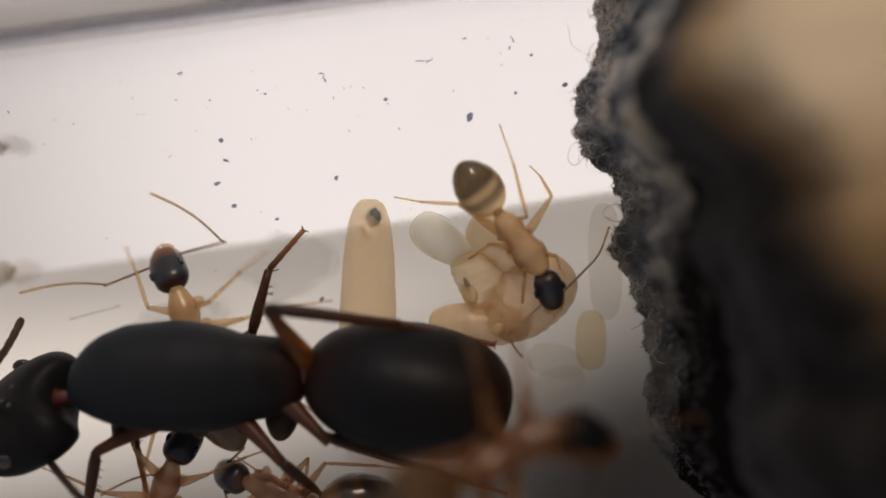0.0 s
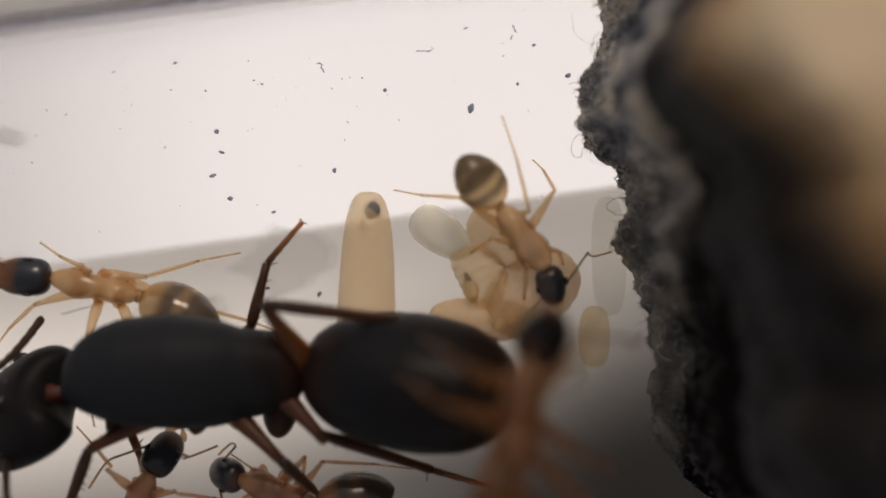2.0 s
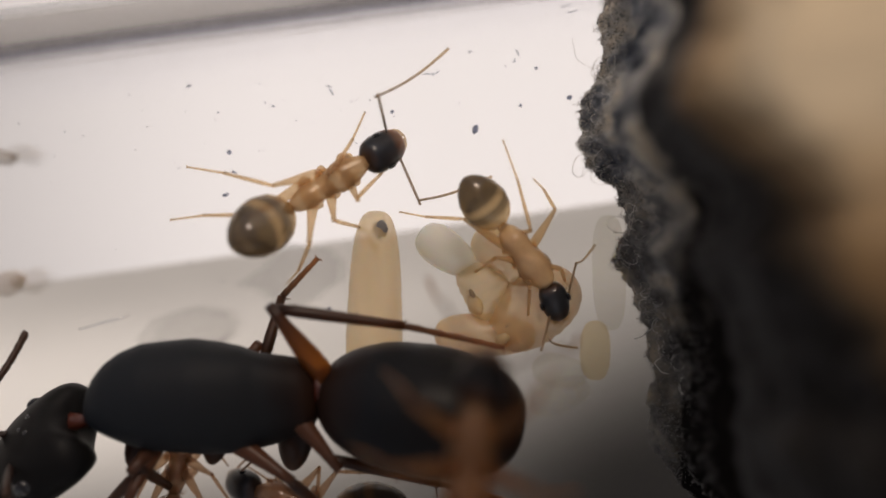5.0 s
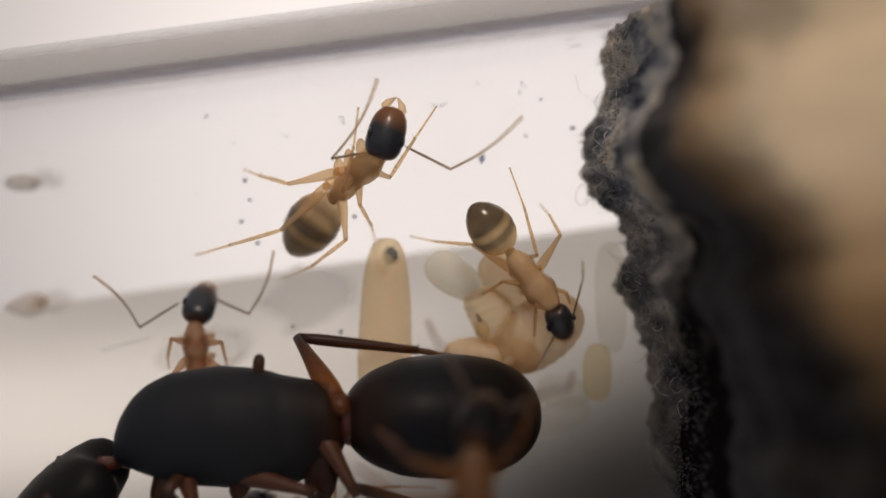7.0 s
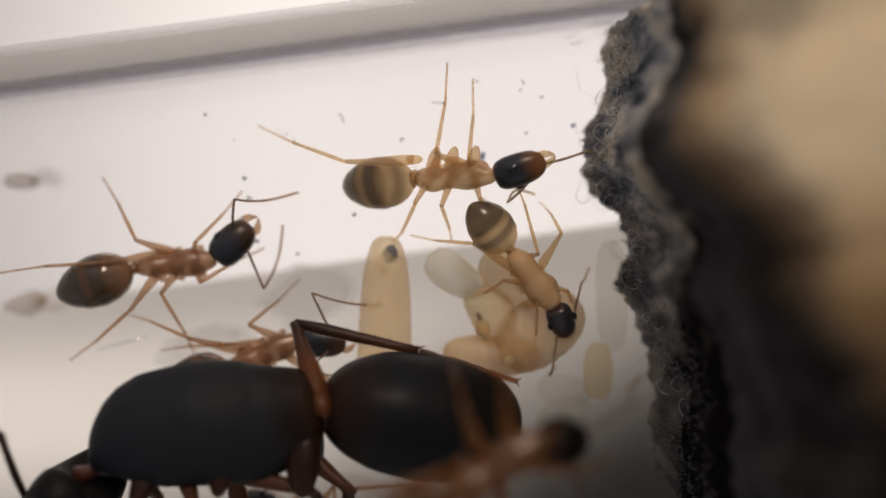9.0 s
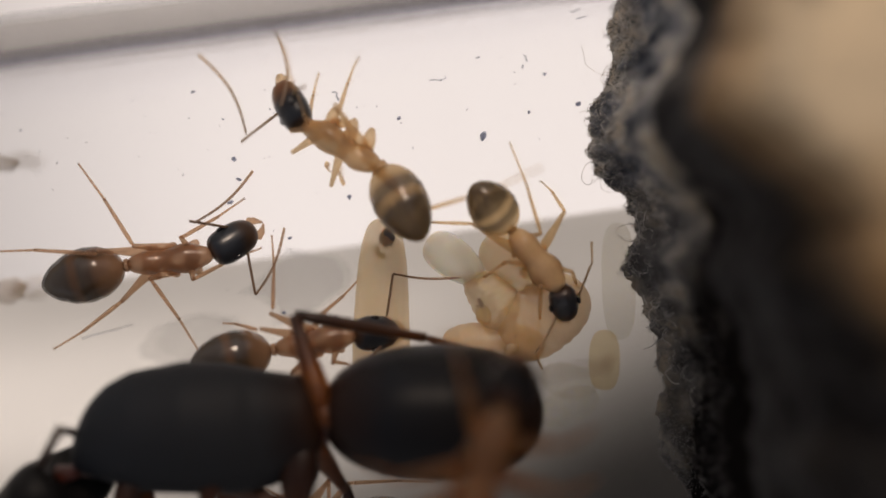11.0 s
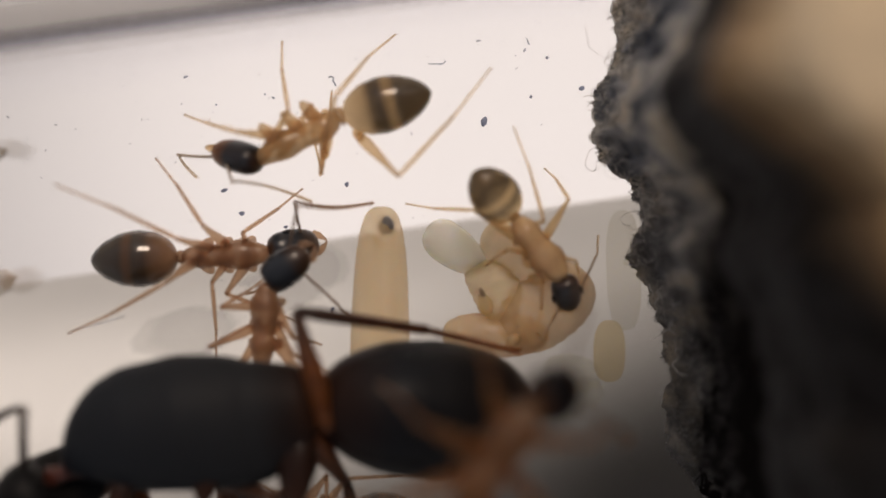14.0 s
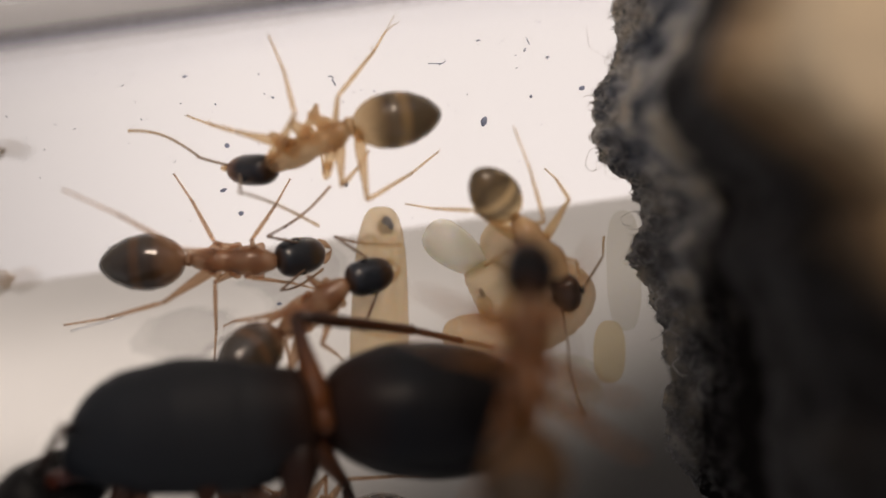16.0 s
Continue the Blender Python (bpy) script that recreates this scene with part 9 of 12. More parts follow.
    walk(worker_d["femur_l2"], [(0, mm(-0.13, 0.33, -0.23, 0, -33.4, 95)), (3.13, mm(-0.08, 0.34, -0.12, 9.2, -51.7, 121.3)), (6.3, mm(-0.02, 0.35, 0, 0, -70.7, 162.1)), (6.5, mm(0.01, 0.33, 0, 0, -70.6, 159)), (7, mm(-0.01, 0.23, 0, 0, -70.8, 152.3)), (7.5, mm(-0.03, 0.11, 0, 0, -69.8, 170.4)), (7.65, mm(-0.07, 0.33, -0.27, 0.1, -33.7, 136.1)), (7.8, mm(-0.01, 0.33, -0.31, 0, -34, 177.4)), (8, mm(0.01, 0.23, -0.35, 0, -36.1, 145.1)), (8.5, mm(0.05, 0.17, -0.43, 0, -40.2, 138.4)), (9, mm(0.08, 0.24, -0.42, 0, -39.7, 156.3)), (11.3, mm(-0.09, 0.28, -0.27, 0, -32, 134.6)), (12, mm(-0.04, 0.1, -0.45, 0, -41.2, 112.2)), (12.5, mm(-0.02, 0.2, -0.35, 0, -36.1, 129.7)), (13, mm(-0.06, 0.04, -0.55, 0, -47.2, 105)), (13.5, mm(-0.12, 0.09, -0.43, 0, -40.3, 93)), (14, mm(-0.09, 0.25, -0.28, 0, -26.7, 116.6)), (14.5, mm(-0.18, 0.35, -0.23, 0, 0, 160.7)), (15, mm(-0.41, 0.4, -0.23, 0, 0, 165.4)), (15.5, mm(-0.21, 0.35, -0.23, 0, 0, 166.6)), (16, mm(-0.06, 0.33, -0.27, 0, -30.7, 177.8))])
    walk(worker_d["tibia_l2"], [(0, mm(-0.23, 1.48, 0.53, 0, 29.8, 95)), (6.3, mm(-0.46, 0.49, 1.3, 0, 50.1, 158.5)), (6.5, mm(-0.41, 0.49, 1.3, 0, 49.9, 155.9)), (7, mm(-0.42, 0.44, 1.3, 0, 49.8, 149.1)), (7.5, mm(-0.5, 0.19, 1.3, 0, 50.5, 165.2)), (7.8, mm(-1.15, 0.38, 0.46, 0, 27.8, 138.2)), (8, mm(-0.91, 0.87, 0.46, 0, 27.8, 145.6)), (8.5, mm(-0.74, 0.87, 0.46, 0, 27.8, 127.7)), (9, mm(-0.89, 0.66, 0.46, 0, 27.8, 162.9)), (10.15, mm(-0.9, 0.89, 0.46, 2.3, 32.7, 121.4)), (11.3, mm(-0.91, 1.12, 0.46, 0, 37.6, 77.3)), (12, mm(-0.43, 1.06, 0.46, 0, 54.8, 55.5)), (12.17, mm(-0.53, 1.06, 0.46, 5.5, 57, 7.9)), (12.33, mm(-0.63, 1.06, 0.46, 6.1, 60.8, -43.7)), (12.5, mm(-0.74, 1.06, 0.46, 0, 63.2, -101.3)), (13, mm(-0.3, 0.95, 0.46, 0, 63.2, -97)), (13.5, mm(-0.17, 1.14, 0.46, 0, 63.2, -92)), (14, mm(-0.64, 1.35, 0.34, 0, 57.9, -59)), (14.5, mm(-1.48, 0.81, -0.23, 0, 38.7, -28)), (15, mm(-1.75, 0.75, -0.23, 0, 38.7, -18.4)), (15.5, mm(-1.56, 0.67, -0.23, 0, 38.7, -29.7)), (15.67, mm(-1.45, 0.57, -0.01, 12.9, 43.9, -77.2)), (15.83, mm(-1.35, 0.47, 0.21, 16.2, 54.8, -130.7)), (16, mm(-1.24, 0.37, 0.43, 0, 61.8, 159.5))])
    walk(worker_d["femur_r2"], [(0, mm(-0.13, -0.33, -0.23, 0, -33.4, -95)), (6.3, mm(-0.03, -0.19, 0, 0, -49.7, -98.7)), (6.5, mm(-0.02, -0.21, 0, 0, -49.5, -101.4)), (7, mm(-0.11, -0.31, 0, 0, -49.5, -108)), (7.5, mm(0.03, -0.43, 0, 0, -49.2, -92.3)), (9, mm(-0.13, -0.33, -0.23, 0, -33.4, -95)), (11.3, mm(0.14, -0.2, -0.56, 0, -48, -154.9)), (12, mm(0.14, -0.2, -0.56, 0, -48, -154.9)), (12.5, mm(0.06, -0.16, -0.45, 0, -41.5, -137.9)), (15.5, mm(0.06, -0.16, -0.45, 0, -41.5, -137.9)), (16, mm(0.05, -0.35, -0.37, 0, -36.9, 173.3))])
    walk(worker_d["tibia_r2"], [(0, mm(-0.23, -1.48, 0.53, 0, 29.8, -95)), (3.13, mm(-0.2, -1.28, 0.79, 4.4, 39.7, -129.5)), (6.3, mm(-0.17, -1.07, 1.05, 0, 49.7, -169.5)), (6.5, mm(-0.2, -1.09, 1.05, 0, 49.5, -172.2)), (7, mm(-0.39, -1.16, 1.05, 0, 49.4, -179)), (7.5, mm(-0, -1.33, 1.04, 0, 49.9, -162.2)), (9, mm(-0.23, -1.48, 0.53, 0, 29.8, -95)), (11.3, mm(-0.7, -0.6, 0.46, 0, 63.2, -132.7)), (12, mm(-0.7, -0.6, 0.46, 0, 63.2, -132.7)), (12.5, mm(-0.71, -0.85, 0.46, 0, 63.2, -125.7)), (15.5, mm(-0.71, -0.85, 0.46, 0, 63.2, -125.7)), (16, mm(-1.05, -0.22, 0.46, 0, 63.2, -130))])
    walk(worker_d["femur_l3"], [(0, mm(-0.66, 0.3, -0.23, 0, -33.4, 140)), (6.3, mm(-0.34, 0.22, 0, 0, -65.6, 179.6)), (6.5, mm(-0.31, 0.21, 0, 0, -65.6, 176.7)), (7, mm(-0.35, 0.15, 0, 0, -65.7, 170)), (7.5, mm(-0.33, -0.06, 0, 0, -64.6, -172.9)), (9, mm(-0.66, 0.3, -0.23, 0, -33.4, 140)), (11.3, mm(-0.31, 0.12, -0.79, 0, -54.9, 152.9)), (12, mm(-0.62, 0.07, -1.04, 0, -73.9, 99.9)), (12.5, mm(-0.32, 0.12, -0.66, 0, -48.2, 152)), (16, mm(-0.32, 0.12, -0.66, 0, -48.2, 152))])
    walk(worker_d["tibia_l3"], [(0, mm(-1.78, 1.24, 0.73, 0, 31.3, 140)), (6.3, mm(-1.06, 0.23, 1.59, 0, 47.9, 168)), (6.5, mm(-1.03, 0.26, 1.59, 0, 47.7, 165.5)), (7, mm(-1.06, 0.28, 1.59, 0, 47.6, 158.7)), (7.5, mm(-1.07, -0.15, 1.58, 0, 48.4, 174.9)), (9, mm(-1.78, 1.24, 0.73, 0, 31.3, 140)), (11.3, mm(-1.21, 0.58, 0.64, 0, 60.6, 168.9)), (12, mm(-0.71, 0.55, 0.64, 0, 60.6, 172.8)), (12.5, mm(-1.35, 0.67, 0.64, 0, 60.6, 155.5)), (16, mm(-1.35, 0.67, 0.64, 0, 60.6, 155.5))])
    walk(worker_d["femur_r3"], [(0, mm(-0.66, -0.3, -0.23, 0, -33.4, -140)), (6.3, mm(-0.29, -0.14, 0, 0, -50.9, -118.9)), (6.5, mm(-0.28, -0.15, 0, 0, -50.7, -121.6)), (7, mm(-0.36, -0.22, 0, 0, -50.8, -128.3)), (7.5, mm(-0.23, -0.41, 0, 0, -50.1, -112.5)), (16, mm(-0.66, -0.3, -0.23, 0, -33.4, -140))])
    walk(worker_d["tibia_r3"], [(0, mm(-1.78, -1.24, 0.73, 0, 31.3, -140)), (6.3, mm(-0.82, -1.11, 1.36, 0, 48.1, -173.5)), (6.5, mm(-0.86, -1.09, 1.35, 0, 47.9, -176.1)), (7, mm(-1.04, -1.08, 1.35, 0, 47.8, 177)), (7.5, mm(-0.66, -1.45, 1.34, 0, 48.3, -166.2)), (16, mm(-1.78, -1.24, 0.73, 0, 31.3, -140))])
    walk(worker_e["body"], [(0, mm(0.79, -4.36, 9.2, 0, 0, 20.2)), (0.5, mm(0.44, -4.45, 9.2, 0, 0, 53.2)), (1, mm(0.38, -3.74, 9.2, 0, 0, 79.4)), (1.5, mm(1.12, -3.62, 9.2, 0, 0, 74.1)), (2, mm(1.03, -3.74, 9.2, 0, 0, 75.2)), (2.5, mm(1.18, -3.64, 9.2, 0, 0, 68.5)), (3, mm(0.27, -4.08, 9.2, 0, 0, 72.4)), (3.5, mm(-0.04, -4.08, 9.2, 0, 0, 77.3)), (4.2, mm(0.04, -3.93, 10.2, 0, 0, 72.8)), (6.3, mm(-0.61, -4.37, 10.2, 0, 0, 86.9)), (7, mm(-0.35, -4.35, 10.2, 0, 0, 79.3)), (7.5, mm(0.23, -4.09, 10.2, 0, 0, 81.5)), (8, mm(0.27, -3.62, 10.2, 0, 0, 75.1)), (8.5, mm(0.13, -3.34, 10.2, 0, 0, 35.2)), (9, mm(0.28, -3.66, 10.2, 0, 0, 23.6)), (11.3, mm(-0.27, -3.85, 10.2, 0, 0, 70.1)), (12, mm(-0.59, -4.05, 10.2, 0, 0, 76.7)), (12.5, mm(-0.68, -4.06, 10.2, 0, 0, 78.4)), (13.5, mm(-0.07, -4.08, 10.2, 0, 0, 60)), (14.5, mm(0.04, -3.43, 10.2, 0, 0, 39.8)), (15, mm(-0.21, -3.57, 10.2, 0, 0, 75.8)), (15.5, mm(0.34, -1.91, 10.2, 0, 0, 86.5)), (16, mm(0.89, -1.92, 10.2, 0, 0, 82.4))])
    walk(worker_e["head"], [(0, mm(1.26, 0, 0.05, 0, 33.4, -62.6)), (0.5, mm(1.26, 0, 0.05, 0, 53.1, -44.8)), (1, mm(1.26, 0, 0.05, 0, 53.1, -6.7)), (1.5, mm(1.26, 0, 0.05, 0, 46.3, -34)), (2, mm(1.26, 0, 0.05, 0, 49.8, -36.5)), (2.5, mm(1.26, 0, 0.05, 0, 5.5, -62.4)), (2.73, mm(1.26, 0, 0.05, -7, 29.1, -37.3)), (3, mm(1.26, 0, 0.05, 0, 53.1, -5.4)), (3.5, mm(1.26, 0, 0.05, 0, 53.1, -3.4)), (4.2, mm(1.26, 0, 0.05, 0, 53.1, -20.2)), (6.3, mm(1.26, 0, 0.05, 0, 53.1, -6.4)), (7, mm(1.26, 0, 0.05, 0, 53.1, -16.6)), (7.5, mm(1.26, 0, 0.05, 0, 53.1, -27.5)), (8, mm(1.26, 0, 0.05, 0, 49.6, -30.4)), (8.5, mm(1.26, 0, 0.05, 0, 38.3, -72)), (9, mm(1.26, 0, 0.05, 0, 52.8, -54.3)), (11.3, mm(1.26, 0, 0.05, 0, 53.1, -12.1)), (12, mm(1.26, 0, 0.05, 0, 53.1, -30.4)), (12.5, mm(1.26, 0, 0.05, 0, 53.1, -28.2)), (13.5, mm(1.26, 0, 0.05, 0, 53.1, -34.6)), (14.5, mm(1.26, 0, 0.05, 0, 53.1, -36.9)), (15, mm(1.26, 0, 0.05, 0, 53.1, -22)), (15.5, mm(1.26, 0, 0.05, 0, 53.1, 12.5)), (16, mm(1.26, 0, 0.05, 0, 53.1, -8.4))])
    walk(worker_e["gaster"], [(0, mm(-1.45, 0, 0.05, 0, 47, 1.5)), (0.5, mm(-1.45, 0, 0.05, 0, 51.7, 32.5)), (1, mm(-1.45, 0, 0.05, 0, 51.5, -2.2)), (1.5, mm(-1.45, 0, 0.05, 0, 47.7, -3.2)), (2, mm(-1.45, 0, 0.05, 0, 47.1, -7.3)), (2.5, mm(-1.45, 0, 0.05, 0, 50.7, 3.8)), (3, mm(-1.45, 0, 0.05, 0, 51.6, 3.7)), (3.5, mm(-1.45, 0, 0.05, 0, 49.4, 2.9)), (4.2, mm(-1.45, 0, 0.05, 0, 51.7, 7.6)), (6.3, mm(-1.45, 0, 0.05, 0, 51.6, -5)), (7, mm(-1.45, 0, 0.05, 0, 51.7, 3.5)), (7.5, mm(-1.45, 0, 0.05, 0, 51.7, -3.2)), (8, mm(-1.45, 0, 0.05, 0, 51.7, 6.1)), (8.5, mm(-1.45, 0, 0.05, 0, 51.7, 8.8)), (9, mm(-1.45, 0, 0.05, 0, 51.7, 7.7)), (11.3, mm(-1.45, 0, 0.05, 0, 51.7, 7.9)), (12, mm(-1.45, 0, 0.05, 0, 51.7, 2.5)), (12.5, mm(-1.45, 0, 0.05, 0, 51.7, 3.1)), (13.5, mm(-1.45, 0, 0.05, 0, 51.7, 17.9)), (14.5, mm(-1.45, 0, 0.05, 0, 51.7, 22.2)), (15, mm(-1.45, 0, 0.05, 0, 51.7, 3.8)), (15.5, mm(-1.45, 0, 0.05, 0, 51.7, -6.5)), (16, mm(-1.45, 0, 0.05, 0, 51.7, -11.6))])
    walk(worker_e["scape_l"], [(0, mm(1.94, -0.71, -0.41, 24.8, 4.7, -16.2)), (0.5, mm(1.96, -0.31, -0.7, 39.7, 18, 4.6)), (1, mm(2.01, 0.19, -0.7, 39.7, 18, 42.7)), (1.5, mm(2.09, -0.22, -0.61, 34.4, 13.5, 13.9)), (2, mm(2.04, -0.24, -0.66, 37, 15.8, 12.1)), (2.5, mm(1.99, -0.8, 0.07, 4.3, -14.4, -14.2)), (2.73, mm(2, -0.3, -0.31, 17.6, 6.3, 12.1)), (3, mm(2.01, 0.2, -0.7, 39.7, 18, 44)), (3.5, mm(2, 0.22, -0.7, 39.7, 18, 46)), (4.2, mm(2.04, 0, -0.7, 39.7, 18, 29.2)), (6.3, mm(2.01, 0.19, -0.7, 39.7, 18, 43)), (7, mm(2.04, 0.05, -0.7, 39.7, 18, 32.8)), (7.5, mm(2.03, -0.09, -0.7, 39.7, 18, 21.9)), (8, mm(2.06, -0.15, -0.66, 36.9, 15.7, 18.2)), (8.5, mm(1.8, -0.76, -0.5, 28.4, 8.1, -25.2)), (9, mm(1.91, -0.44, -0.7, 39.4, 17.8, -5)), (11.3, mm(2.03, 0.11, -0.7, 39.7, 18, 37.3)), (12, mm(2.03, -0.14, -0.7, 39.7, 18, 19)), (12.5, mm(2.03, -0.1, -0.7, 39.7, 18, 21.2)), (13.5, mm(2.01, -0.19, -0.7, 39.7, 18, 14.8)), (14.5, mm(2, -0.21, -0.7, 39.7, 18, 12.5)), (15, mm(2.04, -0.03, -0.7, 39.7, 18, 27.4)), (15.25, mm(1.98, 0.2, -0.7, 24, -26.7, 18.1)), (15.5, mm(1.91, 0.43, -0.7, 0, -72, 27.3)), (15.75, mm(1.96, 0.29, -0.7, -16.3, -56, 103)), (16, mm(2.01, 0.16, -0.7, 0, -42.1, 151.6))])
    walk(worker_e["flagellum_l"], [(0, mm(3.44, -1.15, -0.55, 15.7, 60.3, -37.1)), (0.5, mm(3.46, -0.2, -1.19, 51.4, 75.6, 14.3)), (1, mm(3.11, 1.2, -1.19, 51.4, 75.6, 52.3)), (1.5, mm(3.57, 0.14, -0.99, 33, 71.2, 7.4)), (2, mm(3.52, 0.07, -1.09, 41.1, 73.6, 12.6)), (2.5, mm(3.46, -1.17, 0.47, 1.6, 33.9, -47.6)), (2.73, mm(3.28, 0.03, -0.36, 1.6, 58.5, -20.4)), (3, mm(3.09, 1.24, -1.19, 51.4, 75.6, 53.6)), (3.5, mm(3.04, 1.3, -1.19, 51.4, 75.6, 55.6)), (4.2, mm(3.34, 0.74, -1.19, 51.4, 75.6, 38.8)), (6.3, mm(3.11, 1.21, -1.19, 51.4, 75.6, 52.6)), (7, mm(3.29, 0.86, -1.19, 51.4, 75.6, 42.5)), (7.5, mm(3.43, 0.46, -1.19, 51.4, 75.6, 31.5)), (8, mm(3.5, 0.33, -1.09, 40.8, 73.6, 18.4)), (8.5, mm(3.21, -1.42, -0.71, 20.5, 64.6, -42.2)), (9, mm(3.4, -0.56, -1.19, 50.3, 75.4, 3.6)), (11.3, mm(3.21, 1.02, -1.19, 51.4, 75.6, 46.9)), (12, mm(3.44, 0.35, -1.19, 51.4, 75.6, 28.6)), (12.5, mm(3.43, 0.44, -1.19, 51.4, 75.6, 30.8)), (13.5, mm(3.46, 0.2, -1.19, 51.4, 75.6, 24.4)), (14.5, mm(3.46, 0.11, -1.19, 51.4, 75.6, 22.1)), (15, mm(3.36, 0.68, -1.19, 51.4, 75.6, 37)), (15.5, mm(2.34, 0.65, 0.79, 0, 69.4, 23.3)), (15.75, mm(1.66, 0.69, 0.58, -8.8, 73.1, 82.6)), (16, mm(0.99, 0.72, 0.35, 0, 77, 158.6))])
    walk(worker_e["scape_r"], [(0, mm(1.45, -0.96, -0.41, -24.8, 4.7, -109)), (0.5, mm(1.59, -0.7, -0.7, -39.7, 18, -94.2)), (1, mm(1.95, -0.35, -0.7, -39.7, 18, -56.1)), (1.5, mm(1.77, -0.68, -0.61, -34.4, 13.5, -82)), (2, mm(1.71, -0.68, -0.66, -37, 15.8, -85.1)), (2.5, mm(1.5, -1.05, 0.07, -4.3, -14.4, -110.6)), (2.73, mm(1.73, -0.69, -0.31, -26.1, -2.5, -80.1)), (3, mm(1.96, -0.34, -0.7, -39.7, 18, -54.8)), (3.5, mm(1.96, -0.31, -0.7, -39.7, 18, -52.8)), (4.2, mm(1.85, -0.51, -0.7, -39.7, 18, -69.6)), (6.3, mm(1.95, -0.35, -0.7, -39.7, 18, -55.8)), (7, mm(1.88, -0.46, -0.7, -39.7, 18, -66)), (7.5, mm(1.77, -0.58, -0.7, -39.7, 18, -76.9)), (8, mm(1.79, -0.62, -0.66, -36.9, 15.7, -79)), (8.5, mm(1.27, -0.94, -0.5, -28.4, 8.1, -118.8)), (9, mm(1.46, -0.75, -0.7, -39.4, 17.8, -103.6)), (11.3, mm(1.91, -0.43, -0.7, -39.7, 18, -61.5)), (12, mm(1.75, -0.6, -0.7, -39.7, 18, -79.8)), (12.5, mm(1.77, -0.59, -0.7, -39.7, 18, -77.6)), (13.5, mm(1.7, -0.64, -0.7, -39.7, 18, -84)), (14.5, mm(1.68, -0.65, -0.7, -39.7, 18, -86.3)), (15, mm(1.82, -0.53, -0.7, -39.7, 18, -71.4)), (15.25, mm(1.93, -0.31, -0.7, -27, -14.8, -86.2)), (15.5, mm(2.03, -0.11, -0.7, 0, -41, -114.5)), (16, mm(1.94, -0.38, -0.7, 0, 0, -160.6))])
    walk(worker_e["flagellum_r"], [(0, mm(0.94, -2.44, -0.55, -15.7, 60.3, -88.1)), (0.5, mm(1.47, -2.2, -1.19, -51.4, 75.6, -103.8)), (1, mm(2.79, -1.6, -1.19, -51.4, 75.6, -65.8)), (1.5, mm(1.99, -2.2, -0.99, -33, 71.2, -75.4)), (2, mm(1.85, -2.19, -1.09, -41.1, 73.6, -85.6)), (2.5, mm(0.96, -2.49, 0.47, -1.6, 33.9, -77.3)), (2.73, mm(1.89, -2.02, -0.36, -22.1, 53.8, -64.6)), (3, mm(2.82, -1.56, -1.19, -51.4, 75.6, -64.5)), (3.5, mm(2.88, -1.51, -1.19, -51.4, 75.6, -62.5)), (4.2, mm(2.38, -1.91, -1.19, -51.4, 75.6, -79.2)), (6.3, mm(2.79, -1.59, -1.19, -51.4, 75.6, -65.5)), (7, mm(2.49, -1.84, -1.19, -51.4, 75.6, -75.6)), (7.5, mm(2.11, -2.04, -1.19, -51.4, 75.6, -86.6)), (8, mm(2.07, -2.11, -1.09, -40.8, 73.6, -79.2)), (8.5, mm(0.53, -2.3, -0.71, -20.5, 64.6, -101.8)), (9, mm(1.11, -2.21, -1.19, -50.3, 75.4, -112.2)), (11.3, mm(2.62, -1.74, -1.19, -51.4, 75.6, -71.2)), (12, mm(2.01, -2.07, -1.19, -51.4, 75.6, -89.5)), (12.5, mm(2.09, -2.05, -1.19, -51.4, 75.6, -87.3)), (13.5, mm(1.86, -2.12, -1.19, -51.4, 75.6, -93.6)), (14.5, mm(1.77, -2.15, -1.19, -51.4, 75.6, -95.9)), (15, mm(2.31, -1.95, -1.19, -51.4, 75.6, -81)), (15.25, mm(1.93, -1.56, -0.44, -31.8, 54.2, -127.8)), (15.5, mm(1.54, -1.19, 0.33, 0, 44.4, -168.3)), (16, mm(0.45, -0.9, -0.7, 0, 0, -164))])
    walk(worker_e["femur_l1"], [(0, mm(0.55, 0.29, -0.26, 0, -33.4, 68)), (0.5, mm(0.55, 0.29, -0.26, 0, -33.4, 32)), (1, mm(0.55, 0.29, -0.26, 0, -33.4, 68)), (1.5, mm(0.55, 0.29, -0.26, 0, -33.4, 32)), (2, mm(0.55, 0.29, -0.26, 0, -33.4, 68)), (2.5, mm(0.55, 0.29, -0.26, 0, -33.4, 32)), (3, mm(0.55, 0.29, -0.26, 0, -33.4, 68)), (3.5, mm(0.55, 0.29, -0.26, 0, -33.4, 32)), (4.2, mm(0.55, 0.29, -0.26, 0, -33.4, 68)), (6.3, mm(0.55, 0.29, -0.26, 0, -33.4, 32)), (7, mm(0.55, 0.29, -0.26, 0, -33.4, 68)), (7.5, mm(0.55, 0.29, -0.26, 0, -33.4, 32)), (8, mm(0.55, 0.29, -0.26, 0, -33.4, 68)), (8.5, mm(0.55, 0.29, -0.26, 0, -33.4, 32)), (9, mm(0.55, 0.29, -0.26, 0, -33.4, 68)), (11.3, mm(0.55, 0.29, -0.26, 0, -33.4, 32)), (12, mm(0.55, 0.29, -0.26, 0, -33.4, 68)), (12.5, mm(0.55, 0.29, -0.26, 0, -33.4, 32)), (13.5, mm(0.55, 0.29, -0.26, 0, -33.4, 68)), (14.5, mm(0.55, 0.29, -0.26, 0, -33.4, 32)), (15, mm(0.55, 0.29, -0.26, 0, -33.4, 68)), (15.5, mm(0.55, 0.29, -0.26, 0, -33.4, 32)), (16, mm(0.55, 0.29, -0.26, 0, -33.4, 68))])
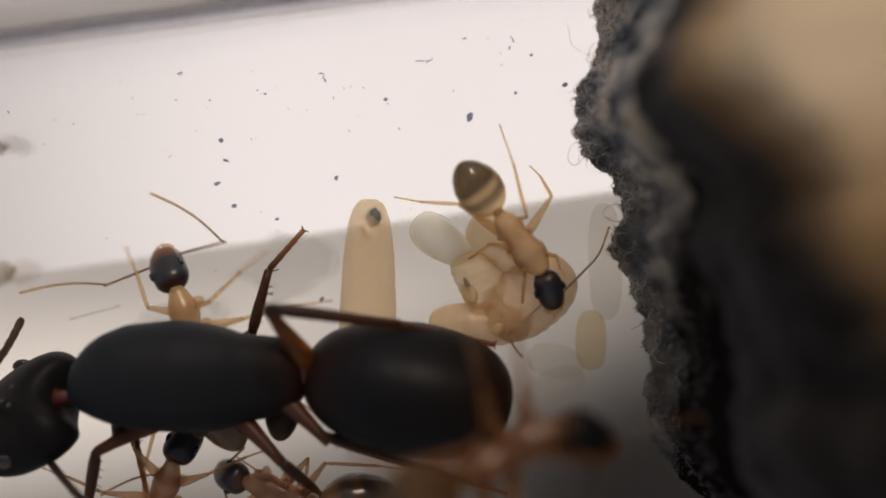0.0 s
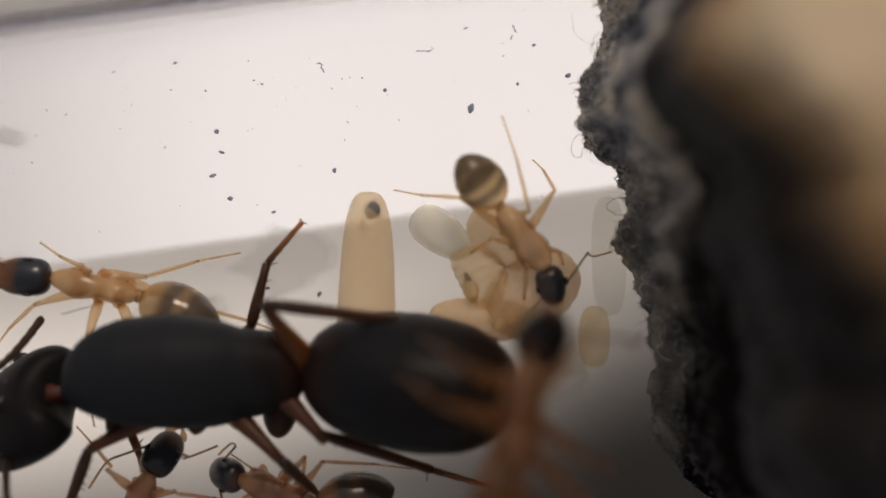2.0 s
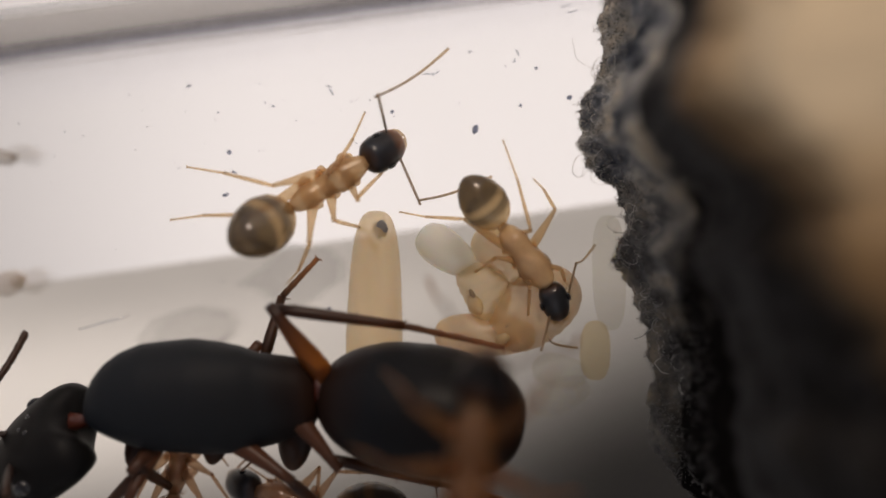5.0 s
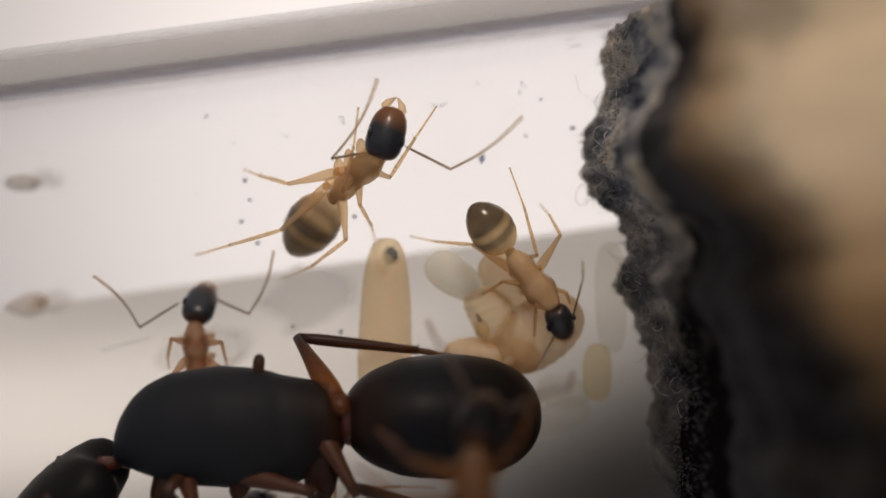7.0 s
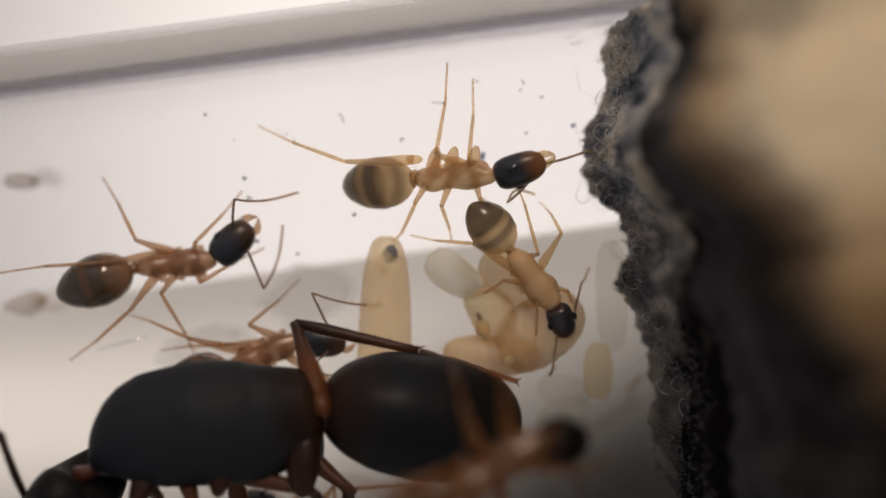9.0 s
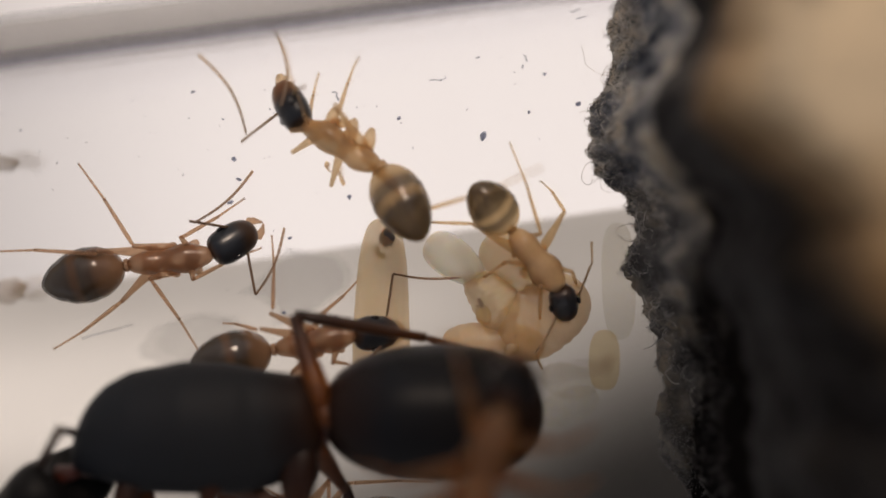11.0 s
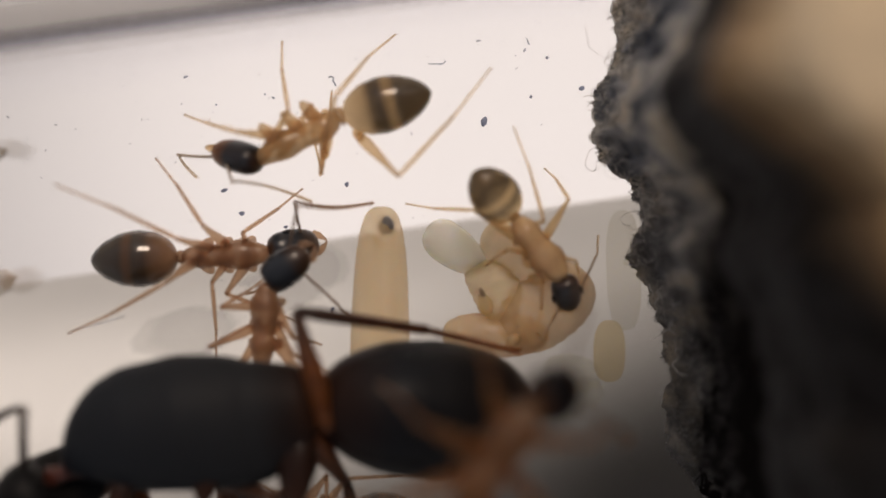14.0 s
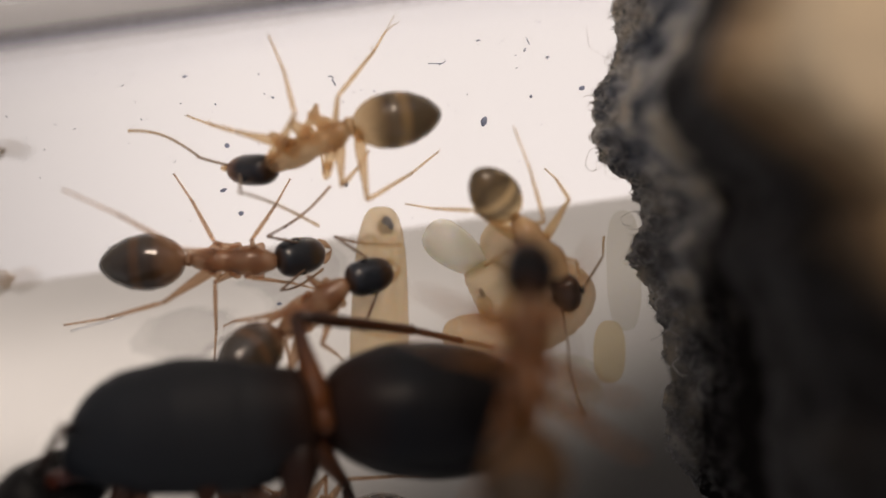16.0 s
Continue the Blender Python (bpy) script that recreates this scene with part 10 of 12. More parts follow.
    walk(worker_e["tibia_l1"], [(0, mm(1.01, 1.42, 0.55, 0, 66.9, 68)), (0.5, mm(1.6, 0.94, 0.55, 0, 66.9, 32)), (1, mm(1.01, 1.42, 0.55, 0, 66.9, 68)), (1.5, mm(1.6, 0.94, 0.55, 0, 66.9, 32)), (2, mm(1.01, 1.42, 0.55, 0, 66.9, 68)), (2.5, mm(1.6, 0.94, 0.55, 0, 66.9, 32)), (3, mm(1.01, 1.42, 0.55, 0, 66.9, 68)), (3.5, mm(1.6, 0.94, 0.55, 0, 66.9, 32)), (4.2, mm(1.01, 1.42, 0.55, 0, 66.9, 68)), (6.3, mm(1.6, 0.94, 0.55, 0, 66.9, 32)), (7, mm(1.01, 1.42, 0.55, 0, 66.9, 68)), (7.5, mm(1.6, 0.94, 0.55, 0, 66.9, 32)), (8, mm(1.01, 1.42, 0.55, 0, 66.9, 68)), (8.5, mm(1.6, 0.94, 0.55, 0, 66.9, 32)), (9, mm(1.01, 1.42, 0.55, 0, 66.9, 68)), (11.3, mm(1.6, 0.94, 0.55, 0, 66.9, 32)), (12, mm(1.01, 1.42, 0.55, 0, 66.9, 68)), (12.5, mm(1.6, 0.94, 0.55, 0, 66.9, 32)), (13.5, mm(1.01, 1.42, 0.55, 0, 66.9, 68)), (14.5, mm(1.6, 0.94, 0.55, 0, 66.9, 32)), (15, mm(1.01, 1.42, 0.55, 0, 66.9, 68)), (15.5, mm(1.6, 0.94, 0.55, 0, 66.9, 32)), (16, mm(1.01, 1.42, 0.55, 0, 66.9, 68))])
    walk(worker_e["femur_r1"], [(0, mm(0.55, -0.29, -0.26, 0, -33.4, -32)), (0.5, mm(0.55, -0.29, -0.26, 0, -33.4, -68)), (1, mm(0.55, -0.29, -0.26, 0, -33.4, -32)), (1.5, mm(0.55, -0.29, -0.26, 0, -33.4, -68)), (2, mm(0.55, -0.29, -0.26, 0, -33.4, -32)), (2.5, mm(0.55, -0.29, -0.26, 0, -33.4, -68)), (3, mm(0.55, -0.29, -0.26, 0, -33.4, -32)), (3.5, mm(0.55, -0.29, -0.26, 0, -33.4, -68)), (4.2, mm(0.55, -0.29, -0.26, 0, -33.4, -32)), (6.3, mm(0.55, -0.29, -0.26, 0, -33.4, -68)), (7, mm(0.55, -0.29, -0.26, 0, -33.4, -32)), (7.5, mm(0.55, -0.29, -0.26, 0, -33.4, -68)), (8, mm(0.55, -0.29, -0.26, 0, -33.4, -32)), (8.5, mm(0.55, -0.29, -0.26, 0, -33.4, -68)), (9, mm(0.55, -0.29, -0.26, 0, -33.4, -32)), (11.3, mm(0.55, -0.29, -0.26, 0, -33.4, -68)), (12, mm(0.55, -0.29, -0.26, 0, -33.4, -32)), (12.5, mm(0.55, -0.29, -0.26, 0, -33.4, -68)), (13.5, mm(0.55, -0.29, -0.26, 0, -33.4, -32)), (14.5, mm(0.55, -0.29, -0.26, 0, -33.4, -68)), (15, mm(0.55, -0.29, -0.26, 0, -33.4, -32)), (15.5, mm(0.55, -0.29, -0.26, 0, -33.4, -68)), (16, mm(0.55, -0.29, -0.26, 0, -33.4, -32))])
    walk(worker_e["tibia_r1"], [(0, mm(1.6, -0.94, 0.55, 0, 66.9, -32)), (0.5, mm(1.01, -1.42, 0.55, 0, 66.9, -68)), (1, mm(1.6, -0.94, 0.55, 0, 66.9, -32)), (1.5, mm(1.01, -1.42, 0.55, 0, 66.9, -68)), (2, mm(1.6, -0.94, 0.55, 0, 66.9, -32)), (2.5, mm(1.01, -1.42, 0.55, 0, 66.9, -68)), (3, mm(1.6, -0.94, 0.55, 0, 66.9, -32)), (3.5, mm(1.01, -1.42, 0.55, 0, 66.9, -68)), (4.2, mm(1.6, -0.94, 0.55, 0, 66.9, -32)), (6.3, mm(1.01, -1.42, 0.55, 0, 66.9, -68)), (7, mm(1.6, -0.94, 0.55, 0, 66.9, -32)), (7.5, mm(1.01, -1.42, 0.55, 0, 66.9, -68)), (8, mm(1.6, -0.94, 0.55, 0, 66.9, -32)), (8.5, mm(1.01, -1.42, 0.55, 0, 66.9, -68)), (9, mm(1.6, -0.94, 0.55, 0, 66.9, -32)), (11.3, mm(1.01, -1.42, 0.55, 0, 66.9, -68)), (12, mm(1.6, -0.94, 0.55, 0, 66.9, -32)), (12.5, mm(1.01, -1.42, 0.55, 0, 66.9, -68)), (13.5, mm(1.6, -0.94, 0.55, 0, 66.9, -32)), (14.5, mm(1.01, -1.42, 0.55, 0, 66.9, -68)), (15, mm(1.6, -0.94, 0.55, 0, 66.9, -32)), (15.5, mm(1.01, -1.42, 0.55, 0, 66.9, -68)), (16, mm(1.6, -0.94, 0.55, 0, 66.9, -32))])
    walk(worker_e["femur_l2"], [(0, mm(-0.15, 0.38, -0.26, 0, -33.4, 77)), (0.5, mm(-0.15, 0.38, -0.26, 0, -33.4, 113)), (1, mm(-0.15, 0.38, -0.26, 0, -33.4, 77)), (1.5, mm(-0.15, 0.38, -0.26, 0, -33.4, 113)), (2, mm(-0.15, 0.38, -0.26, 0, -33.4, 77)), (2.5, mm(-0.15, 0.38, -0.26, 0, -33.4, 113)), (3, mm(-0.15, 0.38, -0.26, 0, -33.4, 77)), (3.5, mm(-0.15, 0.38, -0.26, 0, -33.4, 113)), (4.2, mm(-0.15, 0.38, -0.26, 0, -33.4, 77)), (6.3, mm(-0.15, 0.38, -0.26, 0, -33.4, 113)), (7, mm(-0.15, 0.38, -0.26, 0, -33.4, 77)), (7.5, mm(-0.15, 0.38, -0.26, 0, -33.4, 113)), (8, mm(-0.15, 0.38, -0.26, 0, -33.4, 77)), (8.5, mm(-0.15, 0.38, -0.26, 0, -33.4, 113)), (9, mm(-0.15, 0.38, -0.26, 0, -33.4, 77)), (11.3, mm(-0.15, 0.38, -0.26, 0, -33.4, 113)), (12, mm(-0.15, 0.38, -0.26, 0, -33.4, 77)), (12.5, mm(-0.15, 0.38, -0.26, 0, -33.4, 113)), (13.5, mm(-0.15, 0.38, -0.26, 0, -33.4, 77)), (14.5, mm(-0.15, 0.38, -0.26, 0, -33.4, 113)), (15, mm(-0.15, 0.38, -0.26, 0, -33.4, 77)), (15.5, mm(-0.15, 0.38, -0.26, 0, -33.4, 113)), (16, mm(-0.15, 0.38, -0.26, 0, -33.4, 77))])
    walk(worker_e["tibia_l2"], [(0, mm(0.15, 1.66, 0.6, 0, 66.9, 77)), (0.5, mm(-0.66, 1.59, 0.6, 0, 66.9, 113)), (1, mm(0.15, 1.66, 0.6, 0, 66.9, 77)), (1.5, mm(-0.66, 1.59, 0.6, 0, 66.9, 113)), (2, mm(0.15, 1.66, 0.6, 0, 66.9, 77)), (2.5, mm(-0.66, 1.59, 0.6, 0, 66.9, 113)), (3, mm(0.15, 1.66, 0.6, 0, 66.9, 77)), (3.5, mm(-0.66, 1.59, 0.6, 0, 66.9, 113)), (4.2, mm(0.15, 1.66, 0.6, 0, 66.9, 77)), (6.3, mm(-0.66, 1.59, 0.6, 0, 66.9, 113)), (7, mm(0.15, 1.66, 0.6, 0, 66.9, 77)), (7.5, mm(-0.66, 1.59, 0.6, 0, 66.9, 113)), (8, mm(0.15, 1.66, 0.6, 0, 66.9, 77)), (8.5, mm(-0.66, 1.59, 0.6, 0, 66.9, 113)), (9, mm(0.15, 1.66, 0.6, 0, 66.9, 77)), (11.3, mm(-0.66, 1.59, 0.6, 0, 66.9, 113)), (12, mm(0.15, 1.66, 0.6, 0, 66.9, 77)), (12.5, mm(-0.66, 1.59, 0.6, 0, 66.9, 113)), (13.5, mm(0.15, 1.66, 0.6, 0, 66.9, 77)), (14.5, mm(-0.66, 1.59, 0.6, 0, 66.9, 113)), (15, mm(0.15, 1.66, 0.6, 0, 66.9, 77)), (15.5, mm(-0.66, 1.59, 0.6, 0, 66.9, 113)), (16, mm(0.15, 1.66, 0.6, 0, 66.9, 77))])
    walk(worker_e["femur_r2"], [(0, mm(-0.15, -0.38, -0.26, 0, -33.4, -113)), (0.5, mm(-0.15, -0.38, -0.26, 0, -33.4, -77)), (1, mm(-0.15, -0.38, -0.26, 0, -33.4, -113)), (1.5, mm(-0.15, -0.38, -0.26, 0, -33.4, -77)), (2, mm(-0.15, -0.38, -0.26, 0, -33.4, -113)), (2.5, mm(-0.15, -0.38, -0.26, 0, -33.4, -77)), (3, mm(-0.15, -0.38, -0.26, 0, -33.4, -113)), (3.5, mm(-0.15, -0.38, -0.26, 0, -33.4, -77)), (4.2, mm(-0.15, -0.38, -0.26, 0, -33.4, -113)), (6.3, mm(-0.15, -0.38, -0.26, 0, -33.4, -77)), (7, mm(-0.15, -0.38, -0.26, 0, -33.4, -113)), (7.5, mm(-0.15, -0.38, -0.26, 0, -33.4, -77)), (8, mm(-0.15, -0.38, -0.26, 0, -33.4, -113)), (8.5, mm(-0.15, -0.38, -0.26, 0, -33.4, -77)), (9, mm(-0.15, -0.38, -0.26, 0, -33.4, -113)), (11.3, mm(-0.15, -0.38, -0.26, 0, -33.4, -77)), (12, mm(-0.15, -0.38, -0.26, 0, -33.4, -113)), (12.5, mm(-0.15, -0.38, -0.26, 0, -33.4, -77)), (13.5, mm(-0.15, -0.38, -0.26, 0, -33.4, -113)), (14.5, mm(-0.15, -0.38, -0.26, 0, -33.4, -77)), (15, mm(-0.15, -0.38, -0.26, 0, -33.4, -113)), (15.5, mm(-0.15, -0.38, -0.26, 0, -33.4, -77)), (16, mm(-0.15, -0.38, -0.26, 0, -33.4, -113))])
    walk(worker_e["tibia_r2"], [(0, mm(-0.66, -1.59, 0.6, 0, 66.9, -113)), (0.5, mm(0.15, -1.66, 0.6, 0, 66.9, -77)), (1, mm(-0.66, -1.59, 0.6, 0, 66.9, -113)), (1.5, mm(0.15, -1.66, 0.6, 0, 66.9, -77)), (2, mm(-0.66, -1.59, 0.6, 0, 66.9, -113)), (2.5, mm(0.15, -1.66, 0.6, 0, 66.9, -77)), (3, mm(-0.66, -1.59, 0.6, 0, 66.9, -113)), (3.5, mm(0.15, -1.66, 0.6, 0, 66.9, -77)), (4.2, mm(-0.66, -1.59, 0.6, 0, 66.9, -113)), (6.3, mm(0.15, -1.66, 0.6, 0, 66.9, -77)), (7, mm(-0.66, -1.59, 0.6, 0, 66.9, -113)), (7.5, mm(0.15, -1.66, 0.6, 0, 66.9, -77)), (8, mm(-0.66, -1.59, 0.6, 0, 66.9, -113)), (8.5, mm(0.15, -1.66, 0.6, 0, 66.9, -77)), (9, mm(-0.66, -1.59, 0.6, 0, 66.9, -113)), (11.3, mm(0.15, -1.66, 0.6, 0, 66.9, -77)), (12, mm(-0.66, -1.59, 0.6, 0, 66.9, -113)), (12.5, mm(0.15, -1.66, 0.6, 0, 66.9, -77)), (13.5, mm(-0.66, -1.59, 0.6, 0, 66.9, -113)), (14.5, mm(0.15, -1.66, 0.6, 0, 66.9, -77)), (15, mm(-0.66, -1.59, 0.6, 0, 66.9, -113)), (15.5, mm(0.15, -1.66, 0.6, 0, 66.9, -77)), (16, mm(-0.66, -1.59, 0.6, 0, 66.9, -113))])
    walk(worker_e["femur_l3"], [(0, mm(-0.75, 0.34, -0.26, 0, -33.4, 158)), (0.5, mm(-0.75, 0.34, -0.26, 0, -33.4, 122)), (1, mm(-0.75, 0.34, -0.26, 0, -33.4, 158)), (1.5, mm(-0.75, 0.34, -0.26, 0, -33.4, 122)), (2, mm(-0.75, 0.34, -0.26, 0, -33.4, 158)), (2.5, mm(-0.75, 0.34, -0.26, 0, -33.4, 122)), (3, mm(-0.75, 0.34, -0.26, 0, -33.4, 158)), (3.5, mm(-0.75, 0.34, -0.26, 0, -33.4, 122)), (4.2, mm(-0.75, 0.34, -0.26, 0, -33.4, 158)), (6.3, mm(-0.75, 0.34, -0.26, 0, -33.4, 122)), (7, mm(-0.75, 0.34, -0.26, 0, -33.4, 158)), (7.5, mm(-0.75, 0.34, -0.26, 0, -33.4, 122)), (8, mm(-0.75, 0.34, -0.26, 0, -33.4, 158)), (8.5, mm(-0.75, 0.34, -0.26, 0, -33.4, 122)), (9, mm(-0.75, 0.34, -0.26, 0, -33.4, 158)), (11.3, mm(-0.75, 0.34, -0.26, 0, -33.4, 122)), (12, mm(-0.75, 0.34, -0.26, 0, -33.4, 158)), (12.5, mm(-0.75, 0.34, -0.26, 0, -33.4, 122)), (13.5, mm(-0.75, 0.34, -0.26, 0, -33.4, 158)), (14.5, mm(-0.75, 0.34, -0.26, 0, -33.4, 122)), (15, mm(-0.75, 0.34, -0.26, 0, -33.4, 158)), (15.5, mm(-0.75, 0.34, -0.26, 0, -33.4, 122)), (16, mm(-0.75, 0.34, -0.26, 0, -33.4, 158))])
    walk(worker_e["tibia_l3"], [(0, mm(-2.3, 0.96, 0.84, 0, 66.9, 158)), (0.5, mm(-1.64, 1.75, 0.84, 0, 66.9, 122)), (1, mm(-2.3, 0.96, 0.84, 0, 66.9, 158)), (1.5, mm(-1.64, 1.75, 0.84, 0, 66.9, 122)), (2, mm(-2.3, 0.96, 0.84, 0, 66.9, 158)), (2.5, mm(-1.64, 1.75, 0.84, 0, 66.9, 122)), (3, mm(-2.3, 0.96, 0.84, 0, 66.9, 158)), (3.5, mm(-1.64, 1.75, 0.84, 0, 66.9, 122)), (4.2, mm(-2.3, 0.96, 0.84, 0, 66.9, 158)), (6.3, mm(-1.64, 1.75, 0.84, 0, 66.9, 122)), (7, mm(-2.3, 0.96, 0.84, 0, 66.9, 158)), (7.5, mm(-1.64, 1.75, 0.84, 0, 66.9, 122)), (8, mm(-2.3, 0.96, 0.84, 0, 66.9, 158)), (8.5, mm(-1.64, 1.75, 0.84, 0, 66.9, 122)), (9, mm(-2.3, 0.96, 0.84, 0, 66.9, 158)), (11.3, mm(-1.64, 1.75, 0.84, 0, 66.9, 122)), (12, mm(-2.3, 0.96, 0.84, 0, 66.9, 158)), (12.5, mm(-1.64, 1.75, 0.84, 0, 66.9, 122)), (13.5, mm(-2.3, 0.96, 0.84, 0, 66.9, 158)), (14.5, mm(-1.64, 1.75, 0.84, 0, 66.9, 122)), (15, mm(-2.3, 0.96, 0.84, 0, 66.9, 158)), (15.5, mm(-1.64, 1.75, 0.84, 0, 66.9, 122)), (16, mm(-2.3, 0.96, 0.84, 0, 66.9, 158))])
    walk(worker_e["femur_r3"], [(0, mm(-0.75, -0.34, -0.26, 0, -33.4, -122)), (0.5, mm(-0.75, -0.34, -0.26, 0, -33.4, -158)), (1, mm(-0.75, -0.34, -0.26, 0, -33.4, -122)), (1.5, mm(-0.75, -0.34, -0.26, 0, -33.4, -158)), (2, mm(-0.75, -0.34, -0.26, 0, -33.4, -122)), (2.5, mm(-0.75, -0.34, -0.26, 0, -33.4, -158)), (3, mm(-0.75, -0.34, -0.26, 0, -33.4, -122)), (3.5, mm(-0.75, -0.34, -0.26, 0, -33.4, -158)), (4.2, mm(-0.75, -0.34, -0.26, 0, -33.4, -122)), (6.3, mm(-0.75, -0.34, -0.26, 0, -33.4, -158)), (7, mm(-0.75, -0.34, -0.26, 0, -33.4, -122)), (7.5, mm(-0.75, -0.34, -0.26, 0, -33.4, -158)), (8, mm(-0.75, -0.34, -0.26, 0, -33.4, -122)), (8.5, mm(-0.75, -0.34, -0.26, 0, -33.4, -158)), (9, mm(-0.75, -0.34, -0.26, 0, -33.4, -122)), (11.3, mm(-0.75, -0.34, -0.26, 0, -33.4, -158)), (12, mm(-0.75, -0.34, -0.26, 0, -33.4, -122)), (12.5, mm(-0.75, -0.34, -0.26, 0, -33.4, -158)), (13.5, mm(-0.75, -0.34, -0.26, 0, -33.4, -122)), (14.5, mm(-0.75, -0.34, -0.26, 0, -33.4, -158)), (15, mm(-0.75, -0.34, -0.26, 0, -33.4, -122)), (15.5, mm(-0.75, -0.34, -0.26, 0, -33.4, -158)), (16, mm(-0.75, -0.34, -0.26, 0, -33.4, -122))])
    walk(worker_e["tibia_r3"], [(0, mm(-1.64, -1.75, 0.84, 0, 66.9, -122)), (0.5, mm(-2.3, -0.96, 0.84, 0, 66.9, -158)), (1, mm(-1.64, -1.75, 0.84, 0, 66.9, -122)), (1.5, mm(-2.3, -0.96, 0.84, 0, 66.9, -158)), (2, mm(-1.64, -1.75, 0.84, 0, 66.9, -122)), (2.5, mm(-2.3, -0.96, 0.84, 0, 66.9, -158)), (3, mm(-1.64, -1.75, 0.84, 0, 66.9, -122)), (3.5, mm(-2.3, -0.96, 0.84, 0, 66.9, -158)), (4.2, mm(-1.64, -1.75, 0.84, 0, 66.9, -122)), (6.3, mm(-2.3, -0.96, 0.84, 0, 66.9, -158)), (7, mm(-1.64, -1.75, 0.84, 0, 66.9, -122)), (7.5, mm(-2.3, -0.96, 0.84, 0, 66.9, -158)), (8, mm(-1.64, -1.75, 0.84, 0, 66.9, -122)), (8.5, mm(-2.3, -0.96, 0.84, 0, 66.9, -158)), (9, mm(-1.64, -1.75, 0.84, 0, 66.9, -122)), (11.3, mm(-2.3, -0.96, 0.84, 0, 66.9, -158)), (12, mm(-1.64, -1.75, 0.84, 0, 66.9, -122)), (12.5, mm(-2.3, -0.96, 0.84, 0, 66.9, -158)), (13.5, mm(-1.64, -1.75, 0.84, 0, 66.9, -122)), (14.5, mm(-2.3, -0.96, 0.84, 0, 66.9, -158)), (15, mm(-1.64, -1.75, 0.84, 0, 66.9, -122)), (15.5, mm(-2.3, -0.96, 0.84, 0, 66.9, -158)), (16, mm(-1.64, -1.75, 0.84, 0, 66.9, -122))])
    walk(worker_f["body"], [(0, mm(-5.49, -6.04, 0.8, 0, 0, 155.4)), (4.2, mm(-5.43, -6.04, 0.8, 0, 0, 155.4)), (6.5, mm(-5.21, -6.19, 0.8, 0, 0, 160.6)), (16, mm(-5.21, -6.19, 0.8, 0, 0, 160.6))])
    walk(worker_f["head"], [(0, mm(1.08, 0, 0.05, 0, 50.8, 11.6)), (4.2, mm(1.08, 0, 0.05, 0, 51.7, 11.8)), (6.5, mm(1.08, 0, 0.05, 0, 38.8, 1.8)), (16, mm(1.08, 0, 0.05, 0, 38.8, 1.8))])
    walk(worker_f["gaster"], [(0, mm(-1.24, 0, 0.05, 0, 0, 28.6)), (4.2, mm(-1.24, 0, 0.05, 0, 0, 28.7)), (6.5, mm(-1.24, 0, 0.05, 0, 0, 17.3)), (16, mm(-1.24, 0, 0.05, 0, 0, 17.3))])
    walk(worker_f["scape_l"], [(0, mm(1.67, 0.36, -0.58, 0, -48, 136.2)), (4.2, mm(1.66, 0.36, -0.59, 0, -49.7, 135.5)), (6.5, mm(1.84, 0.26, -0.43, -14.4, -41.5, 135.9)), (16, mm(1.84, 0.26, -0.43, -14.4, -41.5, 135.9))])
    walk(worker_f["flagellum_l"], [(0, mm(1.02, 0.98, 0.43, 0, 66.8, 23.6)), (4.2, mm(1.03, 0.97, 0.44, 0, 67.2, 20.8)), (6.5, mm(1.11, 0.96, 0.46, -3.4, 54.4, 7.8)), (16, mm(1.11, 0.96, 0.46, -3.4, 54.4, 7.8))])
    walk(worker_f["scape_r"], [(0, mm(1.76, -0.1, -0.58, 0, -45.1, -120)), (4.2, mm(1.75, -0.1, -0.59, 0, -51, -113.4)), (6.5, mm(1.85, -0.21, -0.43, 0, -42, -138.5)), (16, mm(1.85, -0.21, -0.43, 0, -42, -138.5))])
    walk(worker_f["flagellum_r"], [(0, mm(1.29, -0.92, 0.38, 0, 69.3, 7.9)), (4.2, mm(1.41, -0.88, 0.46, 0, 60.1, 67.8)), (6.5, mm(1.1, -0.87, 0.47, 0, 53.6, 16.9)), (16, mm(1.1, -0.87, 0.47, 0, 53.6, 16.9))])
    walk(worker_f["femur_l1"], [(0, mm(0.48, 0.24, -0.23, 0, -33.4, 50)), (16, mm(0.48, 0.24, -0.23, 0, -33.4, 50))])
    walk(worker_f["tibia_l1"], [(0, mm(1.15, 1.05, 0.47, 0, 34.3, 50)), (16, mm(1.15, 1.05, 0.47, 0, 34.3, 50))])
    walk(worker_f["femur_r1"], [(0, mm(0.72, -0.22, -0.45, 0, -42.5, -174.3)), (16, mm(0.72, -0.22, -0.45, 0, -42.5, -174.3))])
    walk(worker_f["tibia_r1"], [(0, mm(-0.21, -0.31, 0.41, 0, 32, -0.4)), (16, mm(-0.21, -0.31, 0.41, 0, 32, -0.4))])
    walk(worker_f["femur_l2"], [(0, mm(-0.13, 0.32, -0.23, 0, -33.4, 95)), (16, mm(-0.13, 0.32, -0.23, 0, -33.4, 95))])
    walk(worker_f["tibia_l2"], [(0, mm(-0.23, 1.45, 0.52, 0, 30.2, 95)), (16, mm(-0.23, 1.45, 0.52, 0, 30.2, 95))])
    walk(worker_f["femur_r2"], [(0, mm(-0.07, -0.19, -0.33, 0, -35.3, -113.7)), (16, mm(-0.07, -0.19, -0.33, 0, -35.3, -113.7))])
    walk(worker_f["tibia_r2"], [(0, mm(-0.51, -1.2, 0.45, 0, 28.2, 98.2)), (16, mm(-0.51, -1.2, 0.45, 0, 28.2, 98.2))])
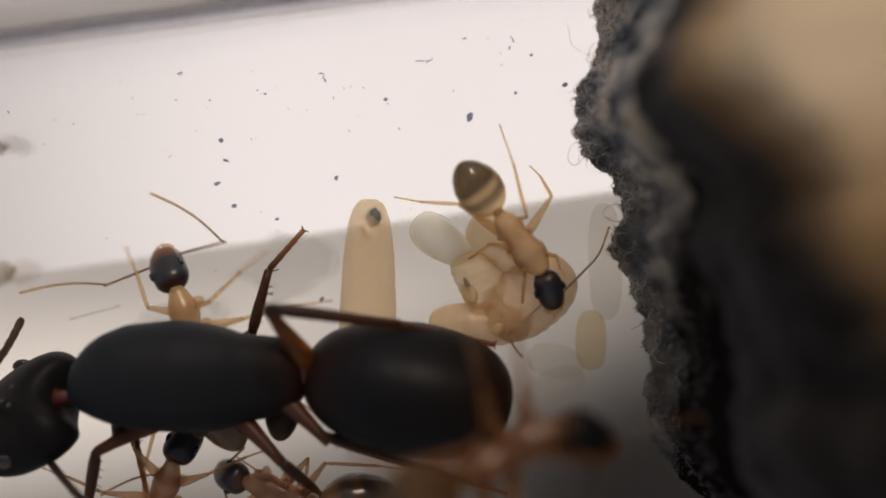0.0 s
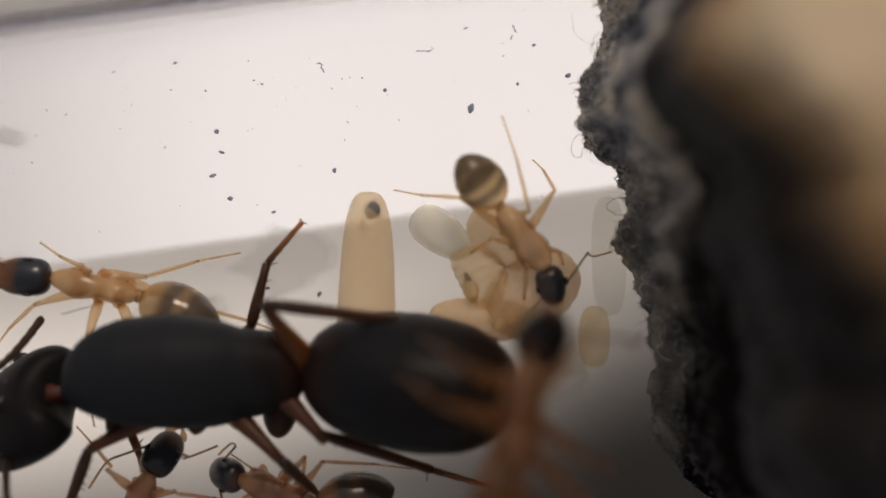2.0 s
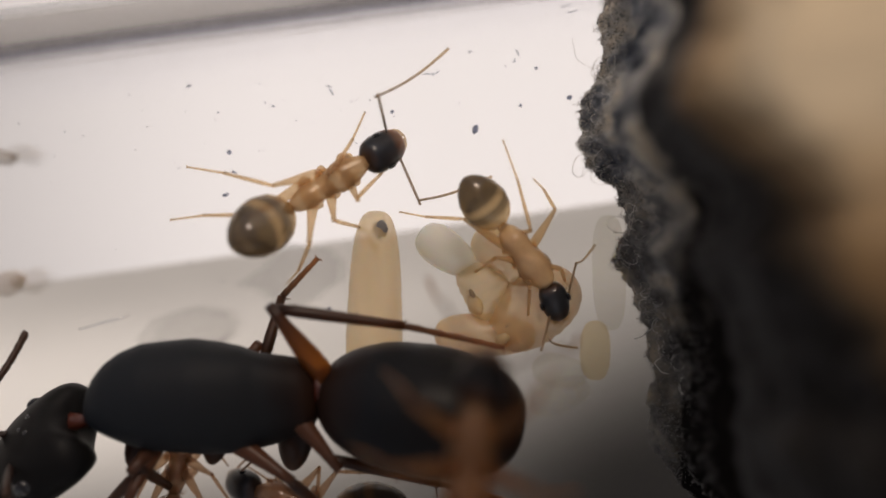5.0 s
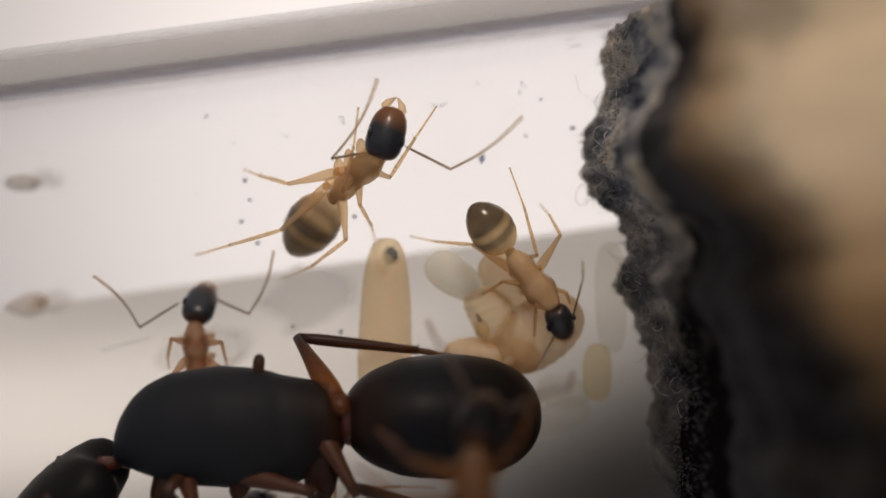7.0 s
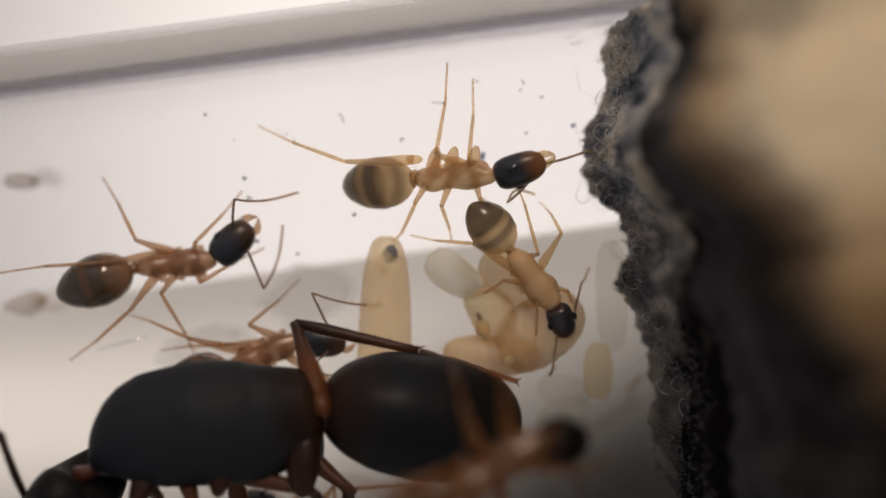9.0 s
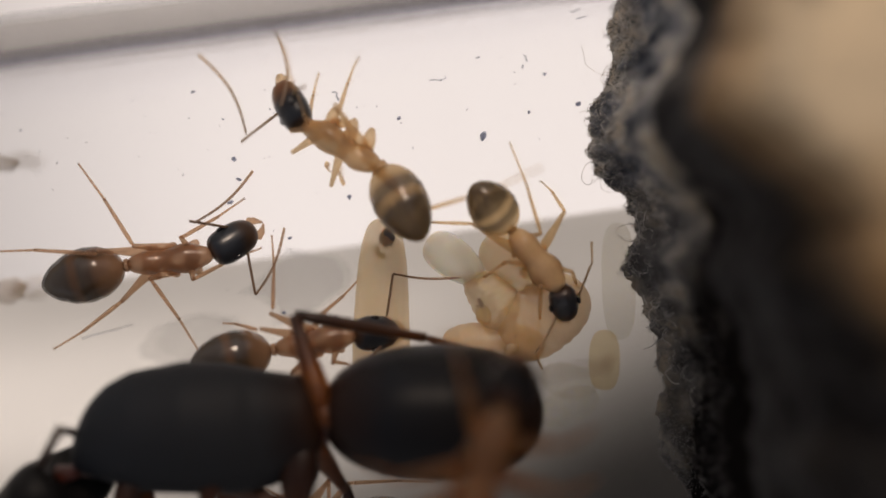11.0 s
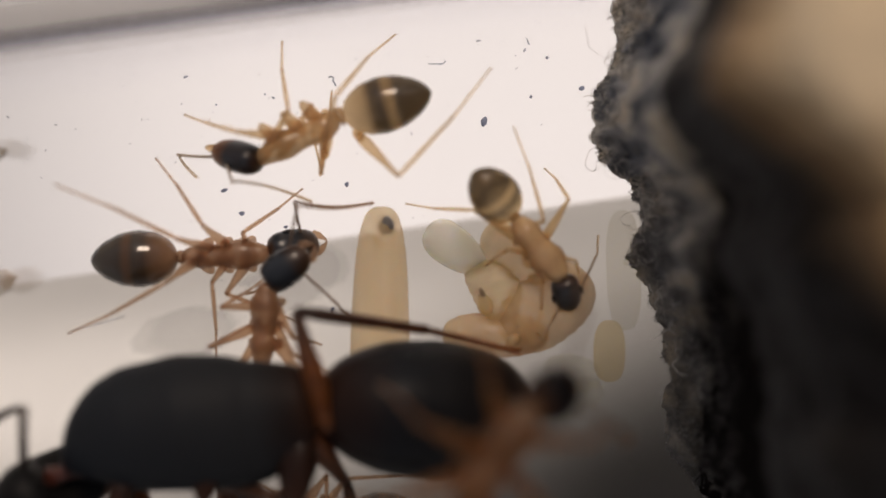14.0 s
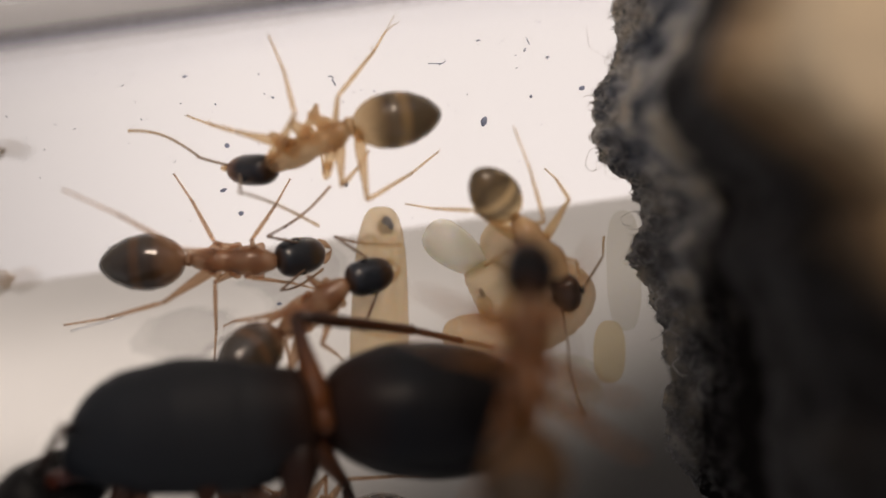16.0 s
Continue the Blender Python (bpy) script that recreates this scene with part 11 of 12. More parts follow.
    walk(worker_f["femur_l3"], [(0, mm(-0.65, 0.29, -0.23, 0, -33.4, 140)), (16, mm(-0.65, 0.29, -0.23, 0, -33.4, 140))])
    walk(worker_f["tibia_l3"], [(0, mm(-1.74, 1.21, 0.72, 0, 31.7, 140)), (16, mm(-1.74, 1.21, 0.72, 0, 31.7, 140))])
    walk(worker_f["femur_r3"], [(0, mm(-0.55, -0.02, -0.47, 0, -39.9, -110.5)), (16, mm(-0.55, -0.02, -0.47, 0, -39.9, -110.5))])
    walk(worker_f["tibia_r3"], [(0, mm(-1.01, -1.25, 0.63, 0, 26.9, -170.8)), (16, mm(-1.01, -1.25, 0.63, 0, 26.9, -170.8))])
    walk(queen["body"], [(0, mm(-7.34, -2.53, 2.4, 38, 0, 176.8)), (2.5, mm(-7.29, -2.51, 2.4, 38, 0, 176.8)), (3.5, mm(-7.34, -2.5, 2.4, 38, 0, 177.2)), (4, mm(-7.33, -2.52, 2.4, 38, 0, 177.1)), (4.2, mm(-7.29, -2.83, 2.4, 38, 0, 177.3)), (6.3, mm(-6.98, -2.86, 3.3, 75, 0, 176.2)), (6.5, mm(-6.9, -2.91, 3.4, 75, 0, 176.6)), (7, mm(-6.74, -3.08, 3.6, 80, 0, -179.5)), (7.5, mm(-6.89, -3.09, 3.8, 85, 0, -177.5)), (8, mm(-6.85, -2.93, 4, 85, 0, -176.1)), (8.5, mm(-6.94, -2.85, 4.1, 85, 0, -175.9)), (9, mm(-7.16, -2.86, 4.3, 85, 0, -174.2)), (11.3, mm(-7.1, -3.21, 4.35, 85, 0, -177.7)), (12.5, mm(-7.14, -3.19, 4.35, 85, 0, -176.2)), (13.5, mm(-7.12, -3.2, 4.35, 85, 0, -175.4)), (14.5, mm(-7.11, -3.27, 4.35, 85, 0, -175.8)), (16, mm(-7.06, -3.31, 4.35, 85, 0, -175.7))])
    walk(queen["head"], [(0, mm(3.1, 0, -0.2, 0, 33.1, -0.3)), (2.5, mm(3.1, 0, -0.2, 0, 37, -4.5)), (3.5, mm(3.1, 0, -0.2, 0, 35.4, -3.7)), (4, mm(3.1, 0, -0.2, 0, 35.6, -3.9)), (4.2, mm(3.1, 0, -0.2, 0, 37.1, -1.4)), (6.3, mm(3.1, 0, -0.2, 0, 19.4, 13.3)), (6.5, mm(3.1, 0, -0.2, 0, 14.7, 16.8)), (7, mm(3.1, 0, -0.2, 0, 30.4, 3.7)), (7.5, mm(3.1, 0, -0.2, 0, 30.4, -9.8)), (8, mm(3.1, 0, -0.2, 0, 30.5, -8.2)), (8.5, mm(3.1, 0, -0.2, 0, 36.9, -7.9)), (9, mm(3.1, 0, -0.2, 0, 39.2, -22.8)), (11.3, mm(3.1, 0, -0.2, 0, 35, -30.1)), (12.5, mm(3.1, 0, -0.2, 0, 33.3, -31.9)), (13.5, mm(3.1, 0, -0.2, 0, 32.2, -39.3)), (14.5, mm(3.1, 0, -0.2, 0, 32.8, -35.1)), (16, mm(3.1, 0, -0.2, 0, 31.6, -34.2))])
    walk(queen["gaster"], [(0, mm(-3.28, 0, 0.05, 0, -8.6, -11.1)), (2.5, mm(-3.28, 0, 0.05, 0, -0.8, -13.9)), (3.5, mm(-3.28, 0, 0.05, 0, -7.6, -9.8)), (4.2, mm(-3.28, 0, 0.05, 0, -7.3, -9.4)), (6.3, mm(-3.28, 0, 0.05, 0, -1.8, -19.7)), (6.5, mm(-3.28, 0, 0.05, 0, -0.4, -4.6)), (7, mm(-3.28, 0, 0.05, 0, -12, 16.5)), (7.5, mm(-3.28, 0, 0.05, 0, -14.3, 18.5)), (8, mm(-3.28, 0, 0.05, 0, -20.7, 24.4)), (8.5, mm(-3.28, 0, 0.05, 0, -23, 24.8)), (9, mm(-3.28, 0, 0.05, 0, -24.2, 18.8)), (11.3, mm(-3.28, 0, 0.05, 0, -10.1, 5.4)), (12.5, mm(-3.28, 0, 0.05, 0, -16.7, 12.9)), (13.5, mm(-3.28, 0, 0.05, 0, -19.5, 19.5)), (14.5, mm(-3.28, 0, 0.05, 0, -18.1, 21.3)), (16, mm(-3.28, 0, 0.05, 0, -17.9, 23.6))])
    walk(queen["scape_l"], [(0, mm(4.23, 0.81, -1.4, 31.2, -16.5, 127.4)), (1.5, mm(5.05, 0.82, -1.4, 17.7, -21.8, 105.4)), (3, mm(4.32, 0.61, -1.24, 18.6, -19.8, 107.2)), (4.2, mm(5.36, 0.42, -1.09, 15.4, -21.4, 103.3)), (6.3, mm(5.18, 0.17, -1.46, -1.3, -28.7, 112.8)), (6.5, mm(5.22, 0.25, -1.36, -4, -27.5, 116.5)), (7, mm(5.13, 0.08, -1.54, 1.1, -29.7, 109.2)), (7.5, mm(5.31, -0.16, -1.45, -5.1, -27.1, 107.6)), (8, mm(5.42, -0.21, -1.61, -4.9, -27.1, 109)), (8.5, mm(5.32, -0.07, -1.99, 1.6, -29.8, 106.1)), (9, mm(5.12, -0.68, -2.18, 4, -30.8, 90)), (11.3, mm(5.01, -0.97, -1.99, -0.5, -29, 85)), (12.5, mm(4.95, -1.05, -1.96, -2.1, -28.3, 83.9)), (13.5, mm(4.77, -1.3, -1.92, -3.3, -27.8, 77)), (14.5, mm(4.85, -1.15, -1.95, -2.6, -28.2, 81.1)), (16, mm(4.9, -1.16, -1.88, -3.9, -27.6, 82.5))])
    walk(queen["flagellum_l"], [(0, mm(2.72, 2.79, -0.66, 115.2, 81.6, -144.8)), (1.5, mm(4.41, 3.14, -0.43, 123.8, 81.6, -136.9)), (3, mm(3.59, 2.95, -0.36, 154.2, 80.5, -110.2)), (4.2, mm(4.81, 2.77, -0.14, 130.6, 82.7, -132.1)), (5.27, mm(4.55, 2.52, -0.17, 47.5, 69.6, -148.4)), (6.3, mm(4.29, 2.27, -0.21, 2, 60.2, -124.6)), (6.5, mm(4.2, 2.31, -0.15, 7, 61.6, -117.9)), (7, mm(4.39, 2.21, -0.25, -1.5, 59, -130.1)), (7.5, mm(4.62, 2.05, -0.26, 8.9, 62, -125.6)), (8, mm(4.66, 1.97, -0.43, 8.7, 62, -124.2)), (8.5, mm(4.7, 2.09, -0.69, -2.3, 58.7, -133.6)), (9, mm(5.12, 1.55, -0.85, -5.9, 57.3, -151.6)), (11.3, mm(5.21, 1.29, -0.73, 0.7, 59.8, -153.2)), (12.5, mm(5.19, 1.23, -0.72, 3.5, 60.6, -152.5)), (13.5, mm(5.29, 0.94, -0.71, 5.6, 61.3, -158.2)), (14.5, mm(5.21, 1.11, -0.72, 4.3, 60.9, -155)), (16, mm(5.21, 1.13, -0.67, 6.5, 61.5, -152.3))])
    walk(queen["scape_r"], [(0, mm(5.01, 0, -1.01, -105.5, -66.9, 48.3)), (2, mm(4.79, 0.1, -1.09, -114.4, -70.5, 49.9)), (3, mm(4.88, 0.06, -1.06, -115.8, -68, 54.9)), (3.6, mm(4.98, -0.14, -0.91, -55.8, -42.7, 1.6)), (4.2, mm(5.09, -0.34, -0.75, -37.6, -6, -7.8)), (5.27, mm(5.12, -0.35, -1.11, -10.2, -20.1, 26.9)), (6.3, mm(5.15, -0.36, -1.46, 7.7, -46.4, 57.9)), (6.5, mm(5.22, -0.27, -1.36, 1.6, 11, 28.2)), (7, mm(5.08, -0.44, -1.54, 4, 15.3, 23.9)), (7.5, mm(5.22, -0.67, -1.45, 1.1, 10.1, 18.6)), (7.67, mm(5.21, -0.35, -1.28, -32, -22.4, 4.6)), (7.83, mm(5.21, -0.03, -1.12, -97.1, -64, 30.9)), (8, mm(5.2, 0.28, -0.95, 168.4, -52.8, 98.7)), (8.5, mm(5.42, 0.17, -0.79, 161.2, -54, 104.4)), (9, mm(5.06, -0.03, -0.75, 164.1, -57.2, 102.7)), (11.3, mm(4.23, -0.12, -0.39, 114.7, -31.9, 132.9)), (11.6, mm(4.16, -0.12, -0.39, 116.6, -31.3, 130)), (12, mm(4.43, -0.1, -0.6, 142.7, -37.5, 112.1)), (13, mm(4.1, -0.11, -0.47, 113.2, -30.1, 132.8)), (14, mm(4.21, -0.12, -0.3, 138.2, -48, 121.1)), (14.5, mm(4.19, -0.11, -0.41, 116.9, -28.9, 127.4)), (15, mm(4.17, -0.13, -0.25, 134.4, -42.3, 121.3)), (15.5, mm(3.99, -0.13, -0.27, 114.3, -30.6, 132.1)), (16, mm(4.02, -0.13, -0.26, 113.8, -32.1, 134.1))])
    walk(queen["flagellum_r"], [(0, mm(5.69, 0.76, 1.38, 18.3, 22.1, -105.9)), (2, mm(5.35, 0.76, 1.36, 26.3, 23.1, -113.9)), (3, mm(5.44, 0.85, 1.35, 23.5, 17.8, -114)), (4.2, mm(7.65, -0.69, -0.48, 23.9, 4.3, -122.5)), (6.3, mm(6.1, 1.16, 0.42, -5.8, -4.3, -89.3)), (6.4, mm(6.89, -0.56, -0.44, -4.3, 7.3, -72.8)), (6.5, mm(7.48, 0.94, -1.85, -0.4, 22.4, -6.8)), (7, mm(7.38, 0.58, -2.23, -1.1, 27.3, -11.9)), (7.5, mm(7.65, 0.15, -1.9, -0.3, 21.3, -16.3)), (7.73, mm(6.31, 0.99, -0.39, -48.3, 22.2, -27.8)), (8, mm(4.97, 1.84, 1.12, -94.7, 14.9, -36.2)), (8.5, mm(5.04, 1.65, 1.31, -96.3, 17.1, -36)), (9, mm(4.75, 1.34, 1.43, -96, 16.4, -36.6)), (10.13, mm(3.74, 1.42, 1.21, -143, 31.6, -63.3)), (11.3, mm(2.73, 1.5, 0.98, 166.9, 22.8, -94.1)), (11.6, mm(2.73, 1.59, 0.96, 170.3, 22, -92.9)), (11.8, mm(3.19, 1.7, 0.97, -140, 27.7, -64.6)), (12, mm(3.65, 1.81, 0.99, -94.3, 12.3, -41.8)), (12.5, mm(3.11, 1.68, 0.91, -134.1, 28.3, -62)), (13, mm(2.57, 1.54, 0.83, -180, 27, -90)), (13.5, mm(2.94, 1.45, 1.23, -136.8, 29.1, -64.1)), (14, mm(3.31, 1.36, 1.63, -98.1, 15.6, -44)), (14.27, mm(3.06, 1.53, 1.24, -140.9, 29.9, -65.6)), (14.5, mm(2.8, 1.69, 0.85, 171.8, 25.7, -92.9)), (14.73, mm(2.99, 1.6, 1.18, -141.4, 29.4, -66.7)), (15, mm(3.17, 1.51, 1.5, -98.9, 15.5, -46.2)), (15.27, mm(2.83, 1.52, 1.28, -143, 28.5, -67.6)), (15.5, mm(2.49, 1.53, 1.05, 169.8, 23.1, -93.2)), (16, mm(2.48, 1.45, 1.12, 172.5, 24.3, -92.5))])
    walk(queen["femur_l1"], [(0, mm(0.29, 0.24, -0.95, 0, 2.6, 25.6)), (2.5, mm(0.33, 0.24, -0.93, 0, 3.6, 26.3)), (3.5, mm(0.29, 0.21, -0.93, 0, 3.2, 26.7)), (4, mm(0.27, 0.22, -0.94, 0, 2.7, 26.1)), (4.2, mm(0.25, 0.09, -0.89, 0, 4.7, 30.8)), (5.25, mm(1.45, -0.09, -0.56, -5.5, 14.8, 84.6)), (6.3, mm(2.65, -0.28, -0.23, 0, 25, 141.4)), (7, mm(1.43, -0.15, -0.3, 27.3, 27.7, 108)), (7.5, mm(1.29, -0.38, -0.25, 26.9, 33.2, 107.6)), (8, mm(1.3, -0.57, -0.4, 25.5, 33.4, 106.6)), (8.5, mm(1.29, -0.66, -0.51, 25.1, 34, 106.5)), (9, mm(1.02, -0.86, -0.51, 23.3, 33.8, 105.3)), (11.3, mm(2.19, -1.11, -0.51, 0, 60.2, 126.4)), (12.5, mm(2.23, -1.46, -0.62, 0, 60.2, 126.4)), (13.5, mm(2.26, -1.65, -0.66, 0, 60.2, 126.4)), (14.5, mm(2.22, -1.54, -0.58, 0, 60.2, 126.4)), (16, mm(1.89, -0.21, 0.12, 0, 60.2, 126.4))])
    walk(queen["tibia_l1"], [(0, mm(2.54, 1.31, -1.06, 0, 63.9, 42.3)), (2.5, mm(2.57, 1.35, -1.08, 0, 58.9, 28)), (3.5, mm(2.52, 1.33, -1.07, 0, 59.8, 30.1)), (4, mm(2.52, 1.31, -1.06, 0, 60.1, 30.9)), (4.2, mm(2.39, 1.36, -1.1, 0, 60.2, 31)), (5.25, mm(1.64, 1.25, -1.19, -10.3, 43.4, -25.4)), (6.3, mm(0.88, 1.14, -1.29, 0, 27.6, -67.4)), (6.67, mm(0.81, 1.55, -1.38, -60.7, 28.2, -62.3)), (7, mm(0.75, 1.95, -1.46, -122.7, 32.4, -60.4)), (7.5, mm(0.65, 1.62, -1.62, -123.4, 27, -61.1)), (8, mm(0.7, 1.43, -1.77, -122, 26.2, -60.6)), (8.5, mm(0.7, 1.33, -1.91, -121.7, 26.2, -60.4)), (9, mm(0.48, 1.14, -1.91, -120.1, 25.3, -60)), (10.13, mm(0.96, 0.52, -2.29, -59.8, 24.5, -59.3)), (11.3, mm(1.45, -0.11, -2.68, 0, 23.6, -59.8)), (12.5, mm(1.49, -0.46, -2.79, 0, 23.6, -59.8)), (13.5, mm(1.52, -0.65, -2.83, 0, 23.6, -59.8)), (14.5, mm(1.48, -0.54, -2.75, 0, 23.6, -59.8)), (16, mm(1.15, 0.79, -2.05, 0, 23.6, -59.8))])
    walk(queen["femur_r1"], [(0, mm(0.14, -0.44, -1.81, 0, -32.8, -14.1)), (3.13, mm(0.52, -0.49, -1.25, -28.9, -24.4, 37.1)), (6.3, mm(0.91, -0.54, -0.7, -41, -0.4, 76.9)), (9, mm(0.97, -1.67, -0.41, -51.5, 7.1, 75)), (11.3, mm(1.4, -1.73, -0.27, -45.2, 6.8, 78.2)), (16, mm(1.27, -1.73, -0.26, -47.1, 5.7, 78.6))])
    walk(queen["tibia_r1"], [(0, mm(2.18, -0.95, -0.46, 0, 56, 102)), (3.13, mm(1.83, 0.47, -0.57, 132.8, 85.8, -130.4)), (6.3, mm(1.47, 1.9, -0.68, 176.2, 50, -92.2)), (9, mm(1.62, 0.73, -0.72, -170, 39.6, -84.3)), (11.3, mm(1.91, 0.7, -0.57, -171.4, 38.2, -85.2)), (16, mm(1.77, 0.7, -0.51, -168.1, 37.3, -83.6))])
    walk(queen["femur_l2"], [(0, mm(-0.67, 0.02, -0.62, 0, 15, 132.7)), (2.5, mm(-0.63, 0.06, -0.62, 0, 14.9, 134.1)), (4.2, mm(-0.63, 0.06, -0.62, 0, 14.9, 134.1)), (6.3, mm(0.5, 0.76, -0.78, 0, 13.6, 164.9)), (6.67, mm(0.35, 0.6, -0.75, 37.1, 13.3, 161.7)), (7, mm(0.2, 0.43, -0.72, 74.3, 14.9, 159)), (7.5, mm(0.08, 0.17, -0.76, 78.4, 18.5, 159.9)), (8, mm(0.1, -0.02, -0.93, 77.8, 19.6, 159.2)), (8.5, mm(0.09, -0.11, -1.06, 78.1, 20.4, 160.5)), (9, mm(-0.15, -0.31, -1.09, 77.1, 21.3, 158.7)), (10.13, mm(0.69, -0.65, -1.06, 39.5, 28.3, 160.1)), (11.3, mm(0.54, -0.87, -0.99, 75.6, 18.2, 152.4)), (12.5, mm(0.46, -0.86, -1.05, 74.5, 18.8, 150.5)), (13.5, mm(0.34, -0.86, -1.06, 73.6, 18.2, 148)), (14.5, mm(0.45, -0.86, -1.02, 74.1, 18.7, 149.4)), (16, mm(0.46, -0.87, -0.98, 74, 18.5, 149.1))])
    walk(queen["tibia_l2"], [(0, mm(-2.43, 1.93, -1.32, 0, 69.4, -175.4)), (2.5, mm(-2.45, 1.93, -1.32, 0, 71.3, -177.5)), (4.2, mm(-2.45, 1.93, -1.32, 0, 71.3, -177.5)), (6.3, mm(-2.03, 1.45, -1.42, 0, 52.3, -114.4)), (6.53, mm(-2.1, 1.42, -1.42, 50.1, 54, -109.9)), (6.77, mm(-2.16, 1.39, -1.42, 112.9, 52.4, -103.9)), (7, mm(-2.23, 1.37, -1.41, 160.2, 49.3, -103)), (7.5, mm(-2.33, 1.05, -1.62, 164.6, 44.7, -100)), (8, mm(-2.27, 0.88, -1.84, 166.7, 44.7, -98.6)), (8.5, mm(-2.29, 0.74, -2, 166.8, 45.1, -98.6)), (9, mm(-2.49, 0.61, -2.07, 169.5, 45, -96.8)), (9.4, mm(-1.89, 0.45, -2.31, 108.5, 43.6, -98.2)), (9.77, mm(-1.29, 0.29, -2.54, 49.1, 42.1, -97.3)), (10.53, mm(-1.51, 0.31, -2.19, 114.6, 43.6, -99.8)), (11.3, mm(-1.74, 0.32, -1.83, 165.6, 45.4, -99.5)), (12.5, mm(-1.76, 0.4, -1.92, 168.1, 45.2, -97.7)), (13.5, mm(-1.84, 0.5, -1.9, 170.2, 44.5, -96.3)), (14.5, mm(-1.75, 0.44, -1.88, 169.1, 45, -97.1)), (16, mm(-1.74, 0.45, -1.84, 169.3, 44.8, -96.9))])
    walk(queen["femur_r2"], [(0, mm(0.48, -0.66, -1.54, 0, -30.3, -157.9)), (2.5, mm(0.48, -0.67, -1.52, 0, -29.7, -158.8)), (4.2, mm(0.48, -0.67, -1.52, 0, -29.7, -158.8)), (5.27, mm(-0.03, -0.73, -1.04, 37.4, -54.4, -164)), (6.3, mm(-0.54, -0.78, -0.56, 112, -65.8, 149.8)), (6.5, mm(-0.4, -0.9, -0.49, 110.6, -65.7, 151.2)), (6.73, mm(-0.37, -0.95, -0.8, 66.7, -73.7, 159.1)), (7, mm(-0.48, -0.97, -0.28, 139.2, -60.9, 123.6)), (7.13, mm(-0.38, -1.09, -1.09, 85.1, -70.2, 120.1)), (7.25, mm(-0.29, -1.22, -1.9, 1.2, -75.1, 147.8)), (7.5, mm(-0.19, -1.54, -2.79, 0, -74.3, 107.6)), (8, mm(-0.1, -1.82, -2.99, 0, -74.3, 107.6)), (8.5, mm(0.01, -2.07, -3.24, 0, -74.3, 107.6)), (9, mm(0.18, -2.59, -3.57, 0, -74.3, 107.6)), (11.3, mm(0.13, -2.68, -3.55, 0, -74.3, 107.6)), (12.5, mm(0.17, -3.03, -3.66, 0, -74.3, 107.6)), (13.5, mm(0.2, -3.22, -3.7, 0, -74.3, 107.6)), (14.5, mm(0.16, -3.11, -3.62, 0, -74.3, 107.6)), (16, mm(-0.17, -1.78, -2.92, 0, -74.3, 107.6))])
    walk(queen["tibia_r2"], [(0, mm(-1.68, -1.53, -0.17, 0, -35.6, -113.7)), (2.5, mm(-1.7, -1.52, -0.19, 0, -35.8, -112.8)), (4.2, mm(-1.7, -1.52, -0.19, 0, -35.8, -112.8)), (6.3, mm(-1.5, -0.22, 1.9, 24.5, -25, -107.2)), (6.5, mm(-1.38, -0.37, 1.97, 25.1, -25.2, -107.6)), (6.67, mm(-1.32, -0.2, 2.01, -32.6, -24, -74.5)), (6.83, mm(-1.26, -0.04, 2.04, -95.6, 12.1, -56.1)), (7, mm(-1.2, 0.13, 2.08, -146.3, 38.5, -72.3)), (7.17, mm(-0.94, -0.2, 1.32, -98.2, 36.1, -66.7)), (7.33, mm(-0.67, -0.52, 0.57, -43, 30.2, -65.4)), (7.5, mm(-0.41, -0.84, -0.19, 0, 26.2, -68.9)), (8, mm(-0.32, -1.12, -0.39, 0, 26.2, -68.9)), (8.5, mm(-0.21, -1.37, -0.64, 0, 26.2, -68.9)), (9, mm(-0.04, -1.89, -0.97, 0, 26.2, -68.9)), (11.3, mm(-0.09, -1.98, -0.95, 0, 26.2, -68.9)), (12.5, mm(-0.05, -2.33, -1.06, 0, 26.2, -68.9)), (13.5, mm(-0.02, -2.52, -1.1, 0, 26.2, -68.9)), (14.5, mm(-0.06, -2.41, -1.02, 0, 26.2, -68.9)), (16, mm(-0.39, -1.08, -0.32, 0, 26.2, -68.9))])
    walk(queen["femur_l3"], [(0, mm(-1.97, -0.03, -0.05, 0, 16, 135.1)), (2.5, mm(-2.01, -0.05, -0.03, 0, 17.3, 132.3)), (4.2, mm(-2.01, -0.05, -0.03, 0, 17.3, 132.3)), (6.3, mm(-2.23, 0.24, 0.39, 0, 53.5, 135.9)), (7, mm(-2.23, 0.24, 0.39, 0, 53.5, 135.9)), (7.5, mm(-2.1, 0.35, 0.09, 0, 46, 160.2)), (8, mm(-2.01, 0.07, -0.11, 0, 46, 160.2)), (8.5, mm(-1.9, -0.18, -0.36, 0, 46, 160.2)), (9, mm(-1.73, -0.7, -0.69, 0, 46, 160.2)), (10.13, mm(-2.25, -0.23, -0.53, 77.9, 67.9, -153.1)), (11.3, mm(-2.78, 0.23, -0.37, 155.9, 46, -106.4)), (12.5, mm(-2.81, 0.25, -0.53, 158.4, 46, -104.5)), (13.5, mm(-2.86, 0.25, -0.59, 160.6, 45.3, -102.9)), (14.5, mm(-2.8, 0.25, -0.53, 159.4, 45.8, -103.8)), (16, mm(-2.78, 0.24, -0.49, 159.6, 45.7, -103.6))])
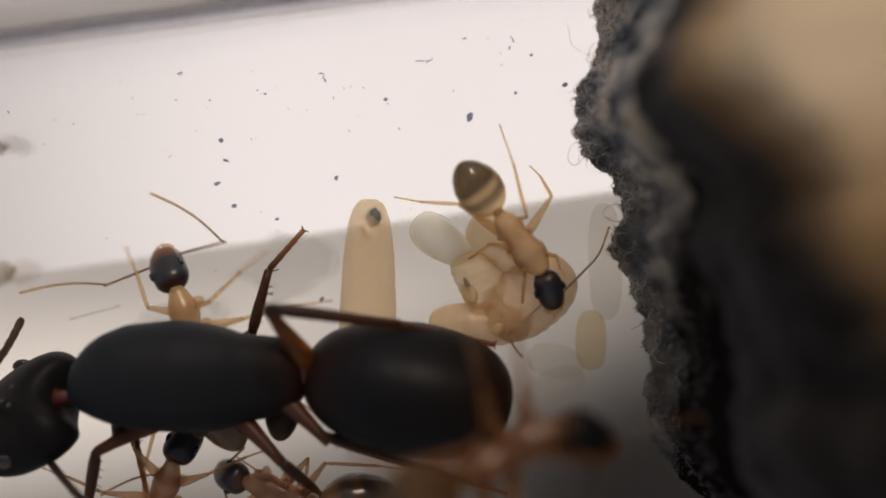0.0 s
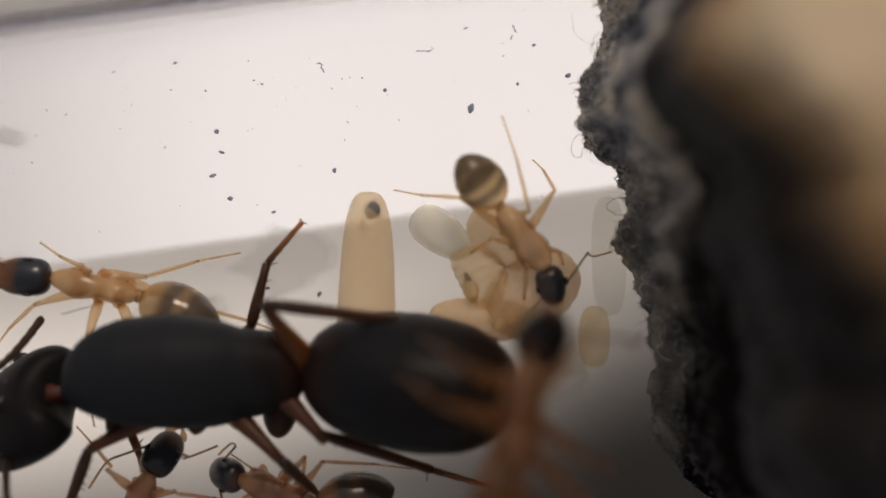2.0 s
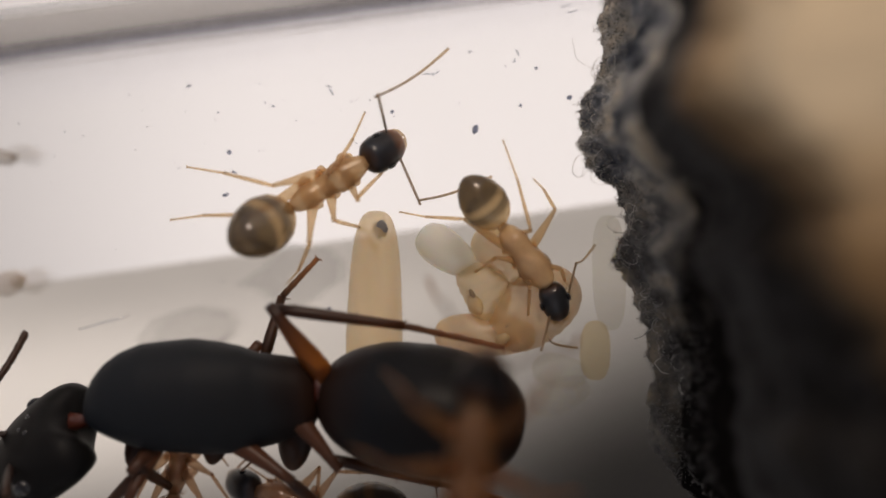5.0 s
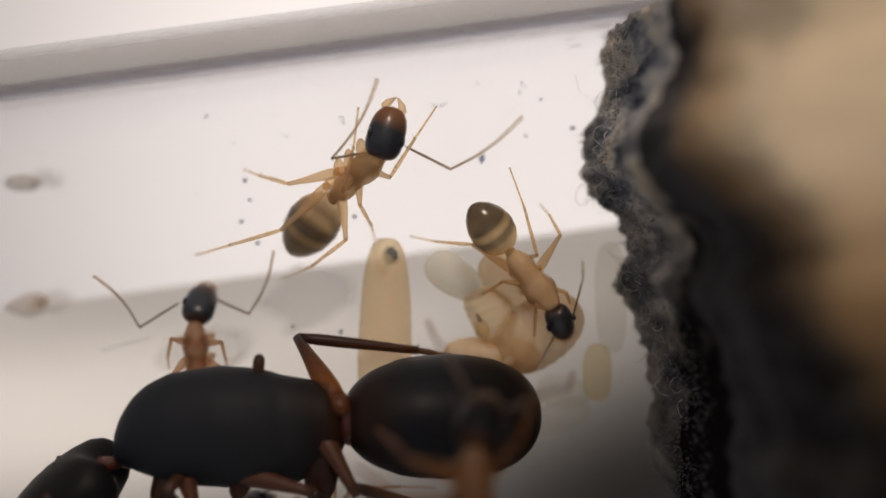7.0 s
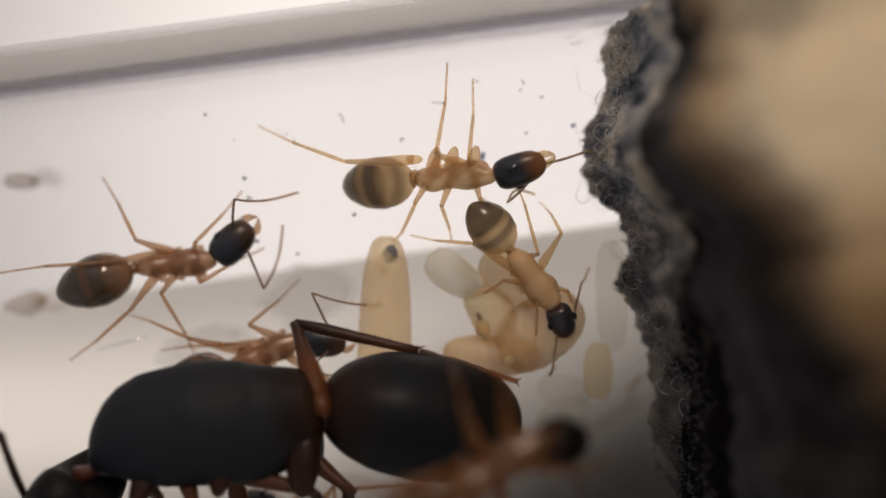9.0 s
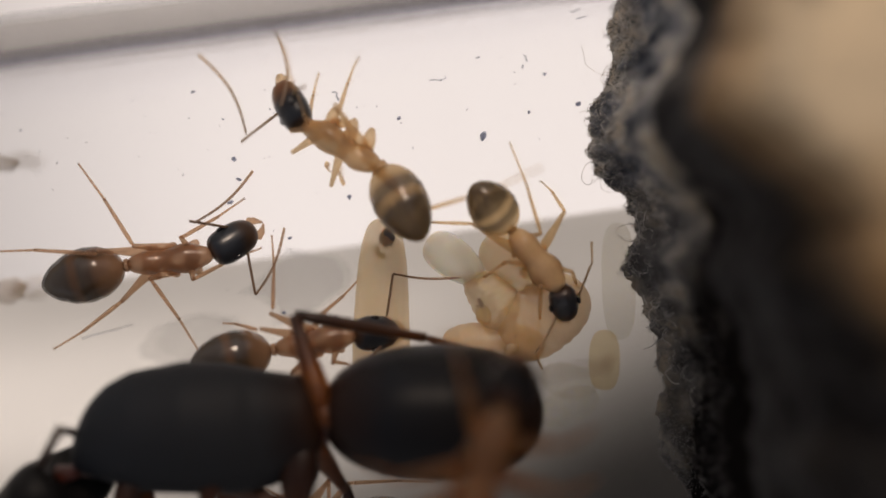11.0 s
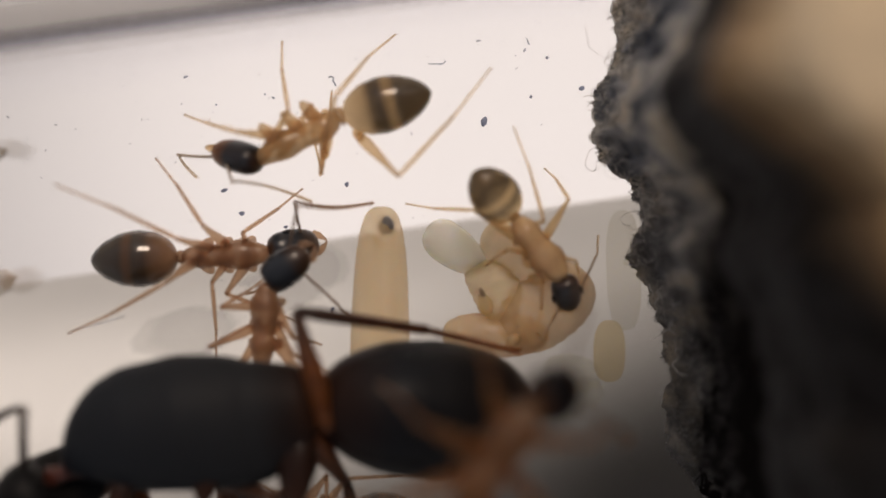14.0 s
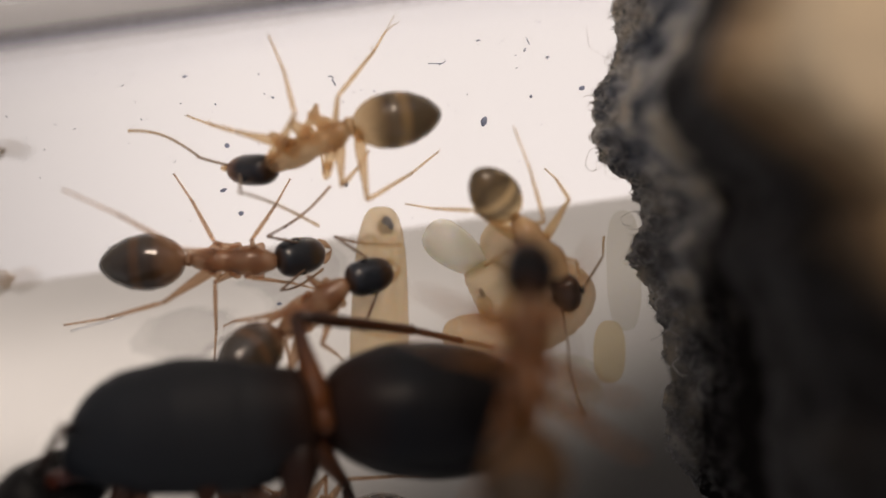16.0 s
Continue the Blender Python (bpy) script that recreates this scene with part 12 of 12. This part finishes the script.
    walk(queen["tibia_l3"], [(0, mm(-3.54, 1.53, -0.68, 0, 36.5, 176.2)), (2.5, mm(-3.49, 1.57, -0.71, 0, 36.3, 176.5)), (4.2, mm(-3.49, 1.57, -0.71, 0, 36.3, 176.5)), (6.3, mm(-3.21, 1.2, -1.45, 0, 31.8, -142.4)), (7, mm(-3.21, 1.2, -1.45, 0, 31.8, -142.4)), (7.5, mm(-3.61, 0.89, -1.56, 0, 49.2, -83)), (8, mm(-3.52, 0.61, -1.76, 0, 49.2, -83)), (8.5, mm(-3.41, 0.36, -2.01, 0, 49.2, -83)), (9, mm(-3.24, -0.16, -2.34, 0, 49.2, -83)), (9.77, mm(-3.25, -0.61, -2.31, -50.1, 51.3, -80.9)), (10.53, mm(-3.27, -1.05, -2.27, -121.8, 54.1, -83.5)), (11.3, mm(-3.28, -1.5, -2.24, -176.9, 54, -87.7)), (12.5, mm(-3.27, -1.5, -2.4, -174.3, 53.8, -85.7)), (13.5, mm(-3.27, -1.53, -2.44, -172.9, 53.5, -84.7)), (14.5, mm(-3.23, -1.51, -2.39, -173.6, 53.7, -85.2)), (16, mm(-3.2, -1.52, -2.35, -173.5, 53.6, -85.1))])
    walk(queen["femur_r3"], [(0, mm(-3.46, 0.08, 0.19, -45, -67.7, -26.3)), (2.5, mm(-3.45, 0.15, 0.14, -44.7, -66.5, -25.8)), (3.5, mm(-3.48, 0.12, 0.16, -47.2, -67.9, -23.5)), (4, mm(-3.47, 0.08, 0.19, -47.3, -67.7, -23.1)), (4.2, mm(-3.42, -0.09, 0.32, -42.1, -66.8, -29.8)), (6.3, mm(-3.68, 0.28, 0.68, -55.6, -29, -38.5)), (6.5, mm(-3.49, 0.28, 0.71, -50.5, -28.3, -45.7)), (7, mm(-3.11, 0.35, 0.63, -37.2, -34.7, -60.9)), (7.5, mm(-3.06, 0.4, 0.62, -33.4, -43.7, -63.3)), (8, mm(-2.88, 0.41, 0.48, -19.1, -46.6, -74.7)), (8.5, mm(-2.92, 0.42, 0.34, -15.8, -48.8, -77)), (9, mm(-3.21, 0.44, 0.18, -15.9, -49.6, -76.9)), (11.3, mm(-3.31, 0.44, 0.16, -24.9, -69.5, -65.7)), (12.5, mm(-3.35, 0.46, -0.06, -19.8, -74.4, -70.4)), (13.5, mm(-3.34, 0.47, -0.2, -20.6, -75.7, -69.5)), (14.5, mm(-3.28, 0.46, -0.12, -23.9, -84.5, -66)), (16, mm(-3.26, 0.46, -0.07, -16, -64.8, -74.8))])
    walk(queen["tibia_r3"], [(0, mm(-2.58, -0.35, 2.59, 40, 20.7, -179.2)), (2.5, mm(-2.52, -0.3, 2.52, 39.9, 20.1, -179)), (3.5, mm(-2.58, -0.27, 2.57, 40, 20.8, -178.9)), (4, mm(-2.56, -0.31, 2.6, 40, 20.5, -179)), (4.2, mm(-2.54, -0.59, 2.71, 39.8, 20.2, -179.8)), (6.3, mm(-1.9, -1.13, 1.94, 74.5, 6.9, 174.8)), (6.5, mm(-1.9, -1.36, 1.94, 75.2, 10.1, 180)), (7, mm(-2.07, -1.52, 2.11, 83.2, 16.9, -169.7)), (7.5, mm(-2.21, -1.28, 2.41, 84.5, 20, 177.6)), (8, mm(-2.41, -1.31, 2.36, 88.9, 23, -170.9)), (8.5, mm(-2.53, -1.25, 2.3, 82.7, 22.8, 173.2)), (9, mm(-2.83, -1.21, 2.16, 82.4, 24.9, 172.8)), (11.3, mm(-2.94, -0.39, 2.59, 91.7, 21.7, -162.7)), (12.5, mm(-3.11, -0.2, 2.44, 93.5, 23, -159.5)), (13.5, mm(-3.11, -0.13, 2.32, 93.6, 22.2, -158.3)), (14.5, mm(-3.17, 0.24, 2.47, 94, 22.2, -157.2)), (16, mm(-2.97, -0.61, 2.29, 97.1, 20.6, -147.8))])


motions()
